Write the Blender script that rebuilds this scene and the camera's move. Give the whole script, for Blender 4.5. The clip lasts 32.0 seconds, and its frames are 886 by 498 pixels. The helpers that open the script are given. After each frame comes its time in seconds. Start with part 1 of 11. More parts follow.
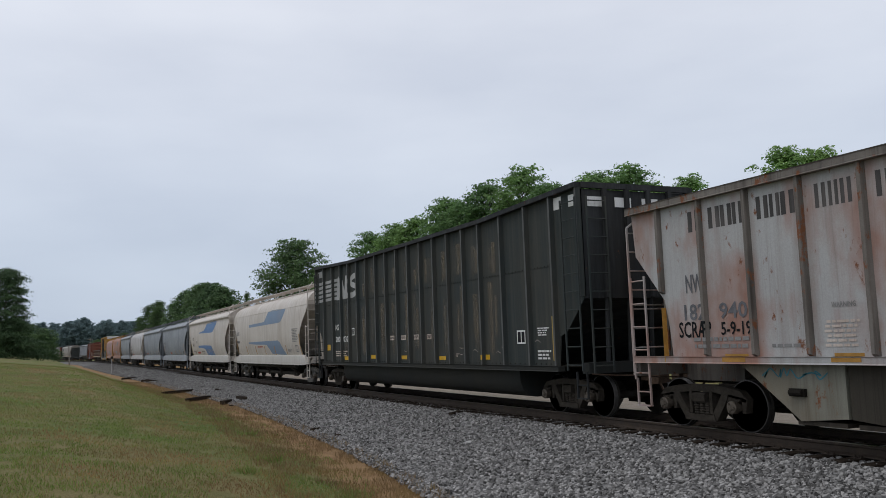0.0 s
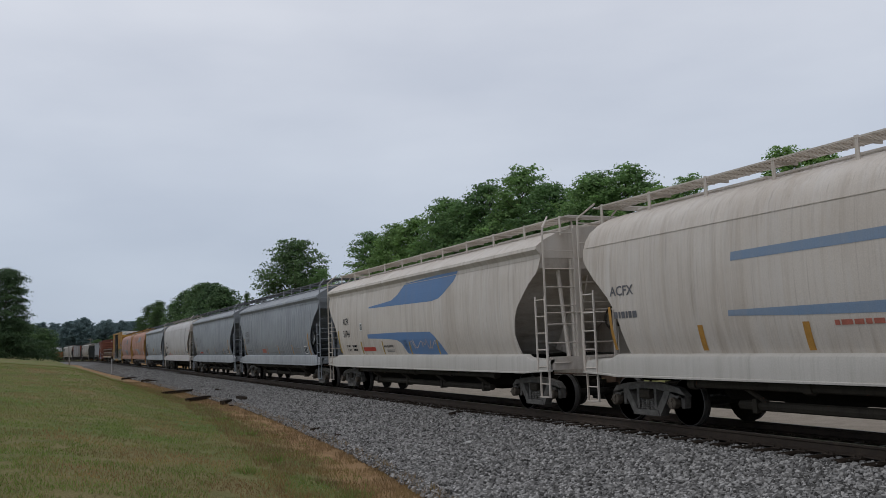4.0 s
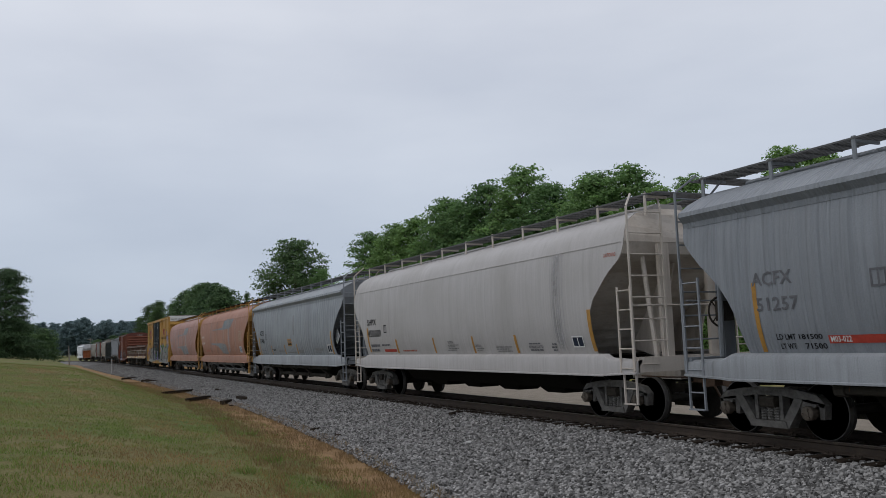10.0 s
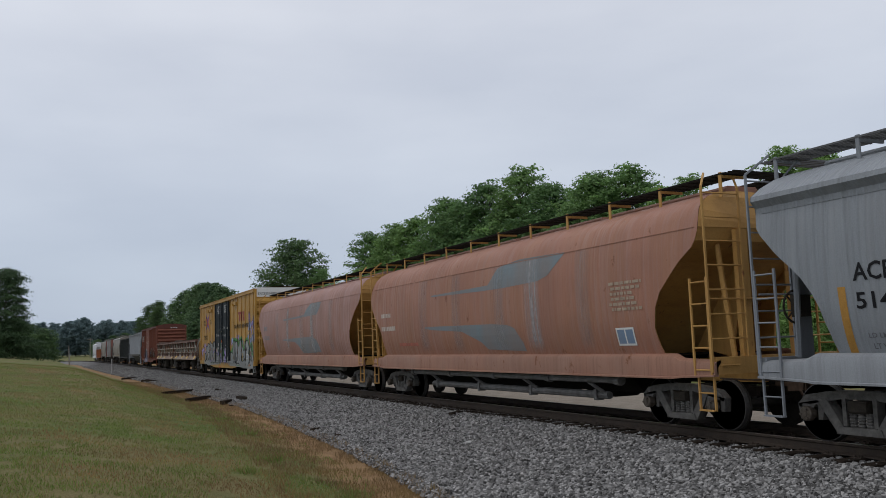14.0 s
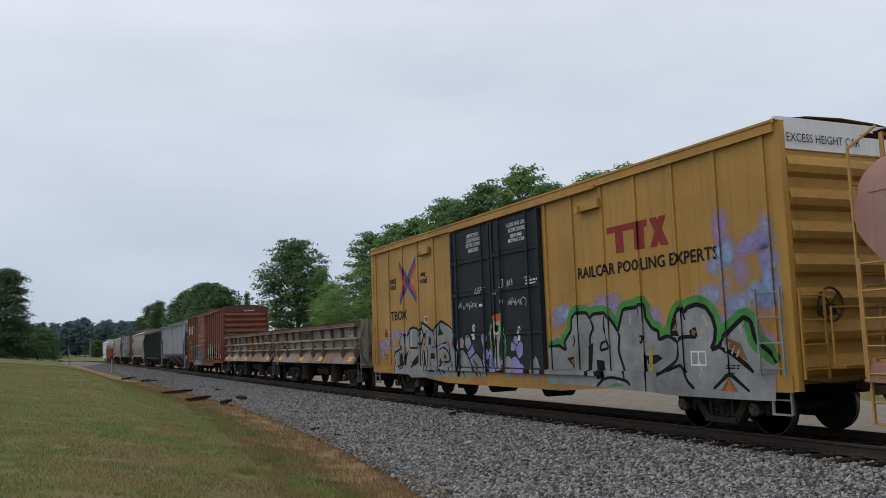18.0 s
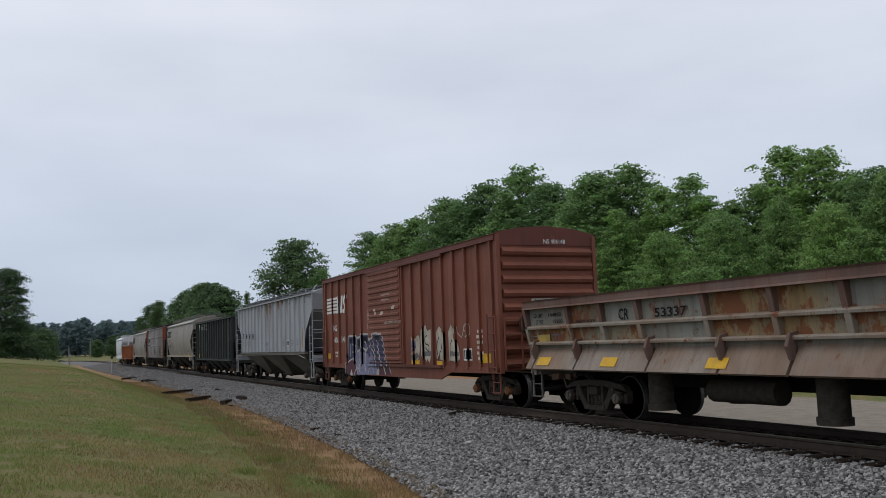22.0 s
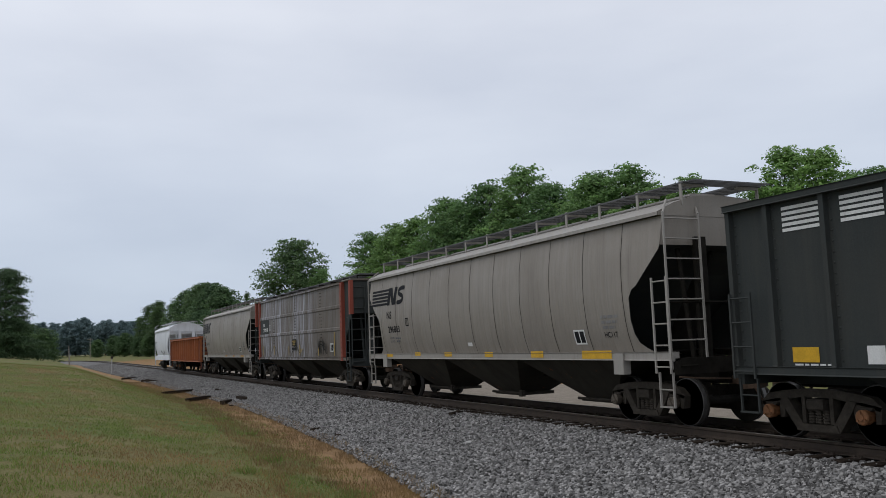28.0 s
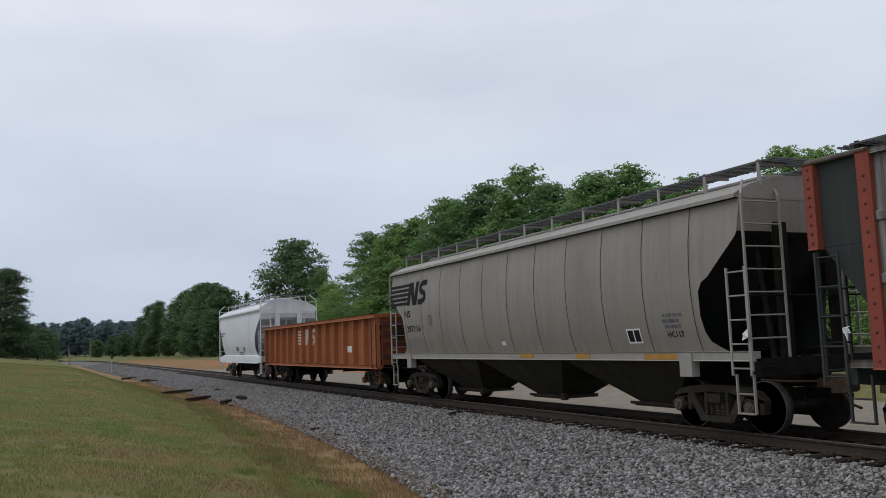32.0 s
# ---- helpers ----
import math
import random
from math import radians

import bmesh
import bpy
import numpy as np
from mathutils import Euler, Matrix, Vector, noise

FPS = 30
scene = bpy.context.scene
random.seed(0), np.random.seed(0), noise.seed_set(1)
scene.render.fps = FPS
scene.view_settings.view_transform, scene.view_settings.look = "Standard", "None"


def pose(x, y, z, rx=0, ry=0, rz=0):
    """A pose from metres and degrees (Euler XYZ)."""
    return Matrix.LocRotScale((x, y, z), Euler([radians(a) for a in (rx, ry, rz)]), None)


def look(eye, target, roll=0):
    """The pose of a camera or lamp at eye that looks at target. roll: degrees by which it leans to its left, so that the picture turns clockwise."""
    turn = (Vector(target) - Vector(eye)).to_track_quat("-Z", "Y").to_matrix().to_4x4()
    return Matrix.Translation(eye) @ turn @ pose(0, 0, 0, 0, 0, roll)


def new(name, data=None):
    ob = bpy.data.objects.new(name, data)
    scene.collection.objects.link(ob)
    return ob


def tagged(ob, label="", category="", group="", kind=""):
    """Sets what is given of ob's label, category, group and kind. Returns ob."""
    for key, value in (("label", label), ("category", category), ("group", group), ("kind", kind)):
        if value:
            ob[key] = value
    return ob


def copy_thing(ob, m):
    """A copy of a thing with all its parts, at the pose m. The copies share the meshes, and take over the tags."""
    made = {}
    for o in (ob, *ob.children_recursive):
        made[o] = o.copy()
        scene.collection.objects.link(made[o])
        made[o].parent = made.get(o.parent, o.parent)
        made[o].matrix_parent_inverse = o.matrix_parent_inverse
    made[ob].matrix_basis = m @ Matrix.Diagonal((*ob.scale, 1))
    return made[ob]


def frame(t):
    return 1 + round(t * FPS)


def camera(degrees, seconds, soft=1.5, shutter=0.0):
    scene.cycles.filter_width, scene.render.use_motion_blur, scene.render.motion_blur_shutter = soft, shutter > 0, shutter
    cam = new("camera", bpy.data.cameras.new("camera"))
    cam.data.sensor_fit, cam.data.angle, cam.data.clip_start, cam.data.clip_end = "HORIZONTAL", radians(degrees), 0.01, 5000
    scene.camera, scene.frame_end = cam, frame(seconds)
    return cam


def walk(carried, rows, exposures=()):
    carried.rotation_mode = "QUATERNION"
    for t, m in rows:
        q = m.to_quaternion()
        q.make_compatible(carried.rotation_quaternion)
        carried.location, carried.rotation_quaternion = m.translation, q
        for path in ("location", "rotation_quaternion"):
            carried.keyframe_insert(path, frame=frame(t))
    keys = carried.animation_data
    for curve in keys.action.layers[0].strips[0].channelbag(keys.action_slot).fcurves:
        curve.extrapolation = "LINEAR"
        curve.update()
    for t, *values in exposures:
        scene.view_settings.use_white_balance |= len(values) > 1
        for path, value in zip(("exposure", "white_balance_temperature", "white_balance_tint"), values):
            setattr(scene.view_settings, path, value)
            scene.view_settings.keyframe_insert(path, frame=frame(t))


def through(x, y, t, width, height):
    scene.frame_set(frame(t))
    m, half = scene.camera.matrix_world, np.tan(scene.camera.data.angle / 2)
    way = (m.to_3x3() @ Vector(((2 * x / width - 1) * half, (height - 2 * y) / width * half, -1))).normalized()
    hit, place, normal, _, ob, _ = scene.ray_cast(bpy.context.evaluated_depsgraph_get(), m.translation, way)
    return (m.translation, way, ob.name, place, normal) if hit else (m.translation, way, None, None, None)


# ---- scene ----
# ---------------------------------------------------------------- camera
# Track centre is y = 0, rail head z = 0, the train runs towards +x.
cam = camera(55.4, 32.0, soft=0.65)
EYE = Vector((0.0, -11.994, 1.775))
AHEAD = Vector((-0.89967, 0.42266, 0.10934))
VIEW = look(EYE, EYE + AHEAD * 10, -2.03)
walk(cam, [(0.0, VIEW), (32.0, VIEW)],
     exposures=[(0.0, 0.0), (2.0, 0.0), (3.0, -0.14), (6.0, -0.20), (9.0, -0.15), (14.0, -0.13), (16.5, -0.10), (18.0, 0.0), (32.0, 0.0)])

# ---------------------------------------------------------------- light
world = bpy.data.worlds.new("overcast_sky")
scene.world = world
world.use_nodes = True
wn, wl = world.node_tree.nodes, world.node_tree.links
wn.clear()
w_out = wn.new("ShaderNodeOutputWorld")
w_bg = wn.new("ShaderNodeBackground")
w_sky = wn.new("ShaderNodeTexSky")
w_sky.sky_type = "NISHITA"
w_sky.sun_disc = False
w_sky.sun_elevation = radians(52)
w_sky.sun_rotation = radians(200)
w_sky.air_density, w_sky.dust_density, w_sky.ozone_density = 1.0, 2.0, 2.0
w_dim = wn.new("ShaderNodeMix")
w_dim.data_type, w_dim.blend_type = "RGBA", "MULTIPLY"
w_dim.inputs[0].default_value = 1.0
w_dim.inputs[7].default_value = (0.085, 0.085, 0.085, 1)
w_tc = wn.new("ShaderNodeTexCoord")
w_map = wn.new("ShaderNodeMapping")
w_map.inputs["Scale"].default_value = (1.2, 1.2, 4.0)
w_noise = wn.new("ShaderNodeTexNoise")
w_noise.inputs["Scale"].default_value = 1.6
w_noise.inputs["Detail"].default_value = 5
w_noise.inputs["Roughness"].default_value = 0.5
w_ramp = wn.new("ShaderNodeValToRGB")
w_ramp.color_ramp.elements[0].position = 0.33
w_ramp.color_ramp.elements[0].color = (0.72, 0.755, 0.845, 1)
w_ramp.color_ramp.elements[1].position = 0.68
w_ramp.color_ramp.elements[1].color = (0.88, 0.905, 0.975, 1)
# cloud cover is whiter overhead and greyer-blue low down
w_sep = wn.new("ShaderNodeSeparateXYZ")
w_band = wn.new("ShaderNodeValToRGB")
w_band.color_ramp.elements[0].position = 0.0
w_band.color_ramp.elements[0].color = (0.60, 0.68, 0.77, 1)
w_band.color_ramp.elements[1].position = 0.42
w_band.color_ramp.elements[1].color = (1.0, 1.0, 1.0, 1)
w_mul = wn.new("ShaderNodeMix")
w_mul.data_type, w_mul.blend_type = "RGBA", "MULTIPLY"
w_mul.inputs[0].default_value = 1.0
w_mix = wn.new("ShaderNodeMix")
w_mix.data_type = "RGBA"
w_mix.inputs[0].default_value = 0.88
wl.new(w_sky.outputs[0], w_dim.inputs[6])
wl.new(w_tc.outputs["Generated"], w_map.inputs[0])
wl.new(w_map.outputs[0], w_noise.inputs[0])
wl.new(w_noise.outputs[0], w_ramp.inputs[0])
wl.new(w_tc.outputs["Generated"], w_sep.inputs[0])
wl.new(w_sep.outputs[2], w_band.inputs[0])
wl.new(w_ramp.outputs[0], w_mul.inputs[6])
wl.new(w_band.outputs[0], w_mul.inputs[7])
wl.new(w_dim.outputs[2], w_mix.inputs[6])
wl.new(w_mul.outputs[2], w_mix.inputs[7])
wl.new(w_mix.outputs[2], w_bg.inputs[0])
w_bg.inputs[1].default_value = 1.04
wl.new(w_bg.outputs[0], w_out.inputs[0])

sun_data = bpy.data.lights.new("sun", "SUN")
sun_data.energy = 0.5
sun_data.angle = radians(35)
sun_data.color = (1.0, 0.97, 0.92)
sun = new("sun", sun_data)
sun.matrix_world = look((10, -30, 60), (0, 0, 0))

# ---------------------------------------------------------------- materials
class Nodes:
    """Short hand for building one node material."""

    def __init__(self, name):
        self.mat = bpy.data.materials.new(name)
        self.mat.use_nodes = True
        self.tree = self.mat.node_tree
        self.tree.nodes.clear()
        self.out = self.add("ShaderNodeOutputMaterial")
        self.tc = self.add("ShaderNodeTexCoord")

    def add(self, kind):
        return self.tree.nodes.new(kind)

    def link(self, a, b):
        self.tree.links.new(a, b)

    def coords(self, scale=(1, 1, 1)):
        m = self.add("ShaderNodeMapping")
        m.inputs["Scale"].default_value = scale
        self.link(self.tc.outputs["Object"], m.inputs[0])
        return m.outputs[0]

    def noise(self, scale, detail=4, rough=0.55, stretch=(1, 1, 1)):
        n = self.add("ShaderNodeTexNoise")
        n.inputs["Scale"].default_value = scale
        n.inputs["Detail"].default_value = detail
        n.inputs["Roughness"].default_value = rough
        self.link(self.coords(stretch), n.inputs[0])
        return n.outputs[0]

    def voronoi(self, scale, feature="F1", out=0, stretch=(1, 1, 1)):
        n = self.add("ShaderNodeTexVoronoi")
        n.feature = feature
        n.inputs["Scale"].default_value = scale
        self.link(self.coords(stretch), n.inputs[0])
        return n.outputs[out]

    def ramp(self, value, lo, hi, a=0.0, b=1.0):
        r = self.add("ShaderNodeMapRange")
        r.clamp = True
        for i, v in enumerate((lo, hi, a, b)):
            r.inputs[i + 1].default_value = v
        self.link(value, r.inputs[0])
        return r.outputs[0]

    def math(self, op, a, b):
        m = self.add("ShaderNodeMath")
        m.operation = op
        for i, v in enumerate((a, b)):
            if isinstance(v, (int, float)):
                m.inputs[i].default_value = v
            else:
                self.link(v, m.inputs[i])
        return m.outputs[0]

    def mix(self, fac, a, b, blend="MIX"):
        m = self.add("ShaderNodeMix")
        m.data_type, m.blend_type = "RGBA", blend
        for i, v in ((0, fac), (6, a), (7, b)):
            if isinstance(v, (int, float)):
                m.inputs[i].default_value = v
            elif isinstance(v, tuple):
                m.inputs[i].default_value = (*v, 1)
            else:
                self.link(v, m.inputs[i])
        return m.outputs[2]

    def attribute(self, name):
        a = self.add("ShaderNodeAttribute")
        a.attribute_name = name
        return a.outputs["Fac"]

    def random(self):
        return self.add("ShaderNodeObjectInfo").outputs["Random"]

    def island(self):
        return self.add("ShaderNodeNewGeometry").outputs["Random Per Island"]

    def finish(self, colour, rough=0.6, metal=0.0, bump=None, strength=0.3, distance=0.02, spec=0.4):
        p = self.add("ShaderNodeBsdfPrincipled")
        for key, v in (("Base Color", colour), ("Roughness", rough), ("Metallic", metal), ("Specular IOR Level", spec)):
            if isinstance(v, (int, float)):
                p.inputs[key].default_value = v
            elif isinstance(v, tuple):
                p.inputs[key].default_value = (*v, 1)
            else:
                self.link(v, p.inputs[key])
        if bump is not None:
            b = self.add("ShaderNodeBump")
            b.inputs["Strength"].default_value = strength
            b.inputs["Distance"].default_value = distance
            self.link(bump, b.inputs["Height"])
            self.link(b.outputs[0], p.inputs["Normal"])
        self.link(p.outputs[0], self.out.inputs[0])
        return self.mat


def paint(name, colour, dirt=(0.10, 0.085, 0.07), streaks=0.35, blotch=0.3, rust=0.0, rough=0.5, second=None, second_amount=0.5, fade=None, fade_amount=0.6, zone=None, dents=0.0):
    """Weathered paint on steel: run-down streaks, blotches, grain, rust spots."""
    n = Nodes(name)
    run = n.noise(1.0, 5, 0.65, (5.0, 2.0, 0.22))
    fine = n.noise(1.0, 3, 0.6, (22.0, 6.0, 0.5))
    big = n.noise(0.55, 4, 0.6)
    grain = n.noise(45, 2, 0.6)
    c = n.mix(n.ramp(grain, 0.3, 0.7), tuple(v * 1.0 for v in colour), tuple(min(1, v * 1.16) for v in colour))
    if second:
        c = n.mix(n.math("MULTIPLY", n.ramp(n.noise(0.8, 4, 0.6, (1.0, 1.0, 0.5)), 0.42, 0.62), second_amount), c, second)
    if fade:
        k = n.math("MULTIPLY", n.ramp(n.noise(1.0, 5, 0.75, (6.5, 2.0, 0.16)), 0.46, 0.62), fade_amount)
        if zone:
            sep = n.add("ShaderNodeSeparateXYZ")
            n.link(n.tc.outputs["Object"], sep.inputs[0])
            k = n.math("MULTIPLY", k, n.math("MULTIPLY", n.ramp(sep.outputs[0], zone[0], zone[1]), n.ramp(sep.outputs[0], zone[3], zone[2], 0.12, 1.0)))
        c = n.mix(k, c, fade)
    c = n.mix(n.math("MULTIPLY", n.ramp(big, 0.42, 0.72), blotch), c, dirt)
    c = n.mix(n.math("MULTIPLY", n.ramp(run, 0.48, 0.75), streaks), c, dirt)
    c = n.mix(n.math("MULTIPLY", n.ramp(fine, 0.55, 0.75), streaks * 0.6), c, tuple(v * 0.6 for v in dirt))
    if rust:
        spots = n.noise(3.0, 6, 0.7, (1.0, 1.0, 0.6))
        c = n.mix(n.ramp(spots, 0.66 - 0.12 * rust, 0.72 - 0.12 * rust), c, (0.19, 0.075, 0.035))
    rg = n.ramp(big, 0.2, 0.8, rough - 0.08, rough + 0.2)
    if dents:
        # narrow upright buckles, in patches
        buckle = n.math("MULTIPLY", n.ramp(n.noise(1.0, 2, 0.5, (5.5, 1.0, 0.14)), 0.38, 0.62), n.ramp(n.noise(0.35, 2, 0.5), 0.36, 0.58))
        return n.finish(c, rg, 0.0, buckle, dents, 0.12, 0.3)
    return n.finish(c, rg, 0.0, n.noise(6, 3, 0.5), 0.12, 0.02, 0.06 if max(colour) < 0.06 else 0.22)


def plain(name, colour, rough=0.6, metal=0.0, vary=0.25, scale=8.0, bump=0.1):
    n = Nodes(name)
    a = n.noise(scale, 5, 0.6)
    b = n.noise(scale * 7, 3, 0.6)
    c = n.mix(n.ramp(a, 0.3, 0.7), tuple(v * (1 - vary) for v in colour), tuple(min(1, v * (1 + vary)) for v in colour))
    c = n.mix(n.math("MULTIPLY", n.ramp(b, 0.4, 0.7), 0.3), c, tuple(v * 0.6 for v in colour))
    return n.finish(c, n.ramp(a, 0.3, 0.7, max(0.05, rough - 0.1), min(1, rough + 0.12)), metal, b, bump, 0.02, 0.05 if max(colour) < 0.06 else 0.25)


M = {}
M["nw_grey"] = paint("weathered_pale_grey_paint", (0.39, 0.39, 0.385), (0.20, 0.15, 0.12), 0.4, 0.2, 0.35, 0.6, (0.31, 0.125, 0.075), 0.8)
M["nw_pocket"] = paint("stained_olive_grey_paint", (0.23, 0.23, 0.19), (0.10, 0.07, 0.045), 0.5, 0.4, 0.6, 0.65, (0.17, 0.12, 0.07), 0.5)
M["nw_rib"] = paint("weathered_rib_paint", (0.19, 0.17, 0.15), (0.035, 0.028, 0.024), 0.85, 0.5, 0.9, 0.65)
M["black_car"] = paint("faded_black_paint", (0.022, 0.024, 0.026), (0.055, 0.054, 0.050), 0.4, 0.35, 0.05, 0.5, (0.045, 0.040, 0.034), 0.35, (0.077, 0.081, 0.085), 0.4)
M["black_panel"] = paint("dusty_black_panel_paint", (0.037, 0.045, 0.045), (0.080, 0.074, 0.062), 0.22, 0.4, 0.0, 0.6, (0.060, 0.058, 0.050), 0.5, (0.130, 0.116, 0.094), 0.22)
# lighter black that carries the ribs' highlight in its colour
M["black_rib"] = paint("highlit_black_rib_paint", (0.095, 0.098, 0.095), (0.040, 0.038, 0.034), 0.5, 0.5, 0.1, 0.6)
M["black_belly"] = paint("black_belly_paint", (0.028, 0.030, 0.029), (0.060, 0.055, 0.044), 0.2, 0.5, 0.0, 0.5)
M["cream"] = paint("cream_white_paint", (0.52, 0.472, 0.420), (0.29, 0.225, 0.165), 0.5, 0.3, 0.0, 0.45, None, 0, (0.58, 0.55, 0.52), 0.4, dents=0.2)
M["cream_sill"] = paint("cream_sill_paint", (0.441, 0.421, 0.388), (0.245, 0.217, 0.172), 0.3, 0.2, 0.0, 0.45)
M["grey_blue"] = paint("blue_grey_paint", (0.222, 0.238, 0.258), (0.140, 0.148, 0.158), 0.32, 0.3, 0.0, 0.45, None, 0, (0.285, 0.296, 0.310), 0.35, dents=0.55)
M["grey_blue_light"] = paint("light_blue_grey_paint", (0.240, 0.258, 0.275), (0.160, 0.164, 0.170), 0.3, 0.3, 0.0, 0.45, None, 0, (0.300, 0.308, 0.316), 0.32, dents=0.5)
M["grey_sill"] = paint("grey_sill_paint", (0.290, 0.305, 0.320), (0.117, 0.117, 0.117), 0.45, 0.35, 0.0, 0.45)
M["white_warm"] = paint("warm_white_paint", (0.408, 0.389, 0.380), (0.266, 0.247, 0.223), 0.3, 0.3, 0.0, 0.45, dents=0.15)
M["white_last"] = paint("clean_white_paint", (0.614, 0.632, 0.651), (0.353, 0.344, 0.326), 0.25, 0.2, 0.0, 0.45)
M["orange"] = paint("faded_orange_paint", (0.335, 0.158, 0.104), (0.205, 0.105, 0.080), 0.22, 0.4, 0.22, 0.55, (0.350, 0.172, 0.102), 0.7, (0.385, 0.265, 0.235), 0.30, dents=0.25)
M["pink"] = paint("faded_pink_orange_paint", (0.335, 0.188, 0.155), (0.200, 0.120, 0.098), 0.22, 0.35, 0.12, 0.55, (0.315, 0.150, 0.104), 0.75, (0.385, 0.290, 0.285), 0.28, dents=0.25)
M["orange_sill"] = paint("rusty_tan_sill_paint", (0.315, 0.165, 0.112), (0.20, 0.10, 0.07), 0.55, 0.45, 0.4, 0.55, (0.33, 0.215, 0.165), 0.5)
M["orange_end"] = paint("mustard_end_paint", (0.47, 0.27, 0.085), (0.24, 0.12, 0.05), 0.4, 0.4, 0.2, 0.55)
M["blue_mark"] = paint("faded_blue_marking", (0.17, 0.24, 0.34), (0.30, 0.30, 0.30), 0.4, 0.35, 0.0, 0.55)
M["blue_mark_bright"] = paint("blue_marking", (0.10, 0.19, 0.36), (0.2, 0.22, 0.26), 0.2, 0.2, 0.0, 0.5)
M["blue_mark_pale"] = paint("pale_worn_blue_marking", (0.175, 0.220, 0.240), (0.25, 0.18, 0.15), 0.25, 0.45, 0.0, 0.6, (0.27, 0.20, 0.17), 0.4)
M["tan"] = paint("warm_grey_paint", (0.248, 0.222, 0.190), (0.149, 0.128, 0.107), 0.4, 0.3, 0.0, 0.45, None, 0, (0.273, 0.257, 0.232), 0.3, dents=0.15)
M["tan_roof"] = paint("pale_warm_grey_paint", (0.297, 0.279, 0.252), (0.189, 0.167, 0.144), 0.35, 0.3, 0.0, 0.45)
M["timx"] = paint("light_grey_paint", (0.307, 0.322, 0.343), (0.214, 0.207, 0.193), 0.4, 0.25, 0.12, 0.5)
M["timx_dark"] = paint("grimy_hopper_paint", (0.13, 0.12, 0.095), (0.05, 0.045, 0.04), 0.5, 0.5, 0.1, 0.7)
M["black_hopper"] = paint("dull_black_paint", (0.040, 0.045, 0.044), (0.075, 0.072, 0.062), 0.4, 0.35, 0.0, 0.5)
M["brown_alu"] = paint("stained_aluminium", (0.132, 0.110, 0.088), (0.072, 0.058, 0.046), 0.5, 0.35, 0.0, 0.5, (0.095, 0.078, 0.062), 0.6, (0.42, 0.43, 0.49), 0.95, (-8.0, -6.0, 1.5, 4.0))
M["red_end"] = paint("faded_red_paint", (0.26, 0.060, 0.038), (0.12, 0.05, 0.04), 0.4, 0.3, 0.2, 0.55)
M["emblem_yellow"] = paint("golden_yellow_paint", (0.40, 0.222, 0.050), (0.18, 0.105, 0.035), 0.45, 0.45, 0.0, 0.45)
M["emblem_door"] = paint("black_door_paint", (0.020, 0.025, 0.029), (0.076, 0.076, 0.076), 0.25, 0.25, 0.0, 0.45)
M["brown_box"] = paint("oxide_red_paint", (0.185, 0.064, 0.040), (0.075, 0.034, 0.026), 0.5, 0.4, 0.3, 0.55)
M["brown_dark"] = paint("dark_oxide_red_paint", (0.12, 0.040, 0.030), (0.06, 0.03, 0.025), 0.35, 0.4, 0.25, 0.55)
M["dump"] = paint("weathered_grey_steel_paint", (0.240, 0.248, 0.222), (0.098, 0.069, 0.052), 0.55, 0.4, 0.55, 0.65, (0.207, 0.144, 0.092), 0.35)
M["dump_rusty"] = paint("rust_eaten_yellowed_paint", (0.235, 0.215, 0.16), (0.075, 0.048, 0.032), 0.55, 0.45, 1.5, 0.7, (0.31, 0.185, 0.060), 0.75)
M["dump_rail"] = paint("rust_bleeding_rail_paint", (0.286, 0.264, 0.220), (0.110, 0.066, 0.044), 0.5, 0.45, 0.8, 0.65, (0.242, 0.143, 0.088), 0.5)
M["dump_pale"] = paint("scuffed_rusty_skirt_paint", (0.255, 0.215, 0.180), (0.12, 0.08, 0.055), 0.6, 0.45, 0.3, 0.65, (0.24, 0.135, 0.075), 0.55)
M["dump_rim"] = paint("rusty_rim_paint", (0.15, 0.085, 0.065), (0.05, 0.033, 0.028), 0.5, 0.4, 0.5, 0.7, (0.20, 0.16, 0.14), 0.4)
M["gon_orange"] = paint("rust_orange_paint", (0.30, 0.098, 0.036), (0.16, 0.06, 0.03), 0.5, 0.35, 0.45, 0.6)
M["truck"] = plain("grimy_cast_steel", (0.052, 0.045, 0.037), 0.7, 0.0, 0.35, 9, 0.3)
M["truck_grey"] = plain("dusty_cast_steel", (0.130, 0.124, 0.114), 0.75, 0.0, 0.45, 7, 0.3)
M["wheel"] = plain("dark_wheel_steel", (0.035, 0.032, 0.028), 0.6, 0.1, 0.35, 6, 0.15)
M["tread"] = plain("polished_tread", (0.13, 0.125, 0.12), 0.45, 0.6, 0.15, 12, 0.05)
M["bearing"] = plain("greasy_bearing_cap", (0.12, 0.10, 0.08), 0.45, 0.3, 0.3, 14, 0.1)
M["bearing_rust"] = plain("rusty_bearing_cap", (0.22, 0.10, 0.045), 0.6, 0.1, 0.3, 14, 0.1)
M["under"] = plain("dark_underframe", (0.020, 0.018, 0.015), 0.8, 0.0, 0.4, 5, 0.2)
# for grimy parts, and for shade painted on the first car's inner hopper plates
M["grime_shade"] = paint("grime_and_shade_paint", (0.055, 0.049, 0.040), (0.022, 0.020, 0.017), 0.5, 0.5, 0.2, 0.7)
M["pipe"] = plain("dusty_grey_pipe", (0.185, 0.180, 0.172), 0.6, 0.1, 0.4, 5, 0.1)
M["grate"] = plain("galvanised_running_board", (0.135, 0.135, 0.135), 0.6, 0.4, 0.25, 10, 0.1)
M["coupler"] = plain("rusty_cast_coupler", (0.085, 0.055, 0.038), 0.75, 0.1, 0.4, 10, 0.3)
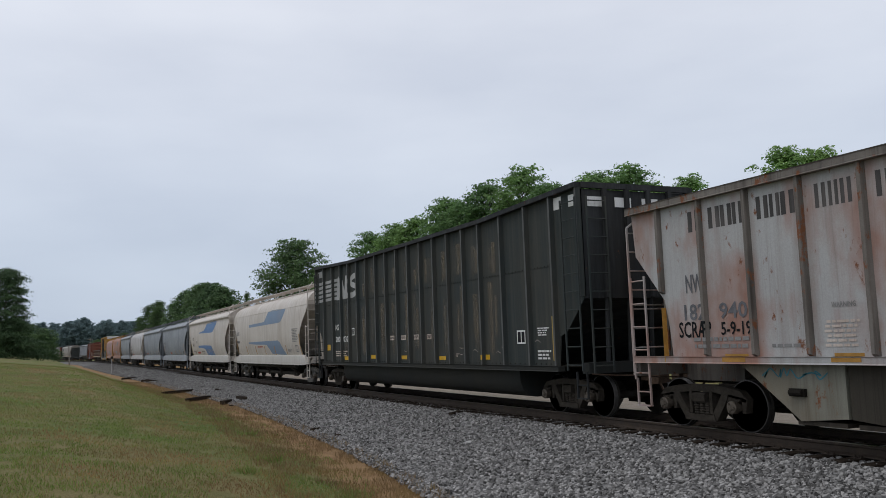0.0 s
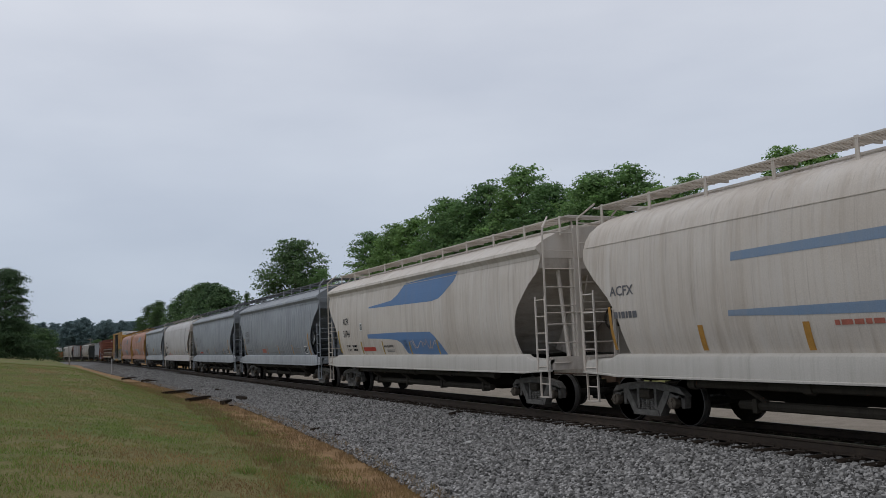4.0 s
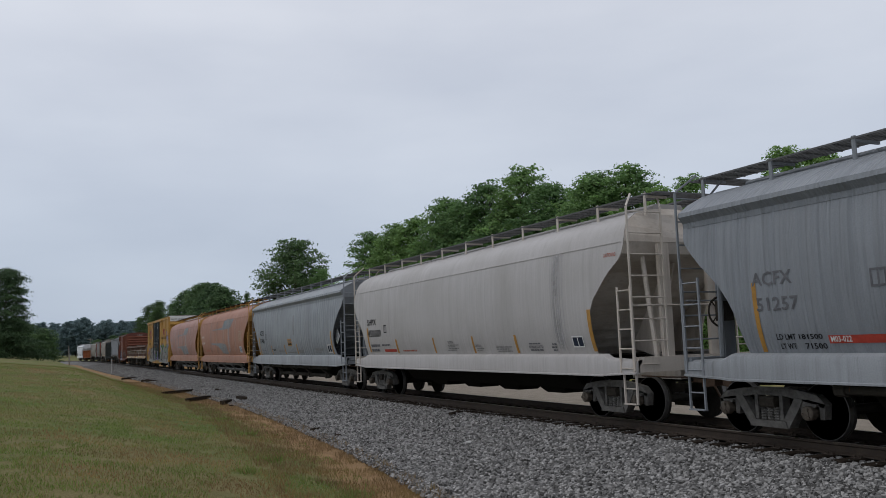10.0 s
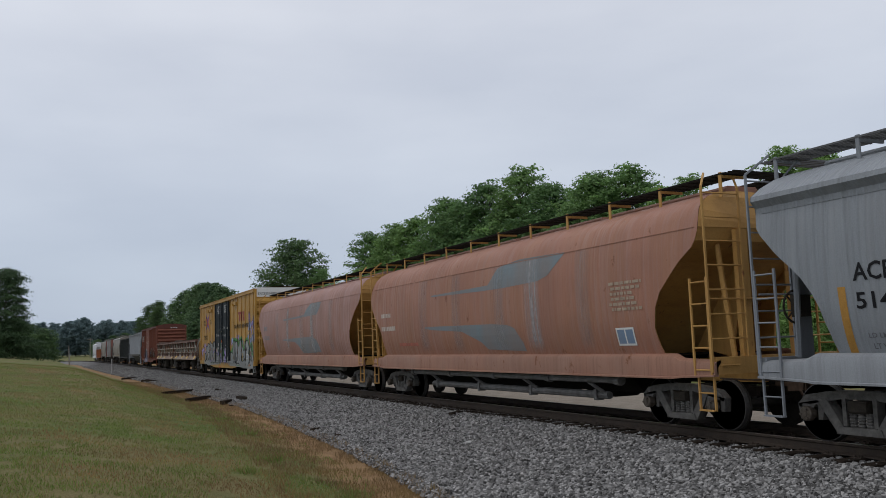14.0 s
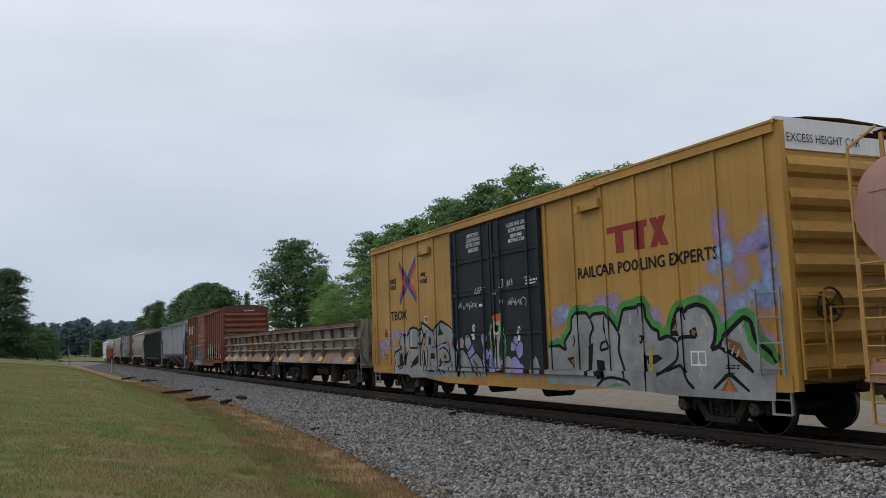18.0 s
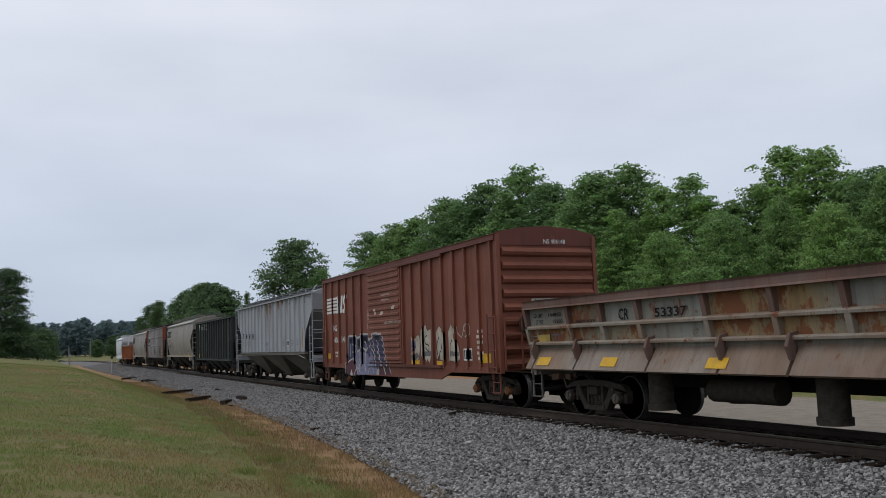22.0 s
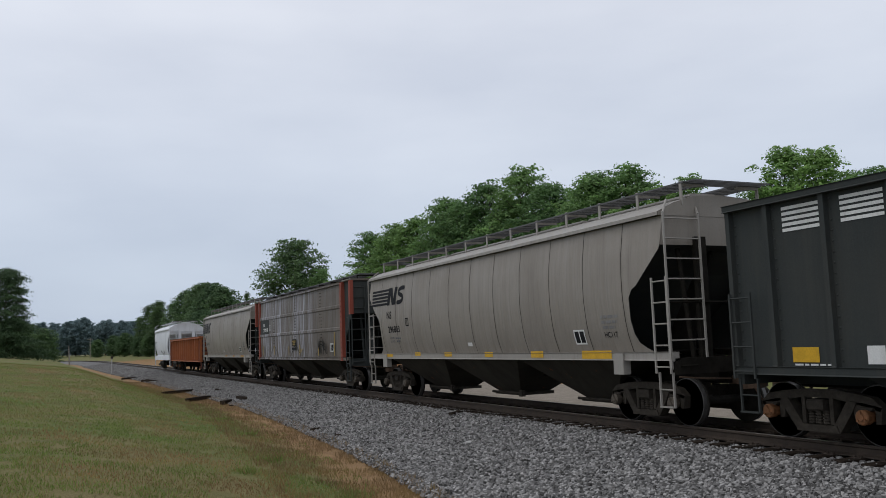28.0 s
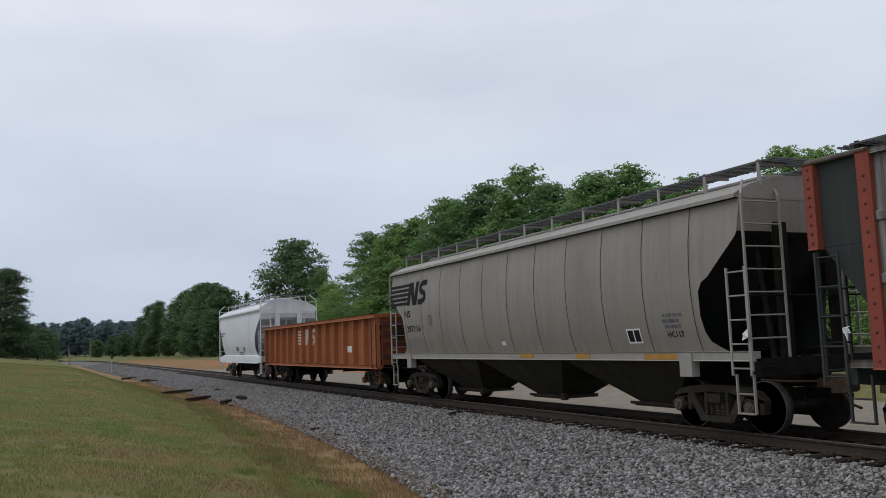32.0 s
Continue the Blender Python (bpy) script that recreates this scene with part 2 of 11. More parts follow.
M["white_mark"] = paint("chalky_white_lettering", (0.66, 0.66, 0.64), (0.35, 0.33, 0.30), 0.3, 0.25, 0.0, 0.6)
M["flaked_white"] = paint("flaking_grey_white_lettering", (0.42, 0.42, 0.41), (0.06, 0.06, 0.06), 0.35, 0.35, 0.0, 0.7, (0.10, 0.10, 0.10), 0.35)
M["faded_black"] = paint("faded_black_lettering", (0.055, 0.053, 0.052), (0.20, 0.18, 0.17), 0.5, 0.5, 0.2, 0.7)
M["worn_white"] = paint("worn_white_lettering", (0.55, 0.48, 0.42), (0.26, 0.15, 0.11), 0.6, 0.6, 0.3, 0.7)
M["black_mark"] = plain("black_lettering", (0.020, 0.020, 0.022), 0.6, 0.0, 0.3, 5, 0.0)
M["grey_mark"] = plain("faded_grey_lettering", (0.13, 0.13, 0.14), 0.6, 0.0, 0.3, 5, 0.0)
M["pale_mark"] = plain("pale_grey_lettering", (0.24, 0.235, 0.23), 0.6, 0.0, 0.25, 5, 0.0)
M["navy_mark"] = plain("navy_lettering", (0.030, 0.036, 0.055), 0.6, 0.0, 0.2, 5, 0.0)
M["red_mark"] = plain("red_marking", (0.42, 0.055, 0.035), 0.6, 0.0, 0.25, 6, 0.0)
M["faded_red_mark"] = plain("faded_red_marking", (0.42, 0.14, 0.10), 0.6, 0.0, 0.25, 6, 0.0)
M["emblem_red"] = plain("deep_red_marking", (0.24, 0.025, 0.020), 0.55, 0.0, 0.2, 6, 0.0)
M["logo_red"] = plain("bright_red_marking", (0.50, 0.055, 0.035), 0.55, 0.0, 0.15, 6, 0.0)
M["logo_blue"] = plain("royal_blue_marking", (0.020, 0.055, 0.24), 0.55, 0.0, 0.15, 6, 0.0)
M["yellow_mark"] = plain("reflective_yellow_strip", (0.62, 0.36, 0.025), 0.45, 0.0, 0.15, 6, 0.0)
M["dull_yellow"] = plain("grimy_yellow_strip", (0.36, 0.25, 0.06), 0.55, 0.0, 0.3, 6, 0.0)
M["ochre"] = plain("ochre_reflective_strip", (0.42, 0.22, 0.05), 0.55, 0.0, 0.2, 6, 0.0)
M["spray_silver"] = plain("silver_spray_paint", (0.26, 0.265, 0.26), 0.5, 0.1, 0.35, 1.6, 0.0)
M["spray_black"] = plain("black_spray_paint", (0.014, 0.015, 0.016), 0.5, 0.0, 0.3, 3, 0.0)
M["spray_violet"] = plain("violet_spray_paint", (0.30, 0.25, 0.50), 0.55, 0.0, 0.3, 2, 0.0)
M["spray_green"] = plain("green_spray_paint", (0.06, 0.24, 0.05), 0.55, 0.0, 0.3, 3, 0.0)
M["spray_orange"] = plain("orange_spray_paint", (0.50, 0.14, 0.04), 0.55, 0.0, 0.3, 3, 0.0)
M["spray_blue"] = plain("pale_blue_spray_paint", (0.22, 0.33, 0.52), 0.55, 0.0, 0.3, 3, 0.0)
M["spray_teal"] = plain("teal_spray_paint", (0.05, 0.20, 0.25), 0.55, 0.0, 0.3, 3, 0.0)
M["spray_dull"] = plain("dull_cream_spray_paint", (0.42, 0.37, 0.30), 0.6, 0.0, 0.35, 2.5, 0.0)
M["spray_lilac"] = plain("grey_lilac_spray_paint", (0.20, 0.20, 0.30), 0.6, 0.0, 0.35, 2.5, 0.0)
M["spray_indigo"] = plain("indigo_spray_paint", (0.045, 0.042, 0.095), 0.6, 0.0, 0.4, 2.5, 0.0)
M["spray_brown"] = plain("brown_spray_paint", (0.20, 0.105, 0.045), 0.6, 0.0, 0.4, 2.5, 0.0)
M["spray_smoke"] = plain("smoky_grey_spray_paint", (0.13, 0.12, 0.12), 0.6, 0.0, 0.4, 2.5, 0.0)
M["spray_maroon"] = plain("dark_maroon_spray_paint", (0.085, 0.030, 0.040), 0.6, 0.0, 0.4, 2.5, 0.0)
M["spray_white"] = plain("white_spray_paint", (0.42, 0.41, 0.39), 0.55, 0.0, 0.25, 3, 0.0)
M["rail_side"] = plain("brown_rail_web", (0.060, 0.046, 0.036), 0.75, 0.1, 0.3, 6, 0.2)
M["rail_head"] = plain("worn_rail_head", (0.20, 0.17, 0.15), 0.35, 0.8, 0.2, 9, 0.05)
M["tie"] = plain("creosoted_timber", (0.035, 0.027, 0.021), 0.85, 0.0, 0.5, 7, 0.5)
M["post"] = plain("pale_weathered_post", (0.42, 0.41, 0.40), 0.7, 0.0, 0.2, 7, 0.1)
M["pole_wood"] = plain("weathered_pole_timber", (0.30, 0.27, 0.24), 0.8, 0.0, 0.3, 5, 0.2)
M["paper"] = plain("white_cloth_rag", (0.72, 0.72, 0.74), 0.8, 0.0, 0.1, 12, 0.2)
M["bark"] = plain("grey_brown_bark", (0.075, 0.060, 0.048), 0.9, 0.0, 0.5, 6, 0.6)


def leaf_material(name, dark, light, through=0.35, old=None, uneven=1.0):
    """Leaves that differ one by one, and from bough to bough; dark patches paint in shadow."""
    n = Nodes(name)
    r = n.island()
    c = n.mix(r, dark, light)
    mean = tuple(0.5 * (a + b) for a, b in zip(dark, light))
    # bough-sized dark noise puts the crown's deeper shadows into the colour
    c = n.mix(n.math("MULTIPLY", n.ramp(n.noise(0.9, 3), 0.42, 0.66), 0.6 * uneven), c, tuple(v * 0.5 for v in mean))
    c = n.mix(n.math("MULTIPLY", n.ramp(n.noise(0.55, 2), 0.52, 0.68), 0.6), c, old or (mean[0] * 1.3, mean[1] * 1.4, mean[2] * 1.0))
    tone = n.random()
    c = n.mix(n.math("MULTIPLY", n.ramp(tone, 0.45, 1.0), 0.5 * uneven), c, (mean[0] * 0.42, mean[1] * 0.52, mean[2] * 0.62))
    c = n.mix(n.math("MULTIPLY", n.ramp(tone, 0.40, 0.0), 0.16 * uneven), c, (mean[0] * 1.45, mean[1] * 1.35, mean[2] * 0.95))
    p = n.add("ShaderNodeBsdfPrincipled")
    p.inputs["Roughness"].default_value = 0.65
    p.inputs["Specular IOR Level"].default_value = 0.3
    n.link(c, p.inputs["Base Color"])
    t = n.add("ShaderNodeBsdfTranslucent")
    n.link(c, t.inputs[0])
    m = n.add("ShaderNodeMixShader")
    m.inputs[0].default_value = through
    n.link(p.outputs[0], m.inputs[1])
    n.link(t.outputs[0], m.inputs[2])
    n.link(m.outputs[0], n.out.inputs[0])
    return n.mat


M["leaf"] = leaf_material("oak_leaves", (0.108, 0.208, 0.070), (0.235, 0.372, 0.128), 0.42)
M["leaf_mid"] = leaf_material("mid_green_leaves", (0.140, 0.262, 0.080), (0.290, 0.450, 0.142), 0.42)
M["leaf_light"] = leaf_material("light_green_leaves", (0.142, 0.266, 0.080), (0.295, 0.455, 0.145), 0.42)
M["leaf_dark"] = leaf_material("dark_pine_needles", (0.065, 0.115, 0.052), (0.135, 0.205, 0.085), 0.45)
# distance haze is put into this leaf colour
M["leaf_far"] = leaf_material("haze_tinted_far_foliage", (0.165, 0.235, 0.245), (0.185, 0.26, 0.265), 0.5, (0.18, 0.25, 0.25), 0.25)


def mist_material(name, colour):
    """Thin sprayed paint: specks that let the wall show between them."""
    n = Nodes(name)
    p = n.add("ShaderNodeBsdfPrincipled")
    p.inputs["Base Color"].default_value = (*colour, 1)
    p.inputs["Roughness"].default_value = 0.6
    t = n.add("ShaderNodeBsdfTransparent")
    m = n.add("ShaderNodeMixShader")
    v = n.add("ShaderNodeVectorMath")
    v.operation = "DISTANCE"
    v.inputs[1].default_value = (0.5, 0.5, 0.5)
    flat = n.add("ShaderNodeMapping")
    flat.inputs["Scale"].default_value = (1, 0, 1)
    flat.inputs["Location"].default_value = (0, 0.5, 0)
    n.link(n.tc.outputs["Generated"], flat.inputs[0])
    n.link(flat.outputs[0], v.inputs[0])
    n.link(n.math("MULTIPLY", n.ramp(n.noise(2.2, 6, 0.75), 0.30, 0.62, 0.15, 0.9), n.ramp(v.outputs["Value"], 0.14, 0.46, 1.0, 0.0)), m.inputs[0])
    n.link(t.outputs[0], m.inputs[1])
    n.link(p.outputs[0], m.inputs[2])
    n.link(m.outputs[0], n.out.inputs[0])
    return n.mat


def streak_material(name, colour, most=0.85, down=True):
    """A run-down stain: thin upright threads, thinning out at its sides and its foot."""
    n = Nodes(name)
    p = n.add("ShaderNodeBsdfPrincipled")
    n.link(n.mix(n.ramp(n.noise(9, 4, 0.6), 0.3, 0.7), tuple(v * 0.7 for v in colour), tuple(v * 1.2 for v in colour)), p.inputs["Base Color"])
    p.inputs["Roughness"].default_value = 0.8
    p.inputs["Specular IOR Level"].default_value = 0.2
    sep = n.add("ShaderNodeSeparateXYZ")
    n.link(n.tc.outputs["Generated"], sep.inputs[0])
    side = n.ramp(n.math("ABSOLUTE", n.math("SUBTRACT", sep.outputs[0], 0.5), 0.0), 0.16, 0.5, 1.0, 0.0)
    foot = n.ramp(sep.outputs[2], 0.0, 0.75 if down else 0.12)
    threads = n.ramp(n.noise(1.0, 4, 0.6, (26.0, 1.0, 0.5)), 0.36, 0.64, 0.05, 1.0)
    a = n.math("MULTIPLY", n.math("MULTIPLY", threads, side), n.math("MULTIPLY", foot, most))
    t = n.add("ShaderNodeBsdfTransparent")
    m = n.add("ShaderNodeMixShader")
    n.link(a, m.inputs[0])
    n.link(t.outputs[0], m.inputs[1])
    n.link(p.outputs[0], m.inputs[2])
    n.link(m.outputs[0], n.out.inputs[0])
    return n.mat


M["rust_run"] = streak_material("running_rust_stain", (0.27, 0.115, 0.040), 0.95)
M["dust_run"] = streak_material("tan_dust_run", (0.250, 0.205, 0.150), 0.60, False)
M["dust_trace"] = streak_material("faint_tan_dust_run", (0.180, 0.160, 0.128), 0.52, False)
M["rust_trace"] = streak_material("faint_running_rust", (0.25, 0.15, 0.09), 0.45)
M["white_smear"] = streak_material("chalky_white_smear", (0.46, 0.45, 0.45), 0.75, False)
M["pale_smear"] = streak_material("thin_pale_smear", (0.40, 0.37, 0.36), 0.40, False)
M["mist_violet"] = mist_material("violet_spray_mist", (0.36, 0.30, 0.58))
M["mist_blue"] = mist_material("blue_spray_mist", (0.30, 0.40, 0.62))
M["leaf_grove"] = leaf_material("deep_green_leaves", (0.072, 0.135, 0.060), (0.155, 0.240, 0.102), 0.4)
M["blade_green"] = leaf_material("green_grass_blades", (0.115, 0.175, 0.036), (0.240, 0.310, 0.082), 0.45, (0.225, 0.225, 0.085))
M["blade_straw"] = leaf_material("straw_grass_blades", (0.175, 0.144, 0.057), (0.310, 0.258, 0.108), 0.45)
M["blade_dry"] = leaf_material("dry_grass_blades", (0.215, 0.130, 0.062), (0.380, 0.250, 0.120), 0.4)


def ground_material():
    n = Nodes("mown_grass_and_soil")
    a = n.noise(0.22, 5, 0.6)
    m = n.noise(0.9, 5, 0.65, (1.0, 0.6, 1.0))
    b = n.noise(2.2, 6, 0.65)
    f = n.noise(26, 5, 0.75)
    g = n.noise(9, 5, 0.75)
    green = n.mix(n.ramp(g, 0.36, 0.64), (0.062, 0.096, 0.020), (0.150, 0.185, 0.050))
    straw = n.mix(n.ramp(f, 0.38, 0.62), (0.130, 0.096, 0.044), (0.275, 0.215, 0.100))
    c = n.mix(n.math("MULTIPLY", n.ramp(a, 0.41, 0.59), 0.72), green, straw)
    c = n.mix(n.math("MULTIPLY", n.ramp(m, 0.52, 0.66), 0.6), c, straw)
    c = n.mix(n.math("MULTIPLY", n.ramp(g, 0.54, 0.70), 0.55), c, straw)
    c = n.mix(n.math("MULTIPLY", n.ramp(m, 0.46, 0.36), 0.4), c, (0.060, 0.090, 0.018))
    dry = n.mix(n.ramp(b, 0.3, 0.7), (0.215, 0.125, 0.062), (0.330, 0.212, 0.108))
    c = n.mix(n.ramp(n.math("ADD", n.attribute("dry"), n.math("MULTIPLY", n.math("SUBTRACT", b, 0.5), 0.9)), 0.35, 0.65), c, dry)
    sand = n.mix(n.ramp(b, 0.3, 0.7), (0.215, 0.18, 0.145), (0.30, 0.26, 0.215))
    clay = n.mix(n.ramp(f, 0.3, 0.7), (0.30, 0.13, 0.06), (0.36, 0.19, 0.10))
    c = n.mix(n.ramp(n.math("ADD", n.attribute("clay"), n.math("MULTIPLY", n.math("SUBTRACT", b, 0.5), 0.8)), 0.4, 0.6), c, clay)
    c = n.mix(n.ramp(n.math("ADD", n.attribute("sand"), n.math("MULTIPLY", n.math("SUBTRACT", b, 0.5), 0.5)), 0.4, 0.6), c, sand)
    c = n.mix(n.math("MULTIPLY", n.ramp(f, 0.45, 0.75), 0.35), c, (0.05, 0.055, 0.02))
    return n.finish(c, 0.95, 0.0, f, 0.6, 0.05, 0.2)


def ballast_material():
    n = Nodes("crushed_granite")
    cell = n.voronoi(22, "F1", 1)
    sep = n.add("ShaderNodeSeparateColor")
    n.link(cell, sep.inputs[0])
    edge = n.voronoi(22, "DISTANCE_TO_EDGE", 0)
    c = n.mix(sep.outputs[0], (0.085, 0.083, 0.081), (0.37, 0.364, 0.36))
    c = n.mix(n.ramp(n.noise(4, 7, 0.9), 0.44, 0.60), c, (0.085, 0.083, 0.080))
    c = n.mix(n.math("MULTIPLY", n.ramp(n.noise(7, 7, 0.9), 0.50, 0.66), 0.8), c, (0.42, 0.415, 0.41))
    c = n.mix(n.math("MULTIPLY", n.ramp(n.noise(0.5, 4), 0.4, 0.7), 0.35), c, (0.22, 0.21, 0.19))
    # dark cell edges paint in the shade between stones
    c = n.mix(n.ramp(edge, 0.0, 0.12, 0.6, 0.0), c, (0.025, 0.025, 0.025))
    return n.finish(c, 0.9, 0.0, n.ramp(edge, 0.0, 0.3), 0.9, 0.03, 0.3)


def stone_material():
    n = Nodes("granite_stones")
    r = n.island()
    c = n.mix(r, (0.046, 0.044, 0.041), (0.405, 0.393, 0.378))
    c = n.mix(n.math("MULTIPLY", n.ramp(n.noise(60, 3), 0.4, 0.7), 0.3), c, (0.10, 0.095, 0.09))
    return n.finish(c, 0.9, 0.0, n.noise(90, 3), 0.3, 0.01, 0.3)


M["ground"] = ground_material()
M["ballast"] = ballast_material()
M["stone"] = stone_material()

M["rust_stain"] = plain("orange_rust_stain", (0.30, 0.13, 0.05), 0.8, 0.0, 0.4, 6, 0.1)
M["rust_faint"] = plain("faint_rust_stain", (0.38, 0.30, 0.22), 0.8, 0.0, 0.3, 6, 0.1)

# ---------------------------------------------------------------- mesh helpers
class Shape:
    """Vertices and faces collected from simple solids."""

    def __init__(self):
        self.v, self.f = [], []

    def add(self, verts, faces):
        k = len(self.v)
        self.v += [tuple(p) for p in verts]
        self.f += [tuple(i + k for i in q) for q in faces]
        return self

    def box(self, x0, x1, y0, y1, z0, z1):
        x0, x1, y0, y1, z0, z1 = min(x0, x1), max(x0, x1), min(y0, y1), max(y0, y1), min(z0, z1), max(z0, z1)
        return self.add([(x0, y0, z0), (x1, y0, z0), (x1, y1, z0), (x0, y1, z0), (x0, y0, z1), (x1, y0, z1), (x1, y1, z1), (x0, y1, z1)],
                        [(0, 3, 2, 1), (4, 5, 6, 7), (0, 1, 5, 4), (1, 2, 6, 5), (2, 3, 7, 6), (3, 0, 4, 7)])

    def bevel_box(self, x0, x1, y0, y1, z0, z1, c=0.02):
        """A box whose long edges along x are chamfered."""
        ring = [(y0 + c, z0), (y1 - c, z0), (y1, z0 + c), (y1, z1 - c), (y1 - c, z1), (y0 + c, z1), (y0, z1 - c), (y0, z0 + c)]
        return self.along_x(ring, x0, x1)

    def along_x(self, ring, x0, x1):
        n = len(ring)
        v = [(x0, y, z) for y, z in ring] + [(x1, y, z) for y, z in ring]
        f = [(i, (i + 1) % n, n + (i + 1) % n, n + i) for i in range(n)]
        return self.add(v, f + [tuple(reversed(range(n))), tuple(range(n, 2 * n))])

    def along_y(self, ring, y0, y1):
        """ring of (x, z)"""
        n = len(ring)
        v = [(x, y0, z) for x, z in ring] + [(x, y1, z) for x, z in ring]
        f = [(i, (i + 1) % n, n + (i + 1) % n, n + i) for i in range(n)]
        return self.add(v, f + [tuple(reversed(range(n))), tuple(range(n, 2 * n))])

    def rod(self, a, b, r=0.015, n=6, r2=None):
        a, b = Vector(a), Vector(b)
        d = (b - a).normalized()
        s = d.orthogonal().normalized()
        t = d.cross(s)
        r2 = r if r2 is None else r2
        v = [a + (s * math.cos(2 * math.pi * i / n) + t * math.sin(2 * math.pi * i / n)) * r for i in range(n)]
        v += [b + (s * math.cos(2 * math.pi * i / n) + t * math.sin(2 * math.pi * i / n)) * r2 for i in range(n)]
        f = [(i, (i + 1) % n, n + (i + 1) % n, n + i) for i in range(n)]
        return self.add(v, f + [tuple(reversed(range(n))), tuple(range(n, 2 * n))])

    def path(self, points, r=0.015, n=6):
        for a, b in zip(points, points[1:]):
            self.rod(a, b, r, n)
        return self

    def lathe_y(self, cx, cz, rings, n=24):
        """rings of (y, radius) turned about an axle along y"""
        v, f = [], []
        for y, r in rings:
            v += [(cx + r * math.cos(2 * math.pi * i / n), y, cz + r * math.sin(2 * math.pi * i / n)) for i in range(n)]
        for j in range(len(rings) - 1):
            f += [(j * n + i, j * n + (i + 1) % n, (j + 1) * n + (i + 1) % n, (j + 1) * n + i) for i in range(n)]
        f += [tuple(range(n)), tuple(reversed(range((len(rings) - 1) * n, len(rings) * n)))]
        return self.add(v, f)

    def skin(self, rows, closed=False):
        """A sheet through rows of points of equal number."""
        m = len(rows[0])
        v = [p for row in rows for p in row]
        f = []
        for j in range(len(rows) - 1):
            for i in range(m if closed else m - 1):
                f.append((j * m + i, j * m + (i + 1) % m, (j + 1) * m + (i + 1) % m, (j + 1) * m + i))
        return self.add(v, f)

    def plate(self, poly, y0, y1):
        return self.along_y(poly, y0, y1)

    def flat(self, poly, y):
        """A painted outline on a side wall: (x, z) points at y."""
        return self.add([(x, y, z) for x, z in poly], [tuple(range(len(poly)))])


def part(name, shape, material, parent=None, label="", smooth=False):
    me = bpy.data.meshes.new(name)
    me.from_pydata(shape.v, [], shape.f)
    me.update()
    bm = bmesh.new()
    bm.from_mesh(me)
    bmesh.ops.recalc_face_normals(bm, faces=bm.faces)
    bm.to_mesh(me)
    bm.free()
    if smooth:
        me.polygons.foreach_set("use_smooth", [True] * len(me.polygons))
        me.set_sharp_from_angle(angle=radians(38))
    me.materials.append(M[material] if isinstance(material, str) else material)
    ob = new(name, me)
    if parent is not None:
        ob.parent = parent
    if label:
        ob["label"] = label
    return ob


def thing(name, label, category, group="", kind=""):
    return tagged(new(name), label, category, group, kind)


def words(name, text, size, x, y, z, material, parent, wide=1.0, tilt=0.0, align="LEFT", spacing=1.0, face=0.0):
    """Lettering painted on a wall that faces -y (or, with face = 90, +x)."""
    cu = bpy.data.curves.new(name, "FONT")
    cu.body, cu.size, cu.align_x, cu.space_character, cu.resolution_u = text, size, align, spacing, 2
    tmp = bpy.data.objects.new(name, cu)
    scene.collection.objects.link(tmp)
    me = bpy.data.meshes.new_from_object(tmp)
    bpy.data.objects.remove(tmp)
    bpy.data.curves.remove(cu)
    me.name = name
    me.transform(pose(x, y, z, 90 + tilt, 0, face) @ Matrix.Diagonal((wide, 1, 1, 1)))
    me.materials.clear()
    me.materials.append(M[material])
    ob = new(name, me)
    ob.parent = parent
    return ob


# raised ribs, doors and sills of the flat-sided cars: rows of (x0, x1, z0, z1, height)
RAISED = {}

# ---------------------------------------------------------------- track line
BEND_AT, BEND_R = 210.0, 550.0


def track(s):
    """Place and heading on the line; s is metres along it, the far end curves away to -y."""
    if s > -BEND_AT:
        return s, 0.0, 0.0
    a = (-s - BEND_AT) / BEND_R
    return -BEND_AT - BEND_R * math.sin(a), -BEND_R * (1 - math.cos(a)), a


def track_y(x):
    if x > -BEND_AT:
        return 0.0
    k = min(0.96, (-x - BEND_AT) / BEND_R)
    return -BEND_R * (1 - math.sqrt(1 - k * k))


def toe(x):
    """How far the ballast reaches on the camera's side."""
    return float(np.interp(x, [-260, -180, -120, -63, -37, -27, -20, -15, -11, 0, 30], [5.4, 5.4, 4.9, 4.3, 4.25, 4.8, 5.35, 5.9, 6.5, 7.2, 8.0]))


def height(x, y):
    """The lie of the land."""
    d = y - track_y(x)
    if d <= 0:
        u, k = -d, toe(x)
        z = float(np.interp(u, [0, 1.7, k, k + 1.0, 12.0, 20.0, 34.0, 60.0, 800.0], [-0.27, -0.27, -0.72, -0.72, 0.12, 1.05, 1.95, 2.1, 2.0]))
        if u > k:
            a, b = min(1.0, max(0.0, (u - k - 1.5) / 5.0)), min(1.0, max(0.0, (-x - 18) / 45))
            z += 0.95 * a * a * (3 - 2 * a) * b * b * (3 - 2 * b)
            z += 0.05 * noise.noise((x * 0.25, y * 0.25, 0)) + 0.12 * min(1, u / 30) * noise.noise((x * 0.05, y * 0.05, 3))
        return z
    z = float(np.interp(d, [0, 1.7, 3.6, 5.0, 11.5, 14.0, 24.0, 60.0, 300.0, 800.0], [-0.27, -0.27, -0.62, -0.55, -0.5, -0.2, 0.1, 0.4, 3.0, 10.0]))
    if d > 12:
        z += 0.15 * noise.noise((x * 0.08, y * 0.08, 7))
    return z


def spaced(*runs):
    out = []
    for a, b, step in runs:
        out += list(np.arange(a, b, step))
    return out + [runs[-1][1]]


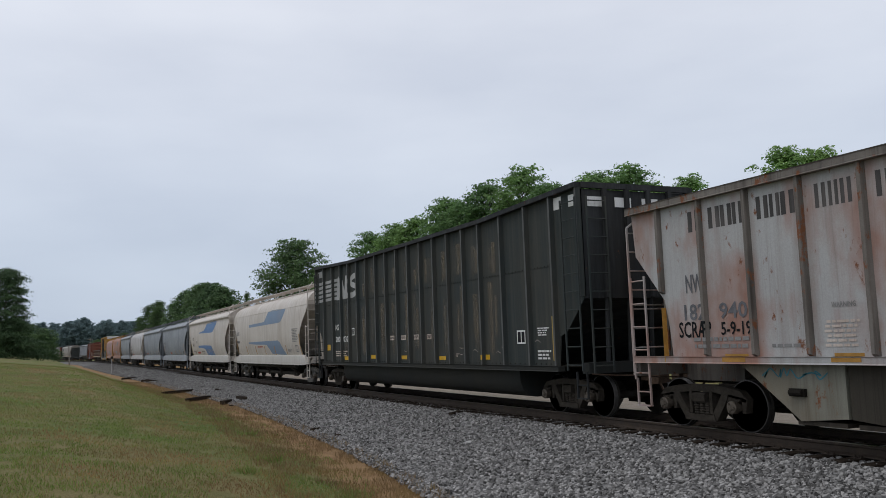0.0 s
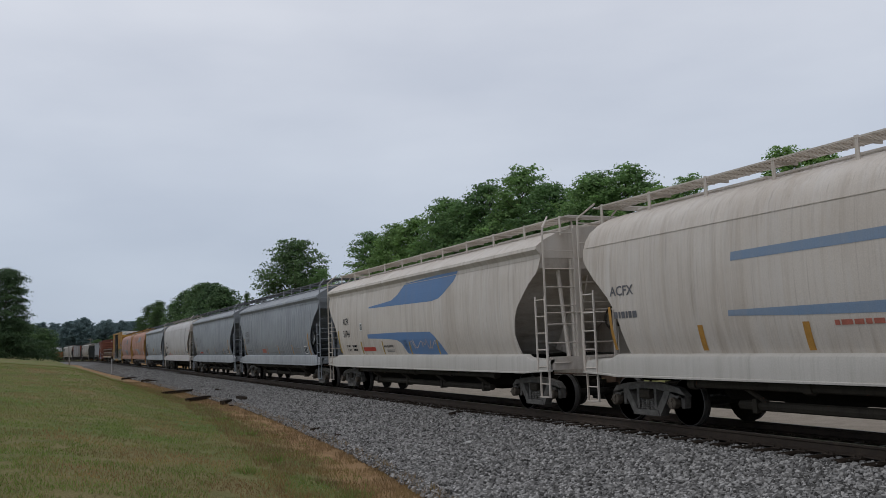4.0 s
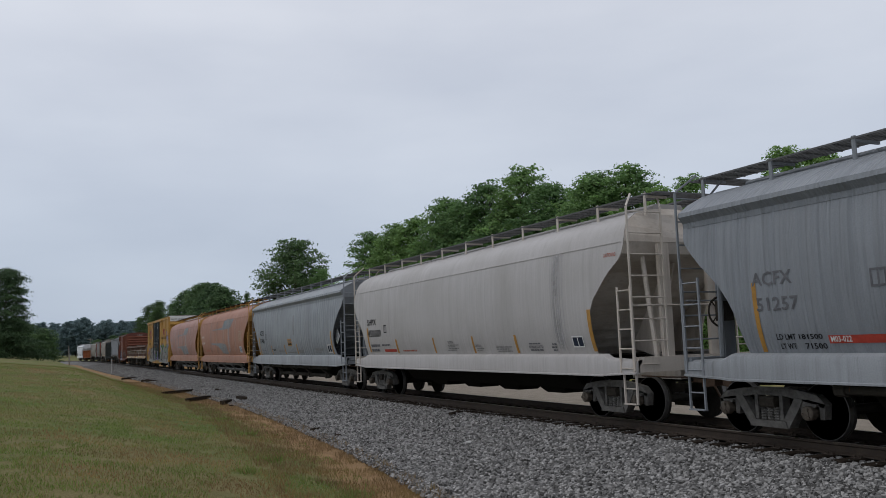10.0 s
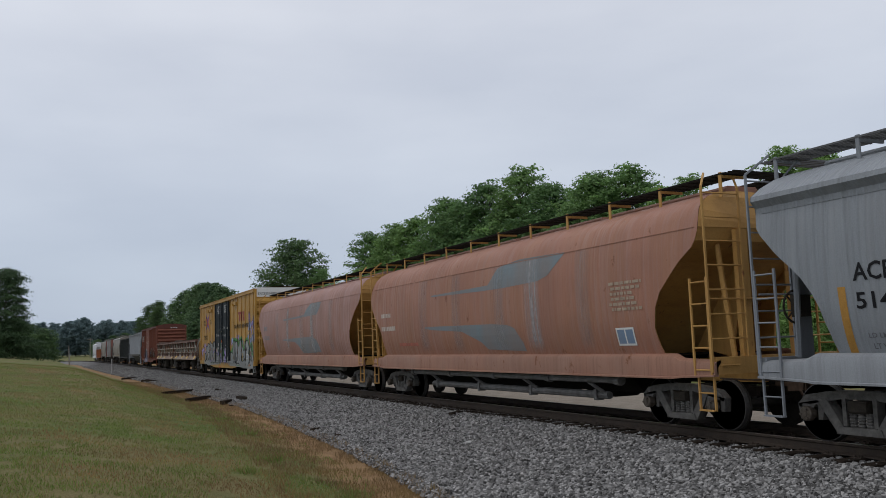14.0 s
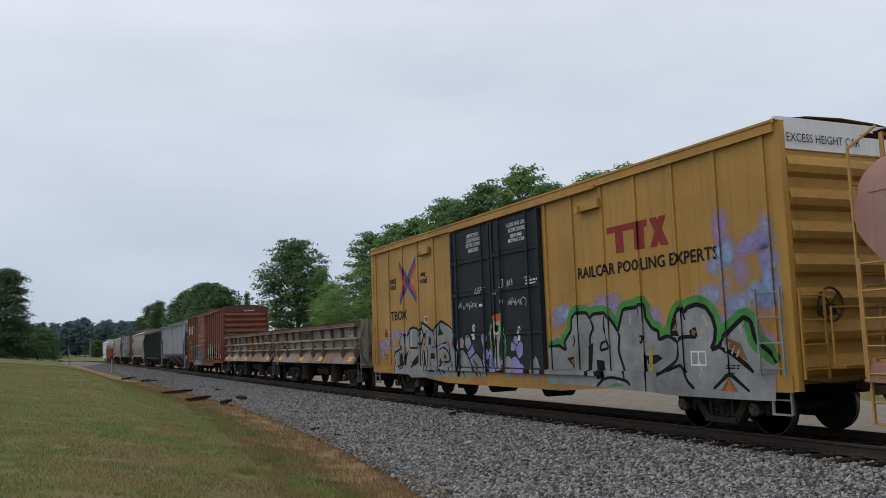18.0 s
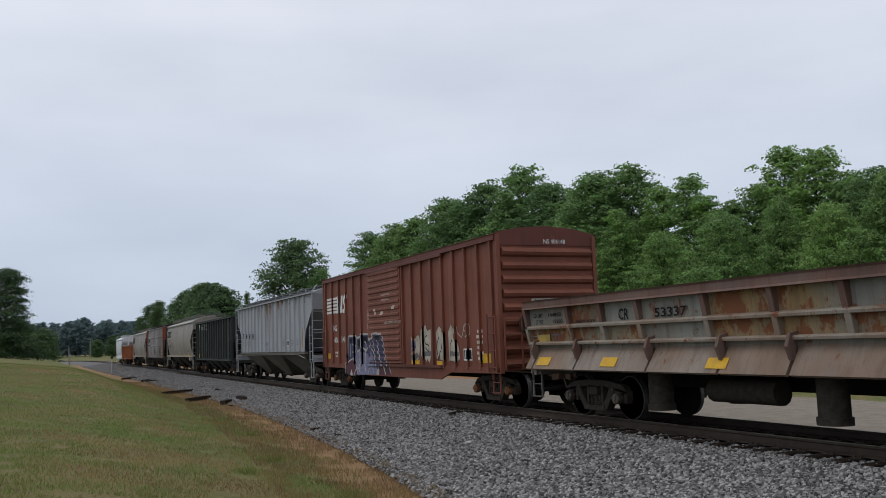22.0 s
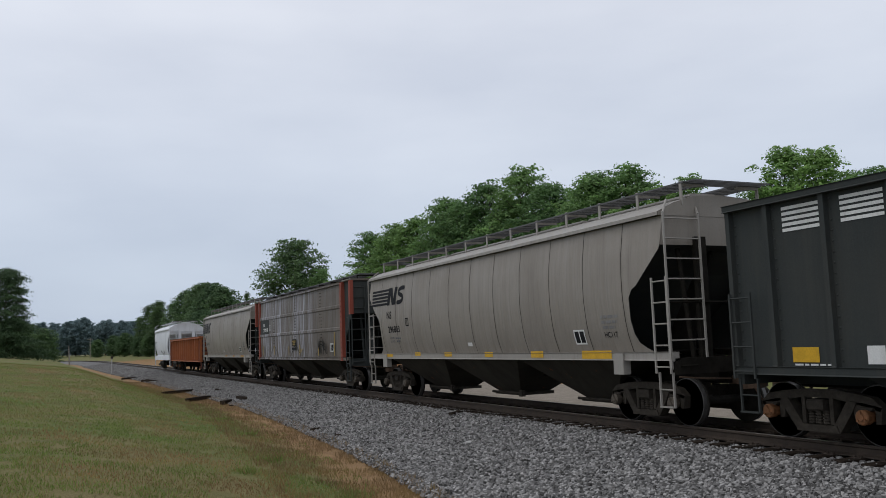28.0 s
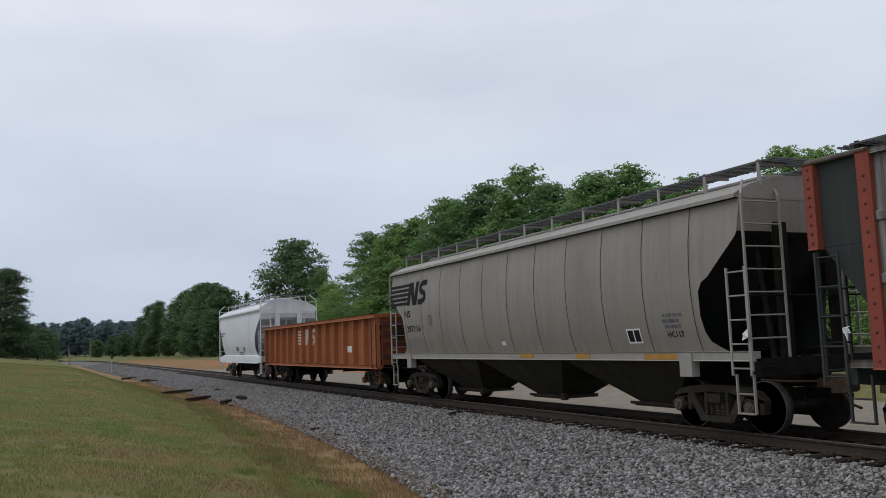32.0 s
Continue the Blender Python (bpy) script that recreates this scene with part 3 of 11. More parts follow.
def build_ground():
    xs = spaced((-2500, -600, 120), (-600, -240, 15), (-240, -110, 4), (-110, -50, 1.5), (-50, 14, 0.6), (14, 60, 6), (60, 700, 80))
    ys = spaced((-1500, -200, 100), (-200, -60, 14), (-60, -30, 3), (-30, -14, 1.0), (-14, -1.5, 0.5), (-1.5, 14, 0.6), (14, 40, 2), (40, 120, 10), (120, 1500, 100))
    v, f, dry, sand, clay = [], [], [], [], []
    for x in xs:
        ty = track_y(max(x, -520))
        for y in ys:
            yy = y + ty
            v.append((x, yy, height(max(x, -520), yy) - 0.02))
            u = -(yy - ty)
            k = toe(x)
            dry.append(max(0.0, 1.0 - max(0.0, u - k - 0.3) / 2.0) if u > 0 else (0.36 if u > -18 else 0.15))
            near = max(0.0, min(1.0, (x + 125) / 40))
            sand.append(near * (1.0 if -10.5 < u < -3.0 else max(0.0, 1 - min(abs(u + 10.5), abs(u + 3.0)) / 1.5)))
            clay.append(0.62 if -20 < u < -10.5 and -150 < x < -35 else 0.52 if -17 < u < -5 and -260 < x <= -100 else 0.0)
    m = len(ys)
    for i in range(len(xs) - 1):
        for j in range(m - 1):
            f.append((i * m + j, (i + 1) * m + j, (i + 1) * m + j + 1, i * m + j + 1))
    me = bpy.data.meshes.new("ground")
    me.from_pydata(v, [], f)
    for key, vals in (("dry", dry), ("sand", sand), ("clay", clay)):
        me.attributes.new(key, "FLOAT", "POINT").data.foreach_set("value", vals)
    me.polygons.foreach_set("use_smooth", [True] * len(me.polygons))
    me.materials.append(M["ground"])
    me.update()
    tagged(new("ground", me), "sloping mown grass bank with straw-coloured dry patches", "ground", kind="structure")


def build_ballast():
    s = Shape()
    rows = []
    for x in spaced((-420, -240, 8), (-240, -110, 3), (-110, -50, 0.8), (-50, 14, 0.3), (14, 60, 4)):
        ty = track_y(x)
        k = toe(x) + 0.55 * noise.noise((x * 0.45, 1, 0)) + 0.3 * noise.noise((x * 1.7, 4, 0))
        us = [k, k - 0.12] + [k - 0.12 - (k - 1.7) * i / 9 for i in range(1, 9)] + [1.6, 0.75, 0.0, -0.75, -1.6, -2.6, -3.6, -4.0]
        row = []
        for i, u in enumerate(us):
            z = height(x, ty - u) + (-0.05 if i in (0, len(us) - 1) else 0.03) + 0.025 * noise.noise((x * 2.5, u * 2.5, 2))
            row.append((x, ty - u, z))
        rows.append(row)
    s.skin(rows)
    tagged(part("ballast_bed", s, "ballast", None, "", True), "grey crushed-stone ballast bed under the track", "ballast", kind="structure")


def build_stones():
    """Loose crushed stones near the camera, as one heap of small solids."""
    rng = np.random.default_rng(5)
    n = 112000
    x = np.where(np.arange(n) < 86000, -4.5 - 62 * rng.random(n) ** 1.7, -58 - 130 * rng.random(n) ** 1.3)
    coarse = 1.0 + 0.8 * np.clip((-x - 58) / 60, 0, 1)
    k = np.array([toe(a) for a in x])
    u = 0.85 + (k + 0.25 - 0.85) * rng.random(n)
    far = rng.random(n) < 0.10
    u = np.where(far, -1.0 - 2.6 * rng.random(n), u)
    z = np.interp((u - 1.7) / (k - 1.7), [0, 1], [-0.27, -0.72]) + 0.03
    z = np.where(far, np.interp(-u, [1.7, 3.6], [-0.27, -0.62]) + 0.03, z)
    cube = np.array([(-1, -1, -1), (1, -1, -1), (1, 1, -1), (-1, 1, -1), (-1, -1, 1), (1, -1, 1), (1, 1, 1), (-1, 1, 1)], float)
    faces = np.array([(0, 3, 2, 1), (4, 5, 6, 7), (0, 1, 5, 4), (1, 2, 6, 5), (2, 3, 7, 6), (3, 0, 4, 7)])
    size = coarse[:, None, None] * (0.014 + 0.017 * rng.random((n, 1, 1))) * (0.6 + 0.8 * rng.random((n, 1, 3)))
    p = cube[None] * (0.6 + 0.55 * rng.random((n, 8, 3))) * size
    a, b = rng.random(n) * 6.28, (rng.random(n) - 0.5) * 1.6
    ca, sa, cb, sb = np.cos(a), np.sin(a), np.cos(b), np.sin(b)
    px = p[..., 0] * ca[:, None] - p[..., 1] * sa[:, None]
    py = p[..., 0] * sa[:, None] + p[..., 1] * ca[:, None]
    pz = p[..., 2] * cb[:, None] + py * sb[:, None]
    py = py * cb[:, None] - p[..., 2] * sb[:, None]
    v = np.stack([px + x[:, None], py - u[:, None], pz + (z + rng.random(n) * 0.012)[:, None]], -1).reshape(-1, 3)
    f = (faces[None] + 8 * np.arange(n)[:, None, None]).reshape(-1, 4)
    me = bpy.data.meshes.new("ballast_stones")
    me.from_pydata(v.tolist(), [], f.tolist())
    me.materials.append(M["stone"])
    tagged(new("ballast_stones", me), "loose grey crushed granite stones beside the rails", "gravel", kind="stuff")


def blades(name, material, spots, label, tall, wide):
    """spots: array of (x, y, z, scale)"""
    rng = np.random.default_rng(len(spots))
    n = len(spots)
    a = rng.random(n) * 6.28
    lean = (rng.random((n, 2)) - 0.5) * 1.1
    h = tall * spots[:, 3] * (0.6 + 0.8 * rng.random(n))
    dx, dy = np.cos(a) * wide, np.sin(a) * wide
    base = spots[:, :3]
    v = np.stack([base - np.stack([dx, dy, 0 * dx], -1), base + np.stack([dx, dy, 0 * dx], -1),
                  base + np.stack([lean[:, 0] * h, lean[:, 1] * h, h], -1)], 1).reshape(-1, 3)
    f = np.arange(3 * n).reshape(-1, 3)
    me = bpy.data.meshes.new(name)
    me.from_pydata(v.tolist(), [], f.tolist())
    me.materials.append(M[material])
    tagged(new(name, me), label, "grass", kind="stuff")


def build_grass():
    rng = np.random.default_rng(11)

    def scatter(n, dry):
        x = -7.0 - (70 if dry else 60) * rng.random(n) ** (1.9 if dry else 2.3)
        k = np.array([toe(a) for a in x])
        u = k - 0.1 + (2.7 if dry else 12.0) * rng.random(n) ** (1.6 if dry else 0.9)
        keep = []
        for a, b, t in zip(x.tolist(), u.tolist(), k.tolist()):
            if dry:
                keep.append(noise.noise((a * 1.2, b * 1.2, 9)) > -0.2)
            else:
                keep.append(b > t + 0.7 and noise.noise((a * 1.4, b * 1.4, 5)) > -0.35)
        x, u = x[keep], u[keep]
        z = np.array([height(a, -b) for a, b in zip(x.tolist(), u.tolist())]) - 0.015
        return np.stack([x, -u, z, 0.5 + rng.random(len(x))], -1)
    lawn = scatter(210000, False)
    pick = np.array([noise.noise((p[0] * 0.5, p[1] * 0.9, 21)) for p in lawn.tolist()]) + rng.normal(0, 0.25, len(lawn)) > 0.04
    worn = np.array([noise.noise((p[0] * 0.32, p[1] * 0.6, 31)) for p in lawn.tolist()]) + rng.normal(0, 0.16, len(lawn)) > 0.26
    blades("brown_lawn_blades", "blade_dry", lawn[worn], "parched brown grass in worn patches", 0.036, 0.0075)
    lawn, pick = lawn[~worn], pick[~worn]
    blades("lawn_blades", "blade_green", lawn[~pick], "short green grass blades on the bank", 0.046, 0.0075)
    blades("straw_lawn_blades", "blade_straw", lawn[pick], "yellowed grass blades among the green", 0.040, 0.0075)
    blades("straw_blades", "blade_dry", scatter(46000, True), "dry straw-coloured grass along the stones", 0.10, 0.006)
    s = []
    for x, u in [(-13.2, 7.6), (-13.6, 7.4), (-17.5, 7.9), (-24, 7.0), (-15.5, 8.8), (-30, 6.6), (-12.0, 8.6)]:
        for _ in range(110):
            a, b = rng.normal(0, 0.16, 2)
            s.append((x + a, -u + b, height(x, -u) - 0.02, 0.6 + rng.random()))
    blades("weed_tufts", "blade_green", np.array(s), "taller green weed tufts in the dry grass", 0.085, 0.012)


def build_track():
    base = thing("railway_track", "single railway track of worn brown steel rails", "track", kind="structure")
    xs = spaced((-460, -200, 6), (-200, 60, 20))
    web = [(-0.075, -0.185), (0.075, -0.185), (0.075, -0.165), (0.014, -0.140), (0.012, -0.055), (0.036, -0.040), (0.036, -0.006), (-0.036, -0.006), (-0.036, -0.040), (-0.012, -0.055), (-0.014, -0.140), (-0.075, -0.165)]
    head = [(-0.034, -0.006), (0.034, -0.006), (0.030, 0.0), (-0.030, 0.0)]
    for side in (-0.753, 0.753):
        for name, ring, mat, lab in (("rail", web, "rail_side", "rust-brown rail web"), ("rail_head", head, "rail_head", "polished rail head")):
            rows = []
            for x in xs:
                sx, sy, a = track(x)
                rows.append([(sx - math.sin(a) * (y + side), sy + math.cos(a) * (y + side), z) for y, z in ring])
            part(name, Shape().skin(rows, True), mat, base, lab)
    tie = Shape().box(-0.115, 0.115, -1.3, 1.3, -0.36, -0.19)
    plate = Shape()
    for y in (-0.753, 0.753):
        plate.box(-0.10, 0.10, y - 0.18, y + 0.18, -0.19, -0.178)
        for a, b in ((-0.06, -0.11), (0.06, 0.11), (0.06, -0.11), (-0.06, 0.11)):
            plate.box(a - 0.012, a + 0.012, y + b - 0.015, y + b + 0.015, -0.18, -0.155)
    first = part("sleeper", tie, "tie", base)
    first.location = (-4.0, 0, 0)
    chair = part("tie_plate", plate, "rail_side", first)
    for i in range(1, 150):
        o = first.copy()
        scene.collection.objects.link(o)
        o.location = (-4.0 - 0.52 * i, random.uniform(-0.03, 0.03), 0)
        c = chair.copy()
        scene.collection.objects.link(c)
        c.parent = o

# ---------------------------------------------------------------- trees
def tree_meshes(tall, spread, seed, leafy, leaf, trunk_r, low=0.18, kind="oak", limbs=60, point=1.0):
    """A tapered trunk with limbs and twigs, and a crown of separate leaves along the outer limbs."""
    rng = random.Random(seed)
    nr = np.random.default_rng(seed)
    wood = Shape()
    trunk_top = tall * 0.9
    knots = [Vector((0.3 * rng.uniform(-1, 1) * i / 3, 0.3 * rng.uniform(-1, 1) * i / 3, trunk_top * i / 6)) for i in range(7)]
    for i in range(6):
        wood.rod(knots[i], knots[i + 1], trunk_r * (1 - i / 6.4), 8, trunk_r * (1 - (i + 1) / 6.4))

    def on_trunk(z):
        h = max(0.03, min(0.98, z / trunk_top))
        k = min(5, int(h * 6))
        return knots[k].lerp(knots[k + 1], h * 6 - k), h
    lobes = [(rng.uniform(0, 6.28), rng.uniform(0.1, 0.95), rng.uniform(0.6, 1.35)) for _ in range(11)]
    spots = []
    for i in range(limbs):
        f = ((i + rng.random()) / limbs) ** 0.9
        z = tall * (low + (0.97 - low) * f)
        ang = i * 2.39996 + rng.uniform(-0.35, 0.35)
        if kind == "pine":
            env = (1.02 - f) ** 0.75 * 0.95 + 0.12
        else:
            env = (max(0.0, 1 - abs((f - 0.38) / 0.63) ** (2.2 - 0.7 * point))) ** (0.6 + 0.35 * point) * 0.92 + 0.08
        for la, lf, ls in lobes:
            d = abs((ang - la + math.pi) % (2 * math.pi) - math.pi)
            if d < 0.8 and abs(f - lf) < 0.2:
                env *= 1 + (ls - 1) * (1 - d / 0.8)
        reach = spread * env * rng.uniform(0.62, 1.05)
        tip = Vector((math.cos(ang) * reach, math.sin(ang) * reach, z + 0.12 * reach * (kind != "pine")))
        root, h = on_trunk(z - reach * (0.10 if kind == "pine" else 0.25 + 0.75 * f))
        r = max(0.022, trunk_r * 0.32 * (1 - h * 0.6))
        mid = root.lerp(tip, 0.5) + Vector((rng.uniform(-0.2, 0.2), rng.uniform(-0.2, 0.2), 0.06 * reach))
        wood.rod(root, mid, r, 5, r * 0.6)
        wood.rod(mid, tip, r * 0.6, 5, r * 0.15)
        count = max(3, int(2.5 + reach * 1.5))
        for k in range(count):
            u = 0.34 + 0.70 * (k + rng.random() * 0.6) / count
            c = root.lerp(mid, u * 2) if u < 0.5 else mid.lerp(tip, u * 2 - 1)
            side = Vector((rng.gauss(0, 1), rng.gauss(0, 1), rng.gauss(0, 0.6))) * (0.15 * reach + 0.12) * (1.15 - 0.5 * u)
            spots.append((c + side, rng.uniform(0.55, 1.25) * (1.15 - 0.5 * u)))
            if k % 2:
                wood.rod(c, c + side, r * 0.3, 4, r * 0.1)
    # each bough is a flattened spray: leaves lie over its upper shell and thin out below
    cen = np.array([tuple(c) for c, _ in spots])
    rad = np.array([r for _, r in spots]) * spread / 4.9
    per = np.maximum(4, (leafy * rad ** 2 / (rad ** 2).sum()).astype(int))
    cc, rr = np.repeat(cen, per, 0), np.repeat(rad, per)
    n = len(cc)
    d = nr.normal(size=(n, 3))
    d /= np.linalg.norm(d, axis=1)[:, None]
    d[:, 2] = np.where((d[:, 2] < -0.15) & (nr.random(n) < 0.72), -d[:, 2], d[:, 2])
    shell = np.where(nr.random(n) < 0.20, 0.95 + 0.60 * nr.random(n), 0.55 + 0.48 * nr.random(n))
    wave = 1 + 0.28 * np.sin(5 * np.arctan2(d[:, 1], d[:, 0]) + np.repeat(nr.random(len(cen)) * 6.28, per))
    p = cc + d * (rr * shell * wave)[:, None] * np.array([1.12, 1.12, 0.62])
    p[:, 2] -= 0.16 * (rr * shell ** 3)
    face = d * 0.75 + nr.normal(size=(n, 3)) * 0.38 + np.array([0, 0, 0.35])
    face /= np.linalg.norm(face, axis=1)[:, None]
    t1 = np.cross(face, nr.normal(size=(n, 3)))
    t1 /= np.linalg.norm(t1, axis=1)[:, None]
    t2 = np.cross(face, t1)
    s = leaf * (0.6 + 0.9 * nr.random(n))[:, None]
    wide = 0.62 if kind != "pine" else 0.32
    v = np.stack([p + t1 * s, p - t1 * s * 0.7 + t2 * s * wide, p - t1 * s * 0.7 - t2 * s * wide], 1).reshape(-1, 3)
    crown = Shape()
    crown.v, crown.f = v.tolist(), np.arange(3 * n).reshape(-1, 3).tolist()
    return wood, crown


def leaf_mesh(name, shape, material):
    me = bpy.data.meshes.new(name)
    me.from_pydata(shape.v, [], shape.f)
    me.materials.append(M[material])
    return new(name, me)


def plant(x, y, dz=0.0, turn=0.0, size=1.0, flat=1.0):
    m = pose(x, y, height(x, y) + dz - 0.1, 0, 0, turn)
    return m, (size * flat, size * flat, size)


TREES = {}


def make_tree(key, label, tall, spread, seed, leafy, leaf, trunk_r, material, low=0.18, kind="oak", name="tree", limbs=60, point=1.0):
    wood, crown = tree_meshes(tall, spread, seed, leafy, leaf, trunk_r, low, kind, limbs, point)
    ob = thing(name, label, "tree", "woodland trees")
    part("trunk", wood, "bark", ob, "", True)
    c = leaf_mesh("crown", crown, material)
    c.parent = ob
    TREES[key] = [ob, False]
    return ob


def put_tree(key, x, y, size=1.0, turn=0.0, flat=1.0, dz=0.0):
    ob, used = TREES[key]
    m, sc = plant(x, y, dz, turn, size, flat)
    if used:
        ob = copy_thing(ob, m)
    else:
        TREES[key][1] = True
        ob.matrix_basis = m
    ob.scale = sc
    return ob


def build_trees():
    make_tree("oak_a", "tall leafy green broadleaf tree at the wood's edge", 18, 4.2, 3, 30000, 0.130, 0.28, "leaf", 0.10, limbs=78, point=0.55)
    make_tree("oak_b", "full green broadleaf tree in the wood", 18, 4.8, 8, 32000, 0.135, 0.30, "leaf", 0.06, limbs=84, point=0.65)
    make_tree("gum", "slender light green tree with an open crown", 18, 3.2, 15, 19000, 0.115, 0.20, "leaf_mid", 0.16, limbs=56, point=0.7)
    make_tree("lone", "lone dark green broadleaf tree with a broad uneven crown", 18, 5.4, 19, 24000, 0.17, 0.34, "leaf_grove", 0.16, limbs=66, point=0.25)
    make_tree("oak_c", "bright green broadleaf tree with a rounded crown", 14, 4.8, 23, 32000, 0.110, 0.26, "leaf_light", 0.03, limbs=74, point=0.25)
    make_tree("pine", "dark green pine with layered branches", 19, 4.4, 31, 22000, 0.19, 0.25, "leaf_dark", 0.10, "pine", "pine_tree", limbs=60)
    make_tree("bank_pine", "broad dark pine with drooping boughs on the bank", 14.6, 5.6, 37, 42000, 0.17, 0.25, "leaf_dark", 0.02, "pine", "pine_tree", limbs=52)
    make_tree("grove", "deep green broadleaf tree in a distant grove", 18, 5.2, 63, 18000, 0.23, 0.30, "leaf_grove", 0.04, limbs=70, point=0.3)
    make_tree("shrub", "low bushy green sapling at the wood's edge", 6, 3.0, 44, 13000, 0.085, 0.10, "leaf_light", 0.02, name="sapling", limbs=50)
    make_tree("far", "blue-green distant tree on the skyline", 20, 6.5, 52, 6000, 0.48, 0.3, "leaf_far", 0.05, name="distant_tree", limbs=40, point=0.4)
    rng = random.Random(9)
    # the wood's edge behind the train: kind, place along the line, distance off it, height
    edge = [("oak_a", -113.1, 29.7, 18.4), ("oak_b", -102.3, 29.3, 18.0), ("oak_a", -97.7, 30.2, 18.2), ("oak_b", -86.8, 29.5, 18.9), ("oak_a", -81.9, 29.2, 17.6), ("oak_a", -78.6, 30.2, 19.2), ("oak_a", -73.2, 31.8, 19.7), ("oak_b", -67.8, 31.4, 17.1), ("gum", -63.6, 31.3, 15.8), ("oak_b", -58.0, 29.7, 16.1), ("oak_a", -54.4, 30.6, 15.9), ("gum", -50.1, 29.8, 13.4), ("gum", -46.7, 29.5, 13.5), ("gum", -44.6, 29.3, 11.6), ("gum", -42.7, 29.6, 10.9), ("oak_a", -42.4, 31.8, 12.0), ("gum", -39.9, 31.5, 14.2), ("gum", -37.1, 31.4, 13.4), ("oak_b", -34.6, 31.4, 11.3), ("oak_a", -31.3, 29.6, 10.8), ("oak_b", -29.4, 29.9, 10.4), ("oak_a", -27.9, 30.9, 10.3)]
    for key, x, off, tall in edge:
        put_tree(key, x, off, tall / 18, rng.uniform(0, 360), rng.uniform(1.15, 1.4))
    # fuller trees in front of and between them
    for key, ang, off, tall, wide in [("oak_c", 20.5, 27, 10.5, 0.9), ("oak_b", 22.6, 26, 11.5, 0.8), ("oak_c", 25.2, 26.5, 9.5, 0.9), ("oak_a", 27.4, 26, 12.5, 0.9), ("oak_c", 30.2, 26, 10.0, 1.0), ("oak_b", 32.6, 26, 12.0, 0.8), ("oak_c", 35.0, 25.5, 8.8, 0.95), ("gum", 37.0, 26, 11.5, 1.1), ("oak_c", 39.8, 25, 8.6, 1.0), ("oak_c", 43.6, 24.5, 9.0, 0.95), ("oak_b", 47.2, 26, 9.8, 0.8), ("oak_c", 50.2, 25, 8.4, 0.9), ("oak_b", 53.5, 26, 10, 0.9)]:
        d = (off + 11.99) / math.tan(radians(ang))
        put_tree(key, -d, off, tall / (14 if key == "oak_c" else 18), rng.uniform(0, 360), wide)
    for i in range(22):
        ang = 20 + i * 1.5 + rng.uniform(-0.6, 0.6)
        off = rng.uniform(20.5, 23.5)
        d = (off + 11.99) / math.tan(radians(ang))
        put_tree("shrub", -d, off, rng.uniform(0.4, 0.95), rng.uniform(0, 360), 1.15)
    # second rank that closes the gaps
    for i in range(20):
        ang = 20.5 + i * 1.7
        off = rng.uniform(38, 44)
        d = (off + 11.99) / math.tan(radians(ang))
        put_tree("oak_b", -d, off, 0.52 if 40 < ang < 47 else rng.uniform(0.62, 0.78), rng.uniform(0, 360), 1.25)
    # the lone tree and the groups farther along
    put_tree("lone", -154, 30, 22.6 / 18, 40, 1.15)
    put_tree("gum", -146, 32, 16.0 / 18, 80, 1.3)
    put_tree("oak_c", -132, 30, 12.5 / 14, 10, 1.1)
    put_tree("oak_c", -124, 28, 10.5 / 14, 70, 1.1)
    put_tree("pine", -212, 33, 16.6 / 19, 20, 0.55)
    for x, y, tall in [(-222, 29, 18.5), (-240, 30, 21.0), (-258, 31, 22.5), (-272, 31, 23.0), (-292, 30, 22.5), (-212, 25, 12), (-232, 25, 13), (-250, 25, 12)]:
        put_tree("grove", x, y, tall / 18, rng.uniform(0, 360), 1.2)
    for x, y, tall in [(-330, 25, 19.5), (-345, 27, 22.5), (-360, 25, 21.5), (-385, 24, 17.5), (-318, 29, 20)]:
        put_tree("pine", x, y, tall / 19, rng.uniform(0, 360), 1.3)
    for x, y, k in [(-330, 22, 1.4), (-350, 20, 1.3), (-375, 17, 1.6), (-395, 14, 1.5), (-345, 24, 1.2), (-410, 8, 1.3), (-300, 25, 1.3)]:
        put_tree("grove", x, y, k * 0.36, rng.uniform(0, 360), 1.5)
    # on the bank's side
    put_tree("bank_pine", -132, -17.2, 1.0, 30, 1.0, -1.5)
    put_tree("pine", -136, -21.5, 13.5 / 19, 130, 1.3, -1.5)
    put_tree("grove", -140, -24.0, 12.0 / 18, 200, 1.2, -1.5)
    put_tree("grove", -230, -18.5, 12.0 / 18, 30, 1.3, -3)
    put_tree("grove", -236, -13.0, 11.2 / 18, 80, 1.4, -3)
    put_tree("grove", -270, -25.0, 12.5 / 18, 80, 1.1, -3)
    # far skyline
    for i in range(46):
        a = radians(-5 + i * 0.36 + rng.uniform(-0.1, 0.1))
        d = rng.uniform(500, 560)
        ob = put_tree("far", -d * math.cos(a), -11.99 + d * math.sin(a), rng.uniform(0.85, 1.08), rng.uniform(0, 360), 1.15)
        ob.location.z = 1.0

# ---------------------------------------------------------------- running gear
WHEELSETS = {0.89: [], -0.89: []}
TRAIN = []
GEAR = {}


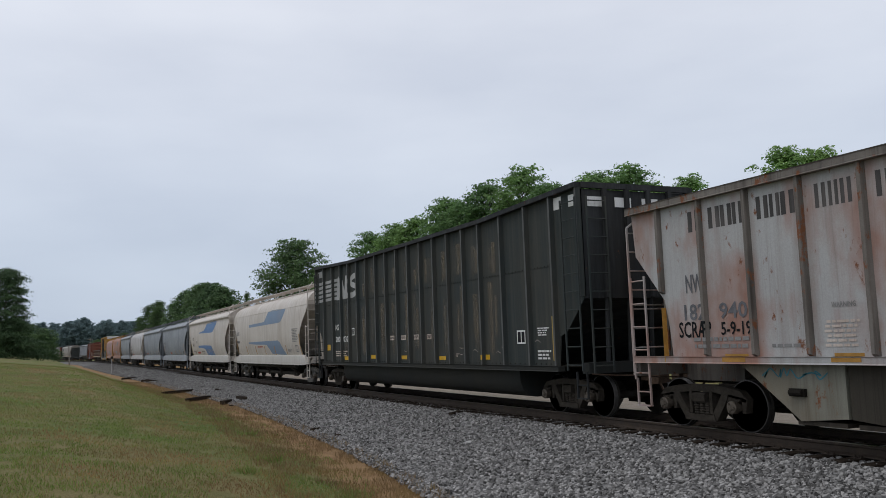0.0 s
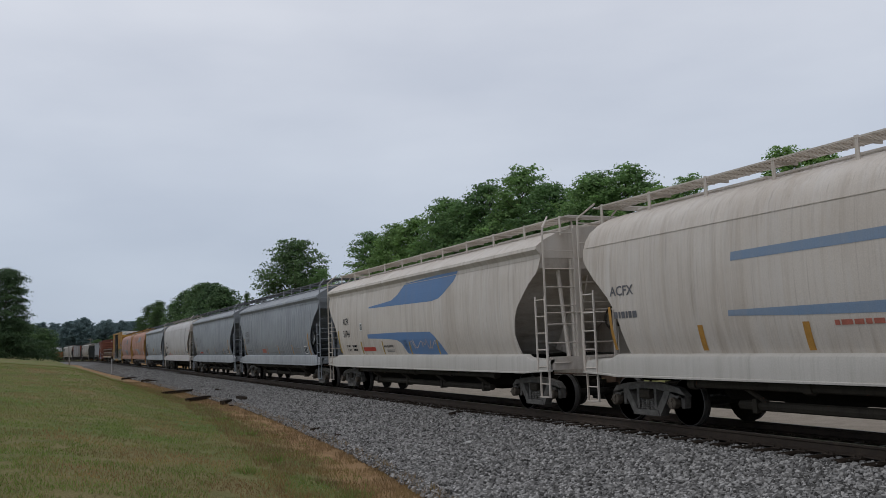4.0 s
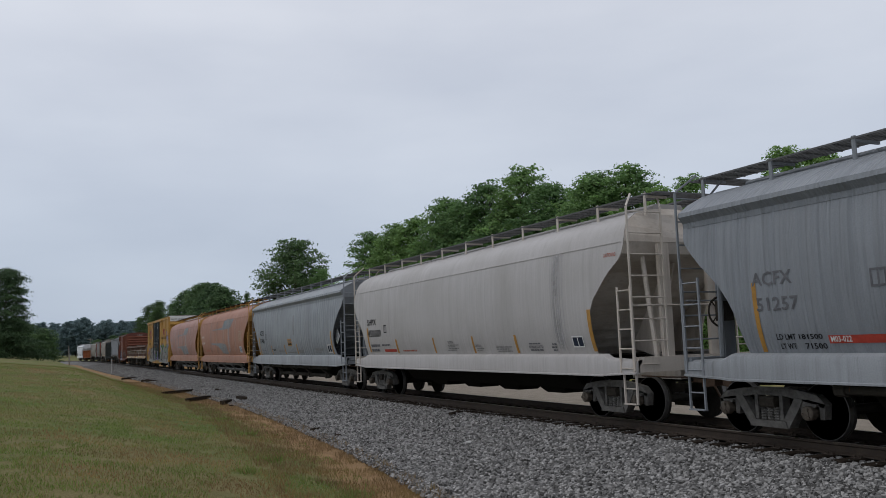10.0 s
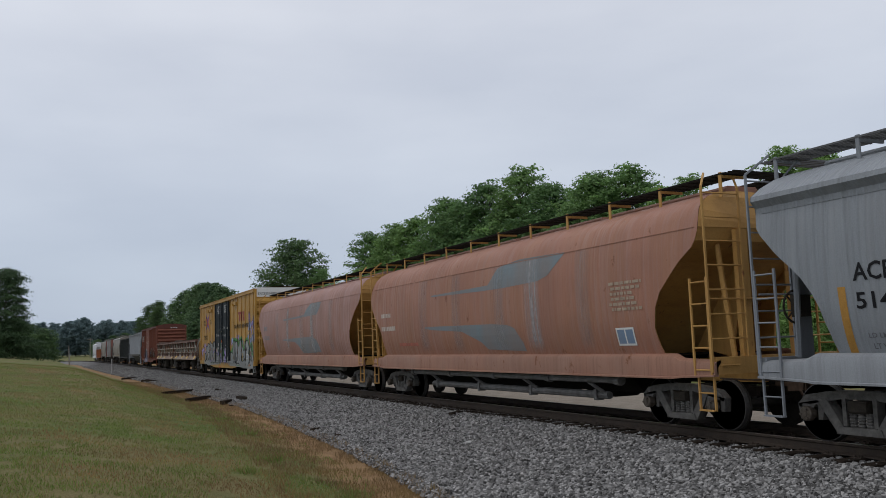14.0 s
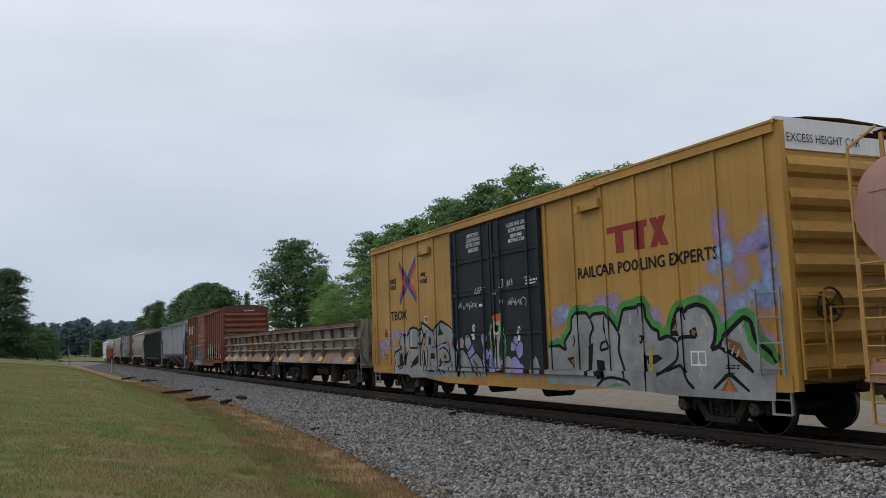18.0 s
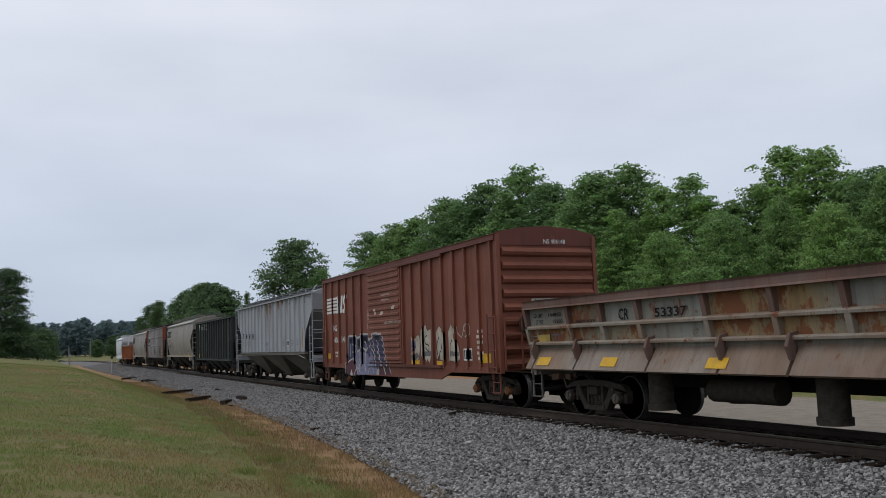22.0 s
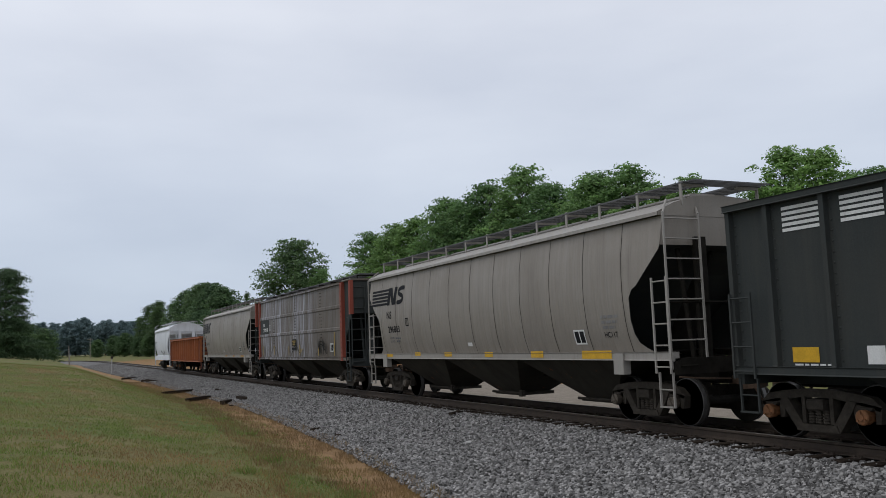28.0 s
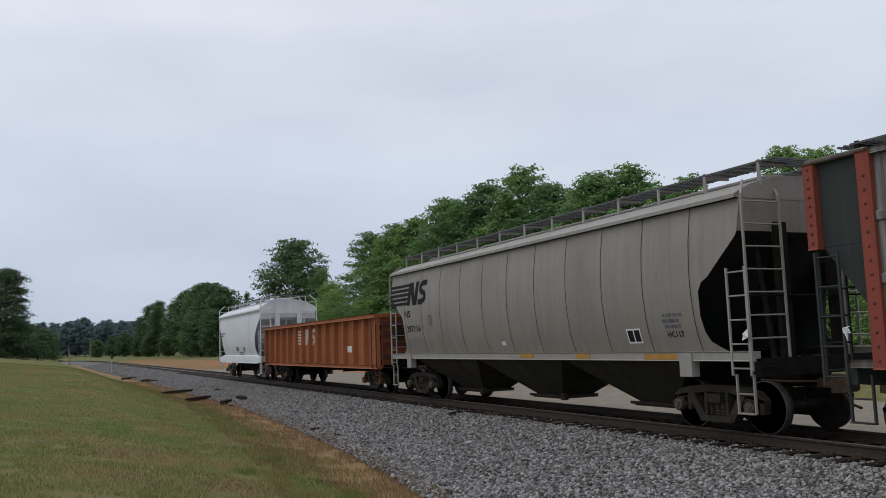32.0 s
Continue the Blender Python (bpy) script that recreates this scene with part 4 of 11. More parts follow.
def wheelset_mesh(cap):
    s = Shape()
    slots = []

    def note(k):
        slots.extend([k] * (len(s.f) - len(slots)))
    for e in (-1, 1):
        s.lathe_y(0, 0, [(e * 0.665, 0.10), (e * 0.675, 0.34), (e * 0.67, 0.40), (e * 0.665, 0.475), (e * 0.695, 0.478), (e * 0.705, 0.459)], 28)
        note(0)
        s.lathe_y(0, 0, [(e * 0.705, 0.459), (e * 0.80, 0.455), (e * 0.803, 0.440)], 28)
        note(1)
        s.lathe_y(0, 0, [(e * 0.803, 0.441), (e * 0.800, 0.39), (e * 0.760, 0.37), (e * 0.740, 0.22), (e * 0.79, 0.13), (e * 0.81, 0.10)], 28)
        note(0)
        s.lathe_y(0, 0, [(e * 0.81, 0.085), (e * 1.08, 0.08), (e * 1.09, 0.115), (e * 1.20, 0.115), (e * 1.215, 0.10), (e * 1.22, 0.05), (e * 1.235, 0.045)], 14)
        note(2)
        for i in range(3):
            a = 2 * math.pi * i / 3
            s.rod((0.075 * math.cos(a), e * 1.21, 0.075 * math.sin(a)), (0.075 * math.cos(a), e * 1.24, 0.075 * math.sin(a)), 0.02, 6)
        note(2)
    s.rod((0, -0.7, 0), (0, 0.7, 0), 0.085, 10)
    note(0)
    me = bpy.data.meshes.new("wheelset")
    me.from_pydata(s.v, [], s.f)
    for k in ("wheel", "tread", cap):
        me.materials.append(M[k])
    me.polygons.foreach_set("material_index", slots)
    me.update()
    return me


def side_frame(y):
    s = Shape()
    a, b = y - 0.075, y + 0.075
    s.plate([(-1.14, 0.60), (-0.98, 0.74), (-0.62, 0.80), (-0.30, 0.83), (0.30, 0.83), (0.62, 0.80), (0.98, 0.74), (1.14, 0.60), (1.10, 0.54), (0.90, 0.60), (0.55, 0.66), (0.30, 0.70), (-0.30, 0.70), (-0.55, 0.66), (-0.90, 0.60), (-1.10, 0.54)], a, b)
    for e in (-1, 1):
        s.plate([(e * 1.14, 0.60), (e * 1.10, 0.36), (e * 1.02, 0.36), (e * 1.02, 0.58), (e * 0.76, 0.58), (e * 0.76, 0.36), (e * 0.68, 0.36), (e * 0.62, 0.66), (e * 0.80, 0.66)], a, b)
        s.plate([(e * 0.72, 0.66), (e * 0.56, 0.68), (e * 0.30, 0.30), (e * 0.30, 0.18), (e * 0.40, 0.18), (e * 0.62, 0.48)], a - 0.02, b + 0.02)
        s.plate([(e * 0.30, 0.72), (e * 0.23, 0.72), (e * 0.23, 0.30), (e * 0.30, 0.30)], a - 0.01, b + 0.01)
        s.plate([(e * 1.02, 0.60), (e * 0.76, 0.60), (e * 0.80, 0.55), (e * 0.98, 0.55)], a - 0.05, b + 0.05)
    s.plate([(-0.40, 0.18), (0.40, 0.18), (0.36, 0.29), (-0.36, 0.29)], a - 0.05, b + 0.05)
    return s


def spring(y, x):
    """One coil spring, turned as a single ridged column."""
    s = Shape()
    n, rows = 10, []
    for i in range(11):
        r = 0.064 if i % 2 else 0.048
        rows.append([(x + r * math.cos(2 * math.pi * k / n), y + r * math.sin(2 * math.pi * k / n), 0.29 + 0.022 * i) for k in range(n)])
    return s.skin(rows, True)


def build_truck(key, metal, cap):
    """One bogie, kept aside as mesh data: bolster, two side frames, two spring groups, two wheelsets."""
    bolster = Shape().bevel_box(-0.16, 0.16, -1.14, 1.14, 0.50, 0.68, 0.03)
    bolster.box(-0.30, 0.30, -0.35, 0.35, 0.66, 0.80)
    for e in (-1, 1):
        bolster.box(e * 0.40, e * 0.50, -0.85, 0.85, 0.36, 0.46)
        bolster.box(e * 0.36, e * 0.44, -0.62, -0.56, 0.38, 0.60)
        bolster.box(e * 0.36, e * 0.44, 0.56, 0.62, 0.38, 0.60)
    out = {}
    for name, shape, mat in (("truck", bolster, "truck"), ("near", side_frame(-1.0), metal), ("far", side_frame(1.0), metal), *((f"spring{e}{i}", spring(e * 1.04, 0.14 * i), metal) for e in (-1, 1) for i in (-1, 0, 1))):
        ob = part(name, shape, mat)
        out[name] = ob.data
        bpy.data.objects.remove(ob)
    out["wheelset"] = wheelset_mesh(cap)
    GEAR[key] = out


def add_truck(car, x, key):
    g = GEAR[key]

    def put(name, data, parent):
        o = new(name, data)
        o.parent = parent
        return o
    t = put("truck", g["truck"], car)
    t.location.x = x
    put("side_frame", g["near"], t)
    put("side_frame", g["far"], t)
    for e in (-1, 1):
        for i in (-1, 0, 1):
            put("spring", g[f"spring{e}{i}"], t)
    for place in (0.89, -0.89):
        w = put("wheelset", g["wheelset"], t)
        w.location = (place, 0, 0.457)
        WHEELSETS[place].append(w)
    return t


def add_couplers(car, half, reach=0.62):
    for e in (1, -1):
        s = Shape()
        s.box(e * (half - 0.5), e * (half + reach - 0.28), -0.07, 0.07, 0.78, 0.94)
        s.plate([(e * (half + reach - 0.32), 0.70), (e * (half + reach + 0.02), 0.73), (e * (half + reach + 0.06), 1.00), (e * (half + reach - 0.32), 1.02)], -0.20 * e, 0.02 * e)
        s.plate([(e * (half + reach - 0.30), 0.72), (e * (half + reach - 0.06), 0.74), (e * (half + reach - 0.06), 0.99), (e * (half + reach - 0.30), 1.0)], 0.02 * e, 0.17 * e)
        s.path([(e * (half + 0.05), 0.28, 0.80), (e * (half + 0.30), 0.24, 0.50), (e * (half + reach), 0.08, 0.46)], 0.025, 6)
        s.path([(e * (half + 0.02), -1.45, 0.98), (e * (half + 0.10), -0.9, 0.93), (e * (half + 0.12), -0.3, 0.90)], 0.016, 5)
        part("coupler", s, "coupler", car)


def add_ladder(car, x, x2, y, z0, z1, mat, name="ladder", rungs=None, r=0.015, rail=0.019):
    """A side ladder between x and x2 at y."""
    s = Shape()
    for a in (x, x2):
        s.box(a - rail, a + rail, y - 0.016, y + 0.016, z0, z1)
    rungs = rungs or max(2, round((z1 - z0) / 0.38))
    for i in range(rungs):
        z = z0 + 0.12 + (z1 - z0 - 0.2) * i / max(1, rungs - 1)
        s.rod((x, y, z), (x2, y, z), r, 5)
    return part(name, s, mat, car)


def add_end_ladder(car, x, y, y2, z0, z1, mat, rungs=8, hook=0.0):
    s = Shape()
    for a in (y, y2):
        s.box(x - 0.016, x + 0.016, a - 0.019, a + 0.019, z0, z1)
        if hook:
            s.rod((x, a, z1), (x - hook, a * 0.8, z1 + 0.30), 0.022, 5)
    for i in range(rungs):
        z = z0 + 0.15 + (z1 - z0 - 0.25) * i / (rungs - 1)
        s.rod((x, y, z), (x, y2, z), 0.016, 5)
    return part("end_ladder", s, mat, car)


def add_steps(car, x, e, mat, y=-1.5, z0=0.42, z1=0.95):
    s = Shape()
    s.box(x - 0.015, x + 0.015, y - 0.02, y + 0.02, z0, z1)
    s.box(x + e * 0.38 - 0.015, x + e * 0.38 + 0.015, y - 0.02, y + 0.02, z0, z1)
    s.box(x - 0.015, x + e * 0.38, y - 0.045, y + 0.045, z0 - 0.012, z0 + 0.012)
    s.rod((x, y, (z0 + z1) / 2), (x + e * 0.38, y, (z0 + z1) / 2), 0.014, 5)
    return part("step", s, mat, car)


def start_car(label, category, front, rear, trucks, key, name, group="freight train"):
    car = thing(name, label, category, group)
    half = (front - rear) / 2
    TRAIN.append((car, (front + rear) / 2, half - trucks))
    for e in (1, -1):
        add_truck(car, e * (half - trucks), key)
    add_couplers(car, half)
    return car, half


# ---------------------------------------------------------------- covered hoppers
def interp(z, pairs):
    return float(np.interp(z, [p[0] for p in pairs], [p[1] for p in pairs]))


def hopper_shell(car, half, wall, roof, inset, deep, mat, roof_mat, end_mat, steps=14, name="body", slope_mat=None, bulkhead=3.35, rear=None, rake=0.0):
    """wall: (z, half width) upwards; inset and deep: (z, distance from the end) of side and slope sheets;
    rear: another inset for the trailing end; rake: how far the roof's ends lean inwards."""
    zs = [w[0] for w in wall]
    back = rear or inset
    s = Shape()
    for e in (-1, 1):
        rows = []
        for j in range(steps + 1):
            t = 2 * j / steps - 1
            rows.append([(t * (half - interp(z, inset if t > 0 else back)), e * y, z) for z, y in wall])
        s.skin(rows)
    part(name, s, mat, car, "", True)
    for e in (-1, 1):
        c = Shape()
        rows, low = [], []
        for z, y in wall:
            own = inset if e > 0 else back
            a = half - interp(z, own)
            b = min(a - 0.01, half - interp(z, deep))
            rows.append([(e * a, -y, z), (e * (a - 0.02), -y + 0.03, z), (e * b, -y + 0.06, z), (e * b, 0, z), (e * b, y - 0.06, z), (e * (a - 0.02), y - 0.03, z), (e * a, y, z)])
            if z < bulkhead:
                low.append(rows[-1])
        if slope_mat:
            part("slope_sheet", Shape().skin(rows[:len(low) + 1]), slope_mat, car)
            rows = rows[len(low):]
        c.skin(rows)
        # roof end
        top = half - interp(zs[-1], own)
        arch = [(e * (top - rake * ((z - zs[-1]) / 0.8) ** 2), y, z) for y, z in roof]
        c.add(arch, [tuple(range(len(arch)))])
        part("end_sheet", c, end_mat, car)
    r = Shape()
    top, tail = half - interp(zs[-1], inset) - 0.01, half - interp(zs[-1], back) - 0.01
    rows = [[((top if t > 0 else tail) * t - math.copysign(rake, t) * ((z - zs[-1]) / 0.8) ** 2 * (abs(t) > 0.9), y, z) for y, z in roof] for t in np.linspace(-1, 1, 9)]
    r.skin(rows)
    part("roof", r, roof_mat, car, "", True)
    under = Shape()
    under.skin([[(x, -wall[0][1], wall[0][0]), (x, wall[0][1], wall[0][0])] for x in (-(half - interp(zs[0], inset)), half - interp(zs[0], inset))])
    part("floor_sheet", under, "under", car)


def running_board(car, half, z, y_in, y_out, mat, supports, base_z, post_mat, side_rail=True):
    """Grated walkways along the roof on short posts, one object a walkway, with a post each bay."""
    for e in (-1, 1):
        s = Shape()
        for k in range(7):
            y = y_in + (y_out - y_in) * k / 6
            s.box(-half, half, e * y - 0.018, e * y + 0.018, z - 0.03, z)
        n = int(half * 2 / 0.3)
        for i in range(n + 1):
            x = -half + 2 * half * i / n
            s.box(x - 0.012, x + 0.012, e * y_in, e * y_out, z - 0.045, z - 0.012)
        w = part("running_board", s, mat, car, "see-through steel roof walkway")
        for x in np.linspace(-half + 0.1, half - 0.1, supports):
            p = Shape()
            p.box(x - 0.035, x + 0.035, e * y_out - 0.012, e * y_out + 0.012, base_z - 0.10, z + 0.02)
            p.box(x - 0.02, x + 0.02, e * y_in, e * y_out, z - 0.08, z - 0.03)
            part("walkway_bracket", p, post_mat, w)
    for x in (-half, half):
        s = Shape()
        for k in range(5):
            a = x + (0.04 + 0.11 * k) * (1 if x > 0 else -1) - (0.25 if x > 0 else -0.25)
            s.box(a - 0.02, a + 0.02, -y_out, y_out, z - 0.03, z)
        part("end_walkway", s, mat, car)


def hatch_row(car, half, z, mat, n=4, wide=0.4):
    for i in range(n):
        a = -half + 2 * half * i / n + 0.12
        b = -half + 2 * half * (i + 1) / n - 0.12
        part("roof_hatch", Shape().bevel_box(a, b, -wide, wide, z - 0.12, z + 0.05, 0.05), mat, car)


def corner_ladders(car, half, mat, side_top=2.75, end_top=4.35, sill=1.38, step_mat=None, y=1.56, stile=None, wide=0.42):
    """At each corner a short side ladder, a tall end ladder and a stirrup step."""
    for ex in (1, -1):
        for ey in (-1, 1):
            x = ex * (half - 0.06)
            add_ladder(car, x, x - ex * wide, ey * y, sill - 0.38, side_top, mat, "side_ladder", 5)
            add_end_ladder(car, x + ex * 0.03, ey * y, ey * (y - 0.85), sill - 0.30, end_top, mat, 8, ex * 0.25)
            if ey < 0:
                add_steps(car, x, -ex, step_mat or mat, ey * (y - 0.04), 0.42, sill - 0.36)


def end_gear(car, half, mat, e, wheel_mat="truck"):
    """The hand brake wheel, its chain housing and the air reservoir on one end platform."""
    s = Shape()
    x = e * (half - 0.12)
    n = 16
    pts = [(x, -0.75 + 0.27 * math.cos(2 * math.pi * i / n), 2.15 + 0.27 * math.sin(2 * math.pi * i / n)) for i in range(n + 1)]
    s.path(pts, 0.02, 5)
    for i in range(4):
        a = math.pi / 4 + math.pi / 2 * i
        s.rod((x, -0.75, 2.15), (x, -0.75 + 0.26 * math.cos(a), 2.15 + 0.26 * math.sin(a)), 0.014, 5)
    s.box(x - e * 0.18, x - e * 0.04, -0.90, -0.60, 1.98, 2.34)
    part("brake_wheel", s, wheel_mat, car)
    r = Shape().rod((e * (half - 1.0), -0.5, 1.62), (e * (half - 1.0), 0.7, 1.62), 0.22, 14)
    part("air_reservoir", r, mat, car, "", True)


def end_platform(car, half, mat, z=1.34, depth=1.7, centre=True):
    for e in (1, -1):
        s = Shape()
        s.box(e * (half - 0.14), e * half, -1.5, 1.5, z - 0.30, z)
        s.box(e * (half - depth), e * (half - 0.14), -0.35, 0.35, 0.85, z - 0.06)
        part("end_sill", s, mat, car)
        g = Shape()
        for y in (-0.95, 0.95):
            g.rod((e * (half - 0.22), y * 0.9, z - 0.02), (e * (half - 0.40), y, 3.5), 0.05, 6)
        g.plate([(e * (half - 0.45), 3.5), (e * (half - 0.62), 3.5), (e * (half - 2.1), 1.5), (e * (half - 1.2), z - 0.05)], -0.02, 0.02)
        part("end_brace", g, mat, car)
        for y in (-0.62, 0.62):
            part("end_post", Shape().box(e * (half - 0.20), e * (half - 0.10), y - 0.13, y + 0.13, z - 0.02, 3.62), mat, car)
        part("crossbar", Shape().rod((e * (half - 0.08), -1.5, 2.36), (e * (half - 0.08), 1.5, 2.36), 0.018, 6), mat, car)
        for y in (-1.38, 1.38):
            part("grab_iron", Shape().path([(e * (half - 0.10), y, z - 0.14), (e * (half + 0.02), y, z - 0.14), (e * (half + 0.02), y * 0.72, z - 0.14), (e * (half - 0.10), y * 0.72, z - 0.14)], 0.014, 5), mat, car)


def pocket(x0, x1, top, bottom, w_top, w_bot, run):
    """One tapered discharge hopper."""
    s = Shape()
    lo0, lo1 = x0 + run, x1 - run
    v = [(x0, -w_top, top), (x1, -w_top, top), (x1, w_top, top), (x0, w_top, top), (lo0, -w_bot, bottom), (lo1, -w_bot, bottom), (lo1, w_bot, bottom), (lo0, w_bot, bottom)]
    s.add(v, [(0, 1, 2, 3), (4, 5, 6, 7), (0, 1, 5, 4), (1, 2, 6, 5), (2, 3, 7, 6), (3, 0, 4, 7)])
    return s


def add_pocket(car, x0, x1, top, bottom, w_top, w_bot, run, mat):
    p = part("discharge_hopper", pocket(x0, x1, top, bottom, w_top, w_bot, run), mat, car)
    g = Shape()
    c = (x0 + x1) / 2
    lo = (x1 - x0) / 2 - run + 0.10
    g.box(c - lo, c + lo, -w_bot - 0.08, w_bot + 0.08, bottom - 0.08, bottom)
    g.rod((c - lo - 0.1, -w_bot - 0.1, bottom - 0.02), (c + lo + 0.25, -w_bot - 0.1, bottom - 0.02), 0.035, 6)
    g.box(c + lo + 0.05, c + lo + 0.20, -w_bot - 0.16, -w_bot - 0.04, bottom - 0.10, bottom + 0.06)
    part("outlet_gate", g, "truck", p)


CF_WALL = [(1.36, 1.40), (1.55, 1.47), (1.72, 1.517), (1.9, 1.555), (2.1, 1.580), (2.3, 1.595), (2.55, 1.604), (2.8, 1.605), (2.95, 1.602), (3.1, 1.596), (3.3, 1.585), (3.42, 1.572), (3.55, 1.555), (3.66, 1.535)]
CF_REAR = [(1.36, 1.48), (1.76, 1.40), (2.2, 1.28), (2.61, 0.99), (2.95, 0.60), (3.28, 0.29), (3.42, 0.20), (3.66, 0.17)]
CF_REAR_SHORT = [(1.36, 1.04), (1.6, 1.06), (1.95, 1.03), (2.2, 0.93), (2.43, 0.75), (2.65, 0.50), (2.87, 0.28), (3.1, 0.12), (3.39, 0.03), (3.55, 0.04), (3.66, 0.08)]
CF_INSET = [(1.36, 1.42), (1.6, 1.48), (1.9, 1.52), (2.45, 1.38), (2.95, 0.84), (3.25, 0.48), (3.32, 0.30), (3.55, 0.22), (3.66, 0.20)]
CF_DEEP = [(1.36, 3.0), (2.3, 2.0), (3.2, 0.9), (3.34, 0.30), (3.66, 0.21)]
CF_ROOF = [(-1.535, 3.66), (-1.54, 3.75), (-1.64, 3.86), (-1.625, 3.94), (-1.40, 4.10), (-1.05, 4.27), (-0.65, 4.39), (0, 4.45), (0.65, 4.39), (1.05, 4.27), (1.40, 4.10), (1.625, 3.94), (1.64, 3.86), (1.54, 3.75), (1.535, 3.66)]
CF_ROOF_SMOOTH = [(-1.535, 3.66), (-1.49, 3.82), (-1.40, 4.00), (-1.25, 4.15), (-1.0, 4.28), (-0.65, 4.39), (0, 4.45), (0.65, 4.39), (1.0, 4.28), (1.25, 4.15), (1.40, 4.00), (1.49, 3.82), (1.535, 3.66)]


def center_flow(label, front, rear, body, sill, end, roof, board, gear="plain", pipes=True, ladder=None, trucks=1.45, name="covered_hopper", smooth=False, tail=None):
    car, half = start_car(label, "freight car", front, rear, trucks, gear, name)
    hopper_shell(car, half, CF_WALL, CF_ROOF_SMOOTH if smooth else CF_ROOF, CF_INSET, CF_DEEP, body, roof, end, rear=tail or CF_REAR, rake=0.45 if smooth else 0.0)
    for e in (-1, 1):
        rows = []
        for x, lo, hi in ((-half, 1.01, 1.29), (-half + 0.9, 0.97, 1.33), (-half + 1.1, 0.95, 1.41), (half - 1.1, 0.95, 1.41), (half - 0.9, 0.97, 1.33), (half, 1.01, 1.29)):
            ring = ((1.40, hi), (1.48, hi - 0.015), (1.535, hi - 0.05), (1.555, hi - 0.11), (1.555, lo + 0.04), (1.585, lo + 0.03), (1.585, lo), (1.47, lo), (1.47, hi - 0.12), (1.40, hi - 0.05))
            rows.append([(x, e * y, z) for y, z in ring])
        s = Shape().skin(rows, True)
        s.f += [tuple(range(10)), tuple(range(len(s.v) - 10, len(s.v)))]
        part("side_sill", s, sill, car, "", True)
    for e in (-1, 1):
        part("eave_gutter", Shape().box(-half + 0.3, half - 0.3, e * 1.51, e * 1.546, 3.655, 3.669), roof, car)
    running_board(car, half - 0.05, 4.64, 0.42, 0.98, board, 11, 4.30, ladder or end)
    hatch_row(car, half - 0.5, 4.48, roof, 4)
    corner_ladders(car, half, ladder or end)
    end_platform(car, half, end)
    end_gear(car, half, end, -1)
    belly = Shape()
    belly.along_x([(-1.30, 1.36), (1.30, 1.36), (0.55, 0.55), (-0.55, 0.55)], -half + 3.2, half - 3.2)
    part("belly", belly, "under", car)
    for i in range(4):
        c = (-1.5 + i) * (2 * half - 7.6) / 4
        o = pocket(c - 1.15, c + 1.15, 0.95, 0.40, 0.75, 0.30, 0.75)
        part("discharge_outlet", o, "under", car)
    part("centre_sill", Shape().box(-half + 0.1, half - 0.1, -0.18, 0.18, 0.80, 1.10), "under", car)
    if pipes:
        p = Shape()
        a = half - 3.1
        p.rod((-a, -1.28, 0.86), (a, -1.28, 0.86), 0.075, 8)
        for x in np.linspace(-a, a, 5):
            p.rod((x - 0.09, -1.28, 0.86), (x + 0.09, -1.28, 0.86), 0.11, 8)
        tube = "pipe" if body in ("orange", "pink", "white_warm") else "grime_shade"
        part("air_manifold", p, tube, car, "long grey pneumatic pipe", True)
        q = Shape()
        q.rod((-a + 0.8, -0.95, 0.50), (a - 0.8, -0.95, 0.50), 0.085, 8)
        for x in np.linspace(-a + 1.2, a - 1.2, 4):
            q.rod((x, -1.28, 0.84), (x + 0.25, -0.97, 0.54), 0.045, 6)
            q.box(x - 0.05, x + 0.05, -1.06, -0.86, 0.38, 0.62)
        part("unloading_pipe", q, tube, car, "", True)
    return car, half


def ribbed_hopper_shell(car, half, zb, zt, y, inset, deep, mat, end_mat, ribs, rib_mat, rib_d=0.06, rib_w=0.10, rib_top=None):
    wall = [(zb, y), ((zb * 2 + zt) / 3, y), ((zb + zt) / 2, y), ((zb + 2 * zt) / 3, y), (zt, y)]
    extra = sorted({z for z, _ in inset} | {w[0] for w in wall})
    wall = [(z, y) for z in extra if zb <= z <= zt]
    roof = [(-y, zt), (-y - 0.02, zt + 0.02), (-0.8, zt + 0.26), (0, zt + 0.30), (0.8, zt + 0.26), (y + 0.02, zt + 0.02), (y, zt)]
    hopper_shell(car, half, wall, roof, inset, deep, mat, mat, end_mat, 2)
    for e in (-1, 1):
        for x in ribs:
            z0 = zb
            lim = half - abs(x)
            for k in range(60):
                z = zb + (zt - zb) * k / 60
                if interp(z, inset) < lim - 0.06:
                    z0 = z
                    break
            s = Shape()
            w = rib_w / 2
            s.add([(x - w, e * y, z0), (x + w, e * y, z0), (x + w * 0.6, e * (y + rib_d), z0 + 0.05), (x - w * 0.6, e * (y + rib_d), z0 + 0.05),
                   (x - w, e * y, zt), (x + w, e * y, zt), (x + w * 0.6, e * (y + rib_d), zt), (x - w * 0.6, e * (y + rib_d), zt)],
                  [(0, 1, 2, 3), (4, 5, 6, 7), (0, 3, 7, 4), (3, 2, 6, 7), (2, 1, 5, 6)])
            part("side_rib", s, rib_mat, car)


def rivet_rows(car, xs, zs, y, mat, r=0.018):
    s = Shape()
    for x in xs:
        for z in zs:
            s.add([(x - r, y, z - r), (x + r, y, z - r), (x + r, y, z + r), (x - r, y, z + r), (x, y - r * 0.8, z)], [(0, 1, 4), (1, 2, 4), (2, 3, 4), (3, 0, 4)])
    return part("rivets", s, mat, car)

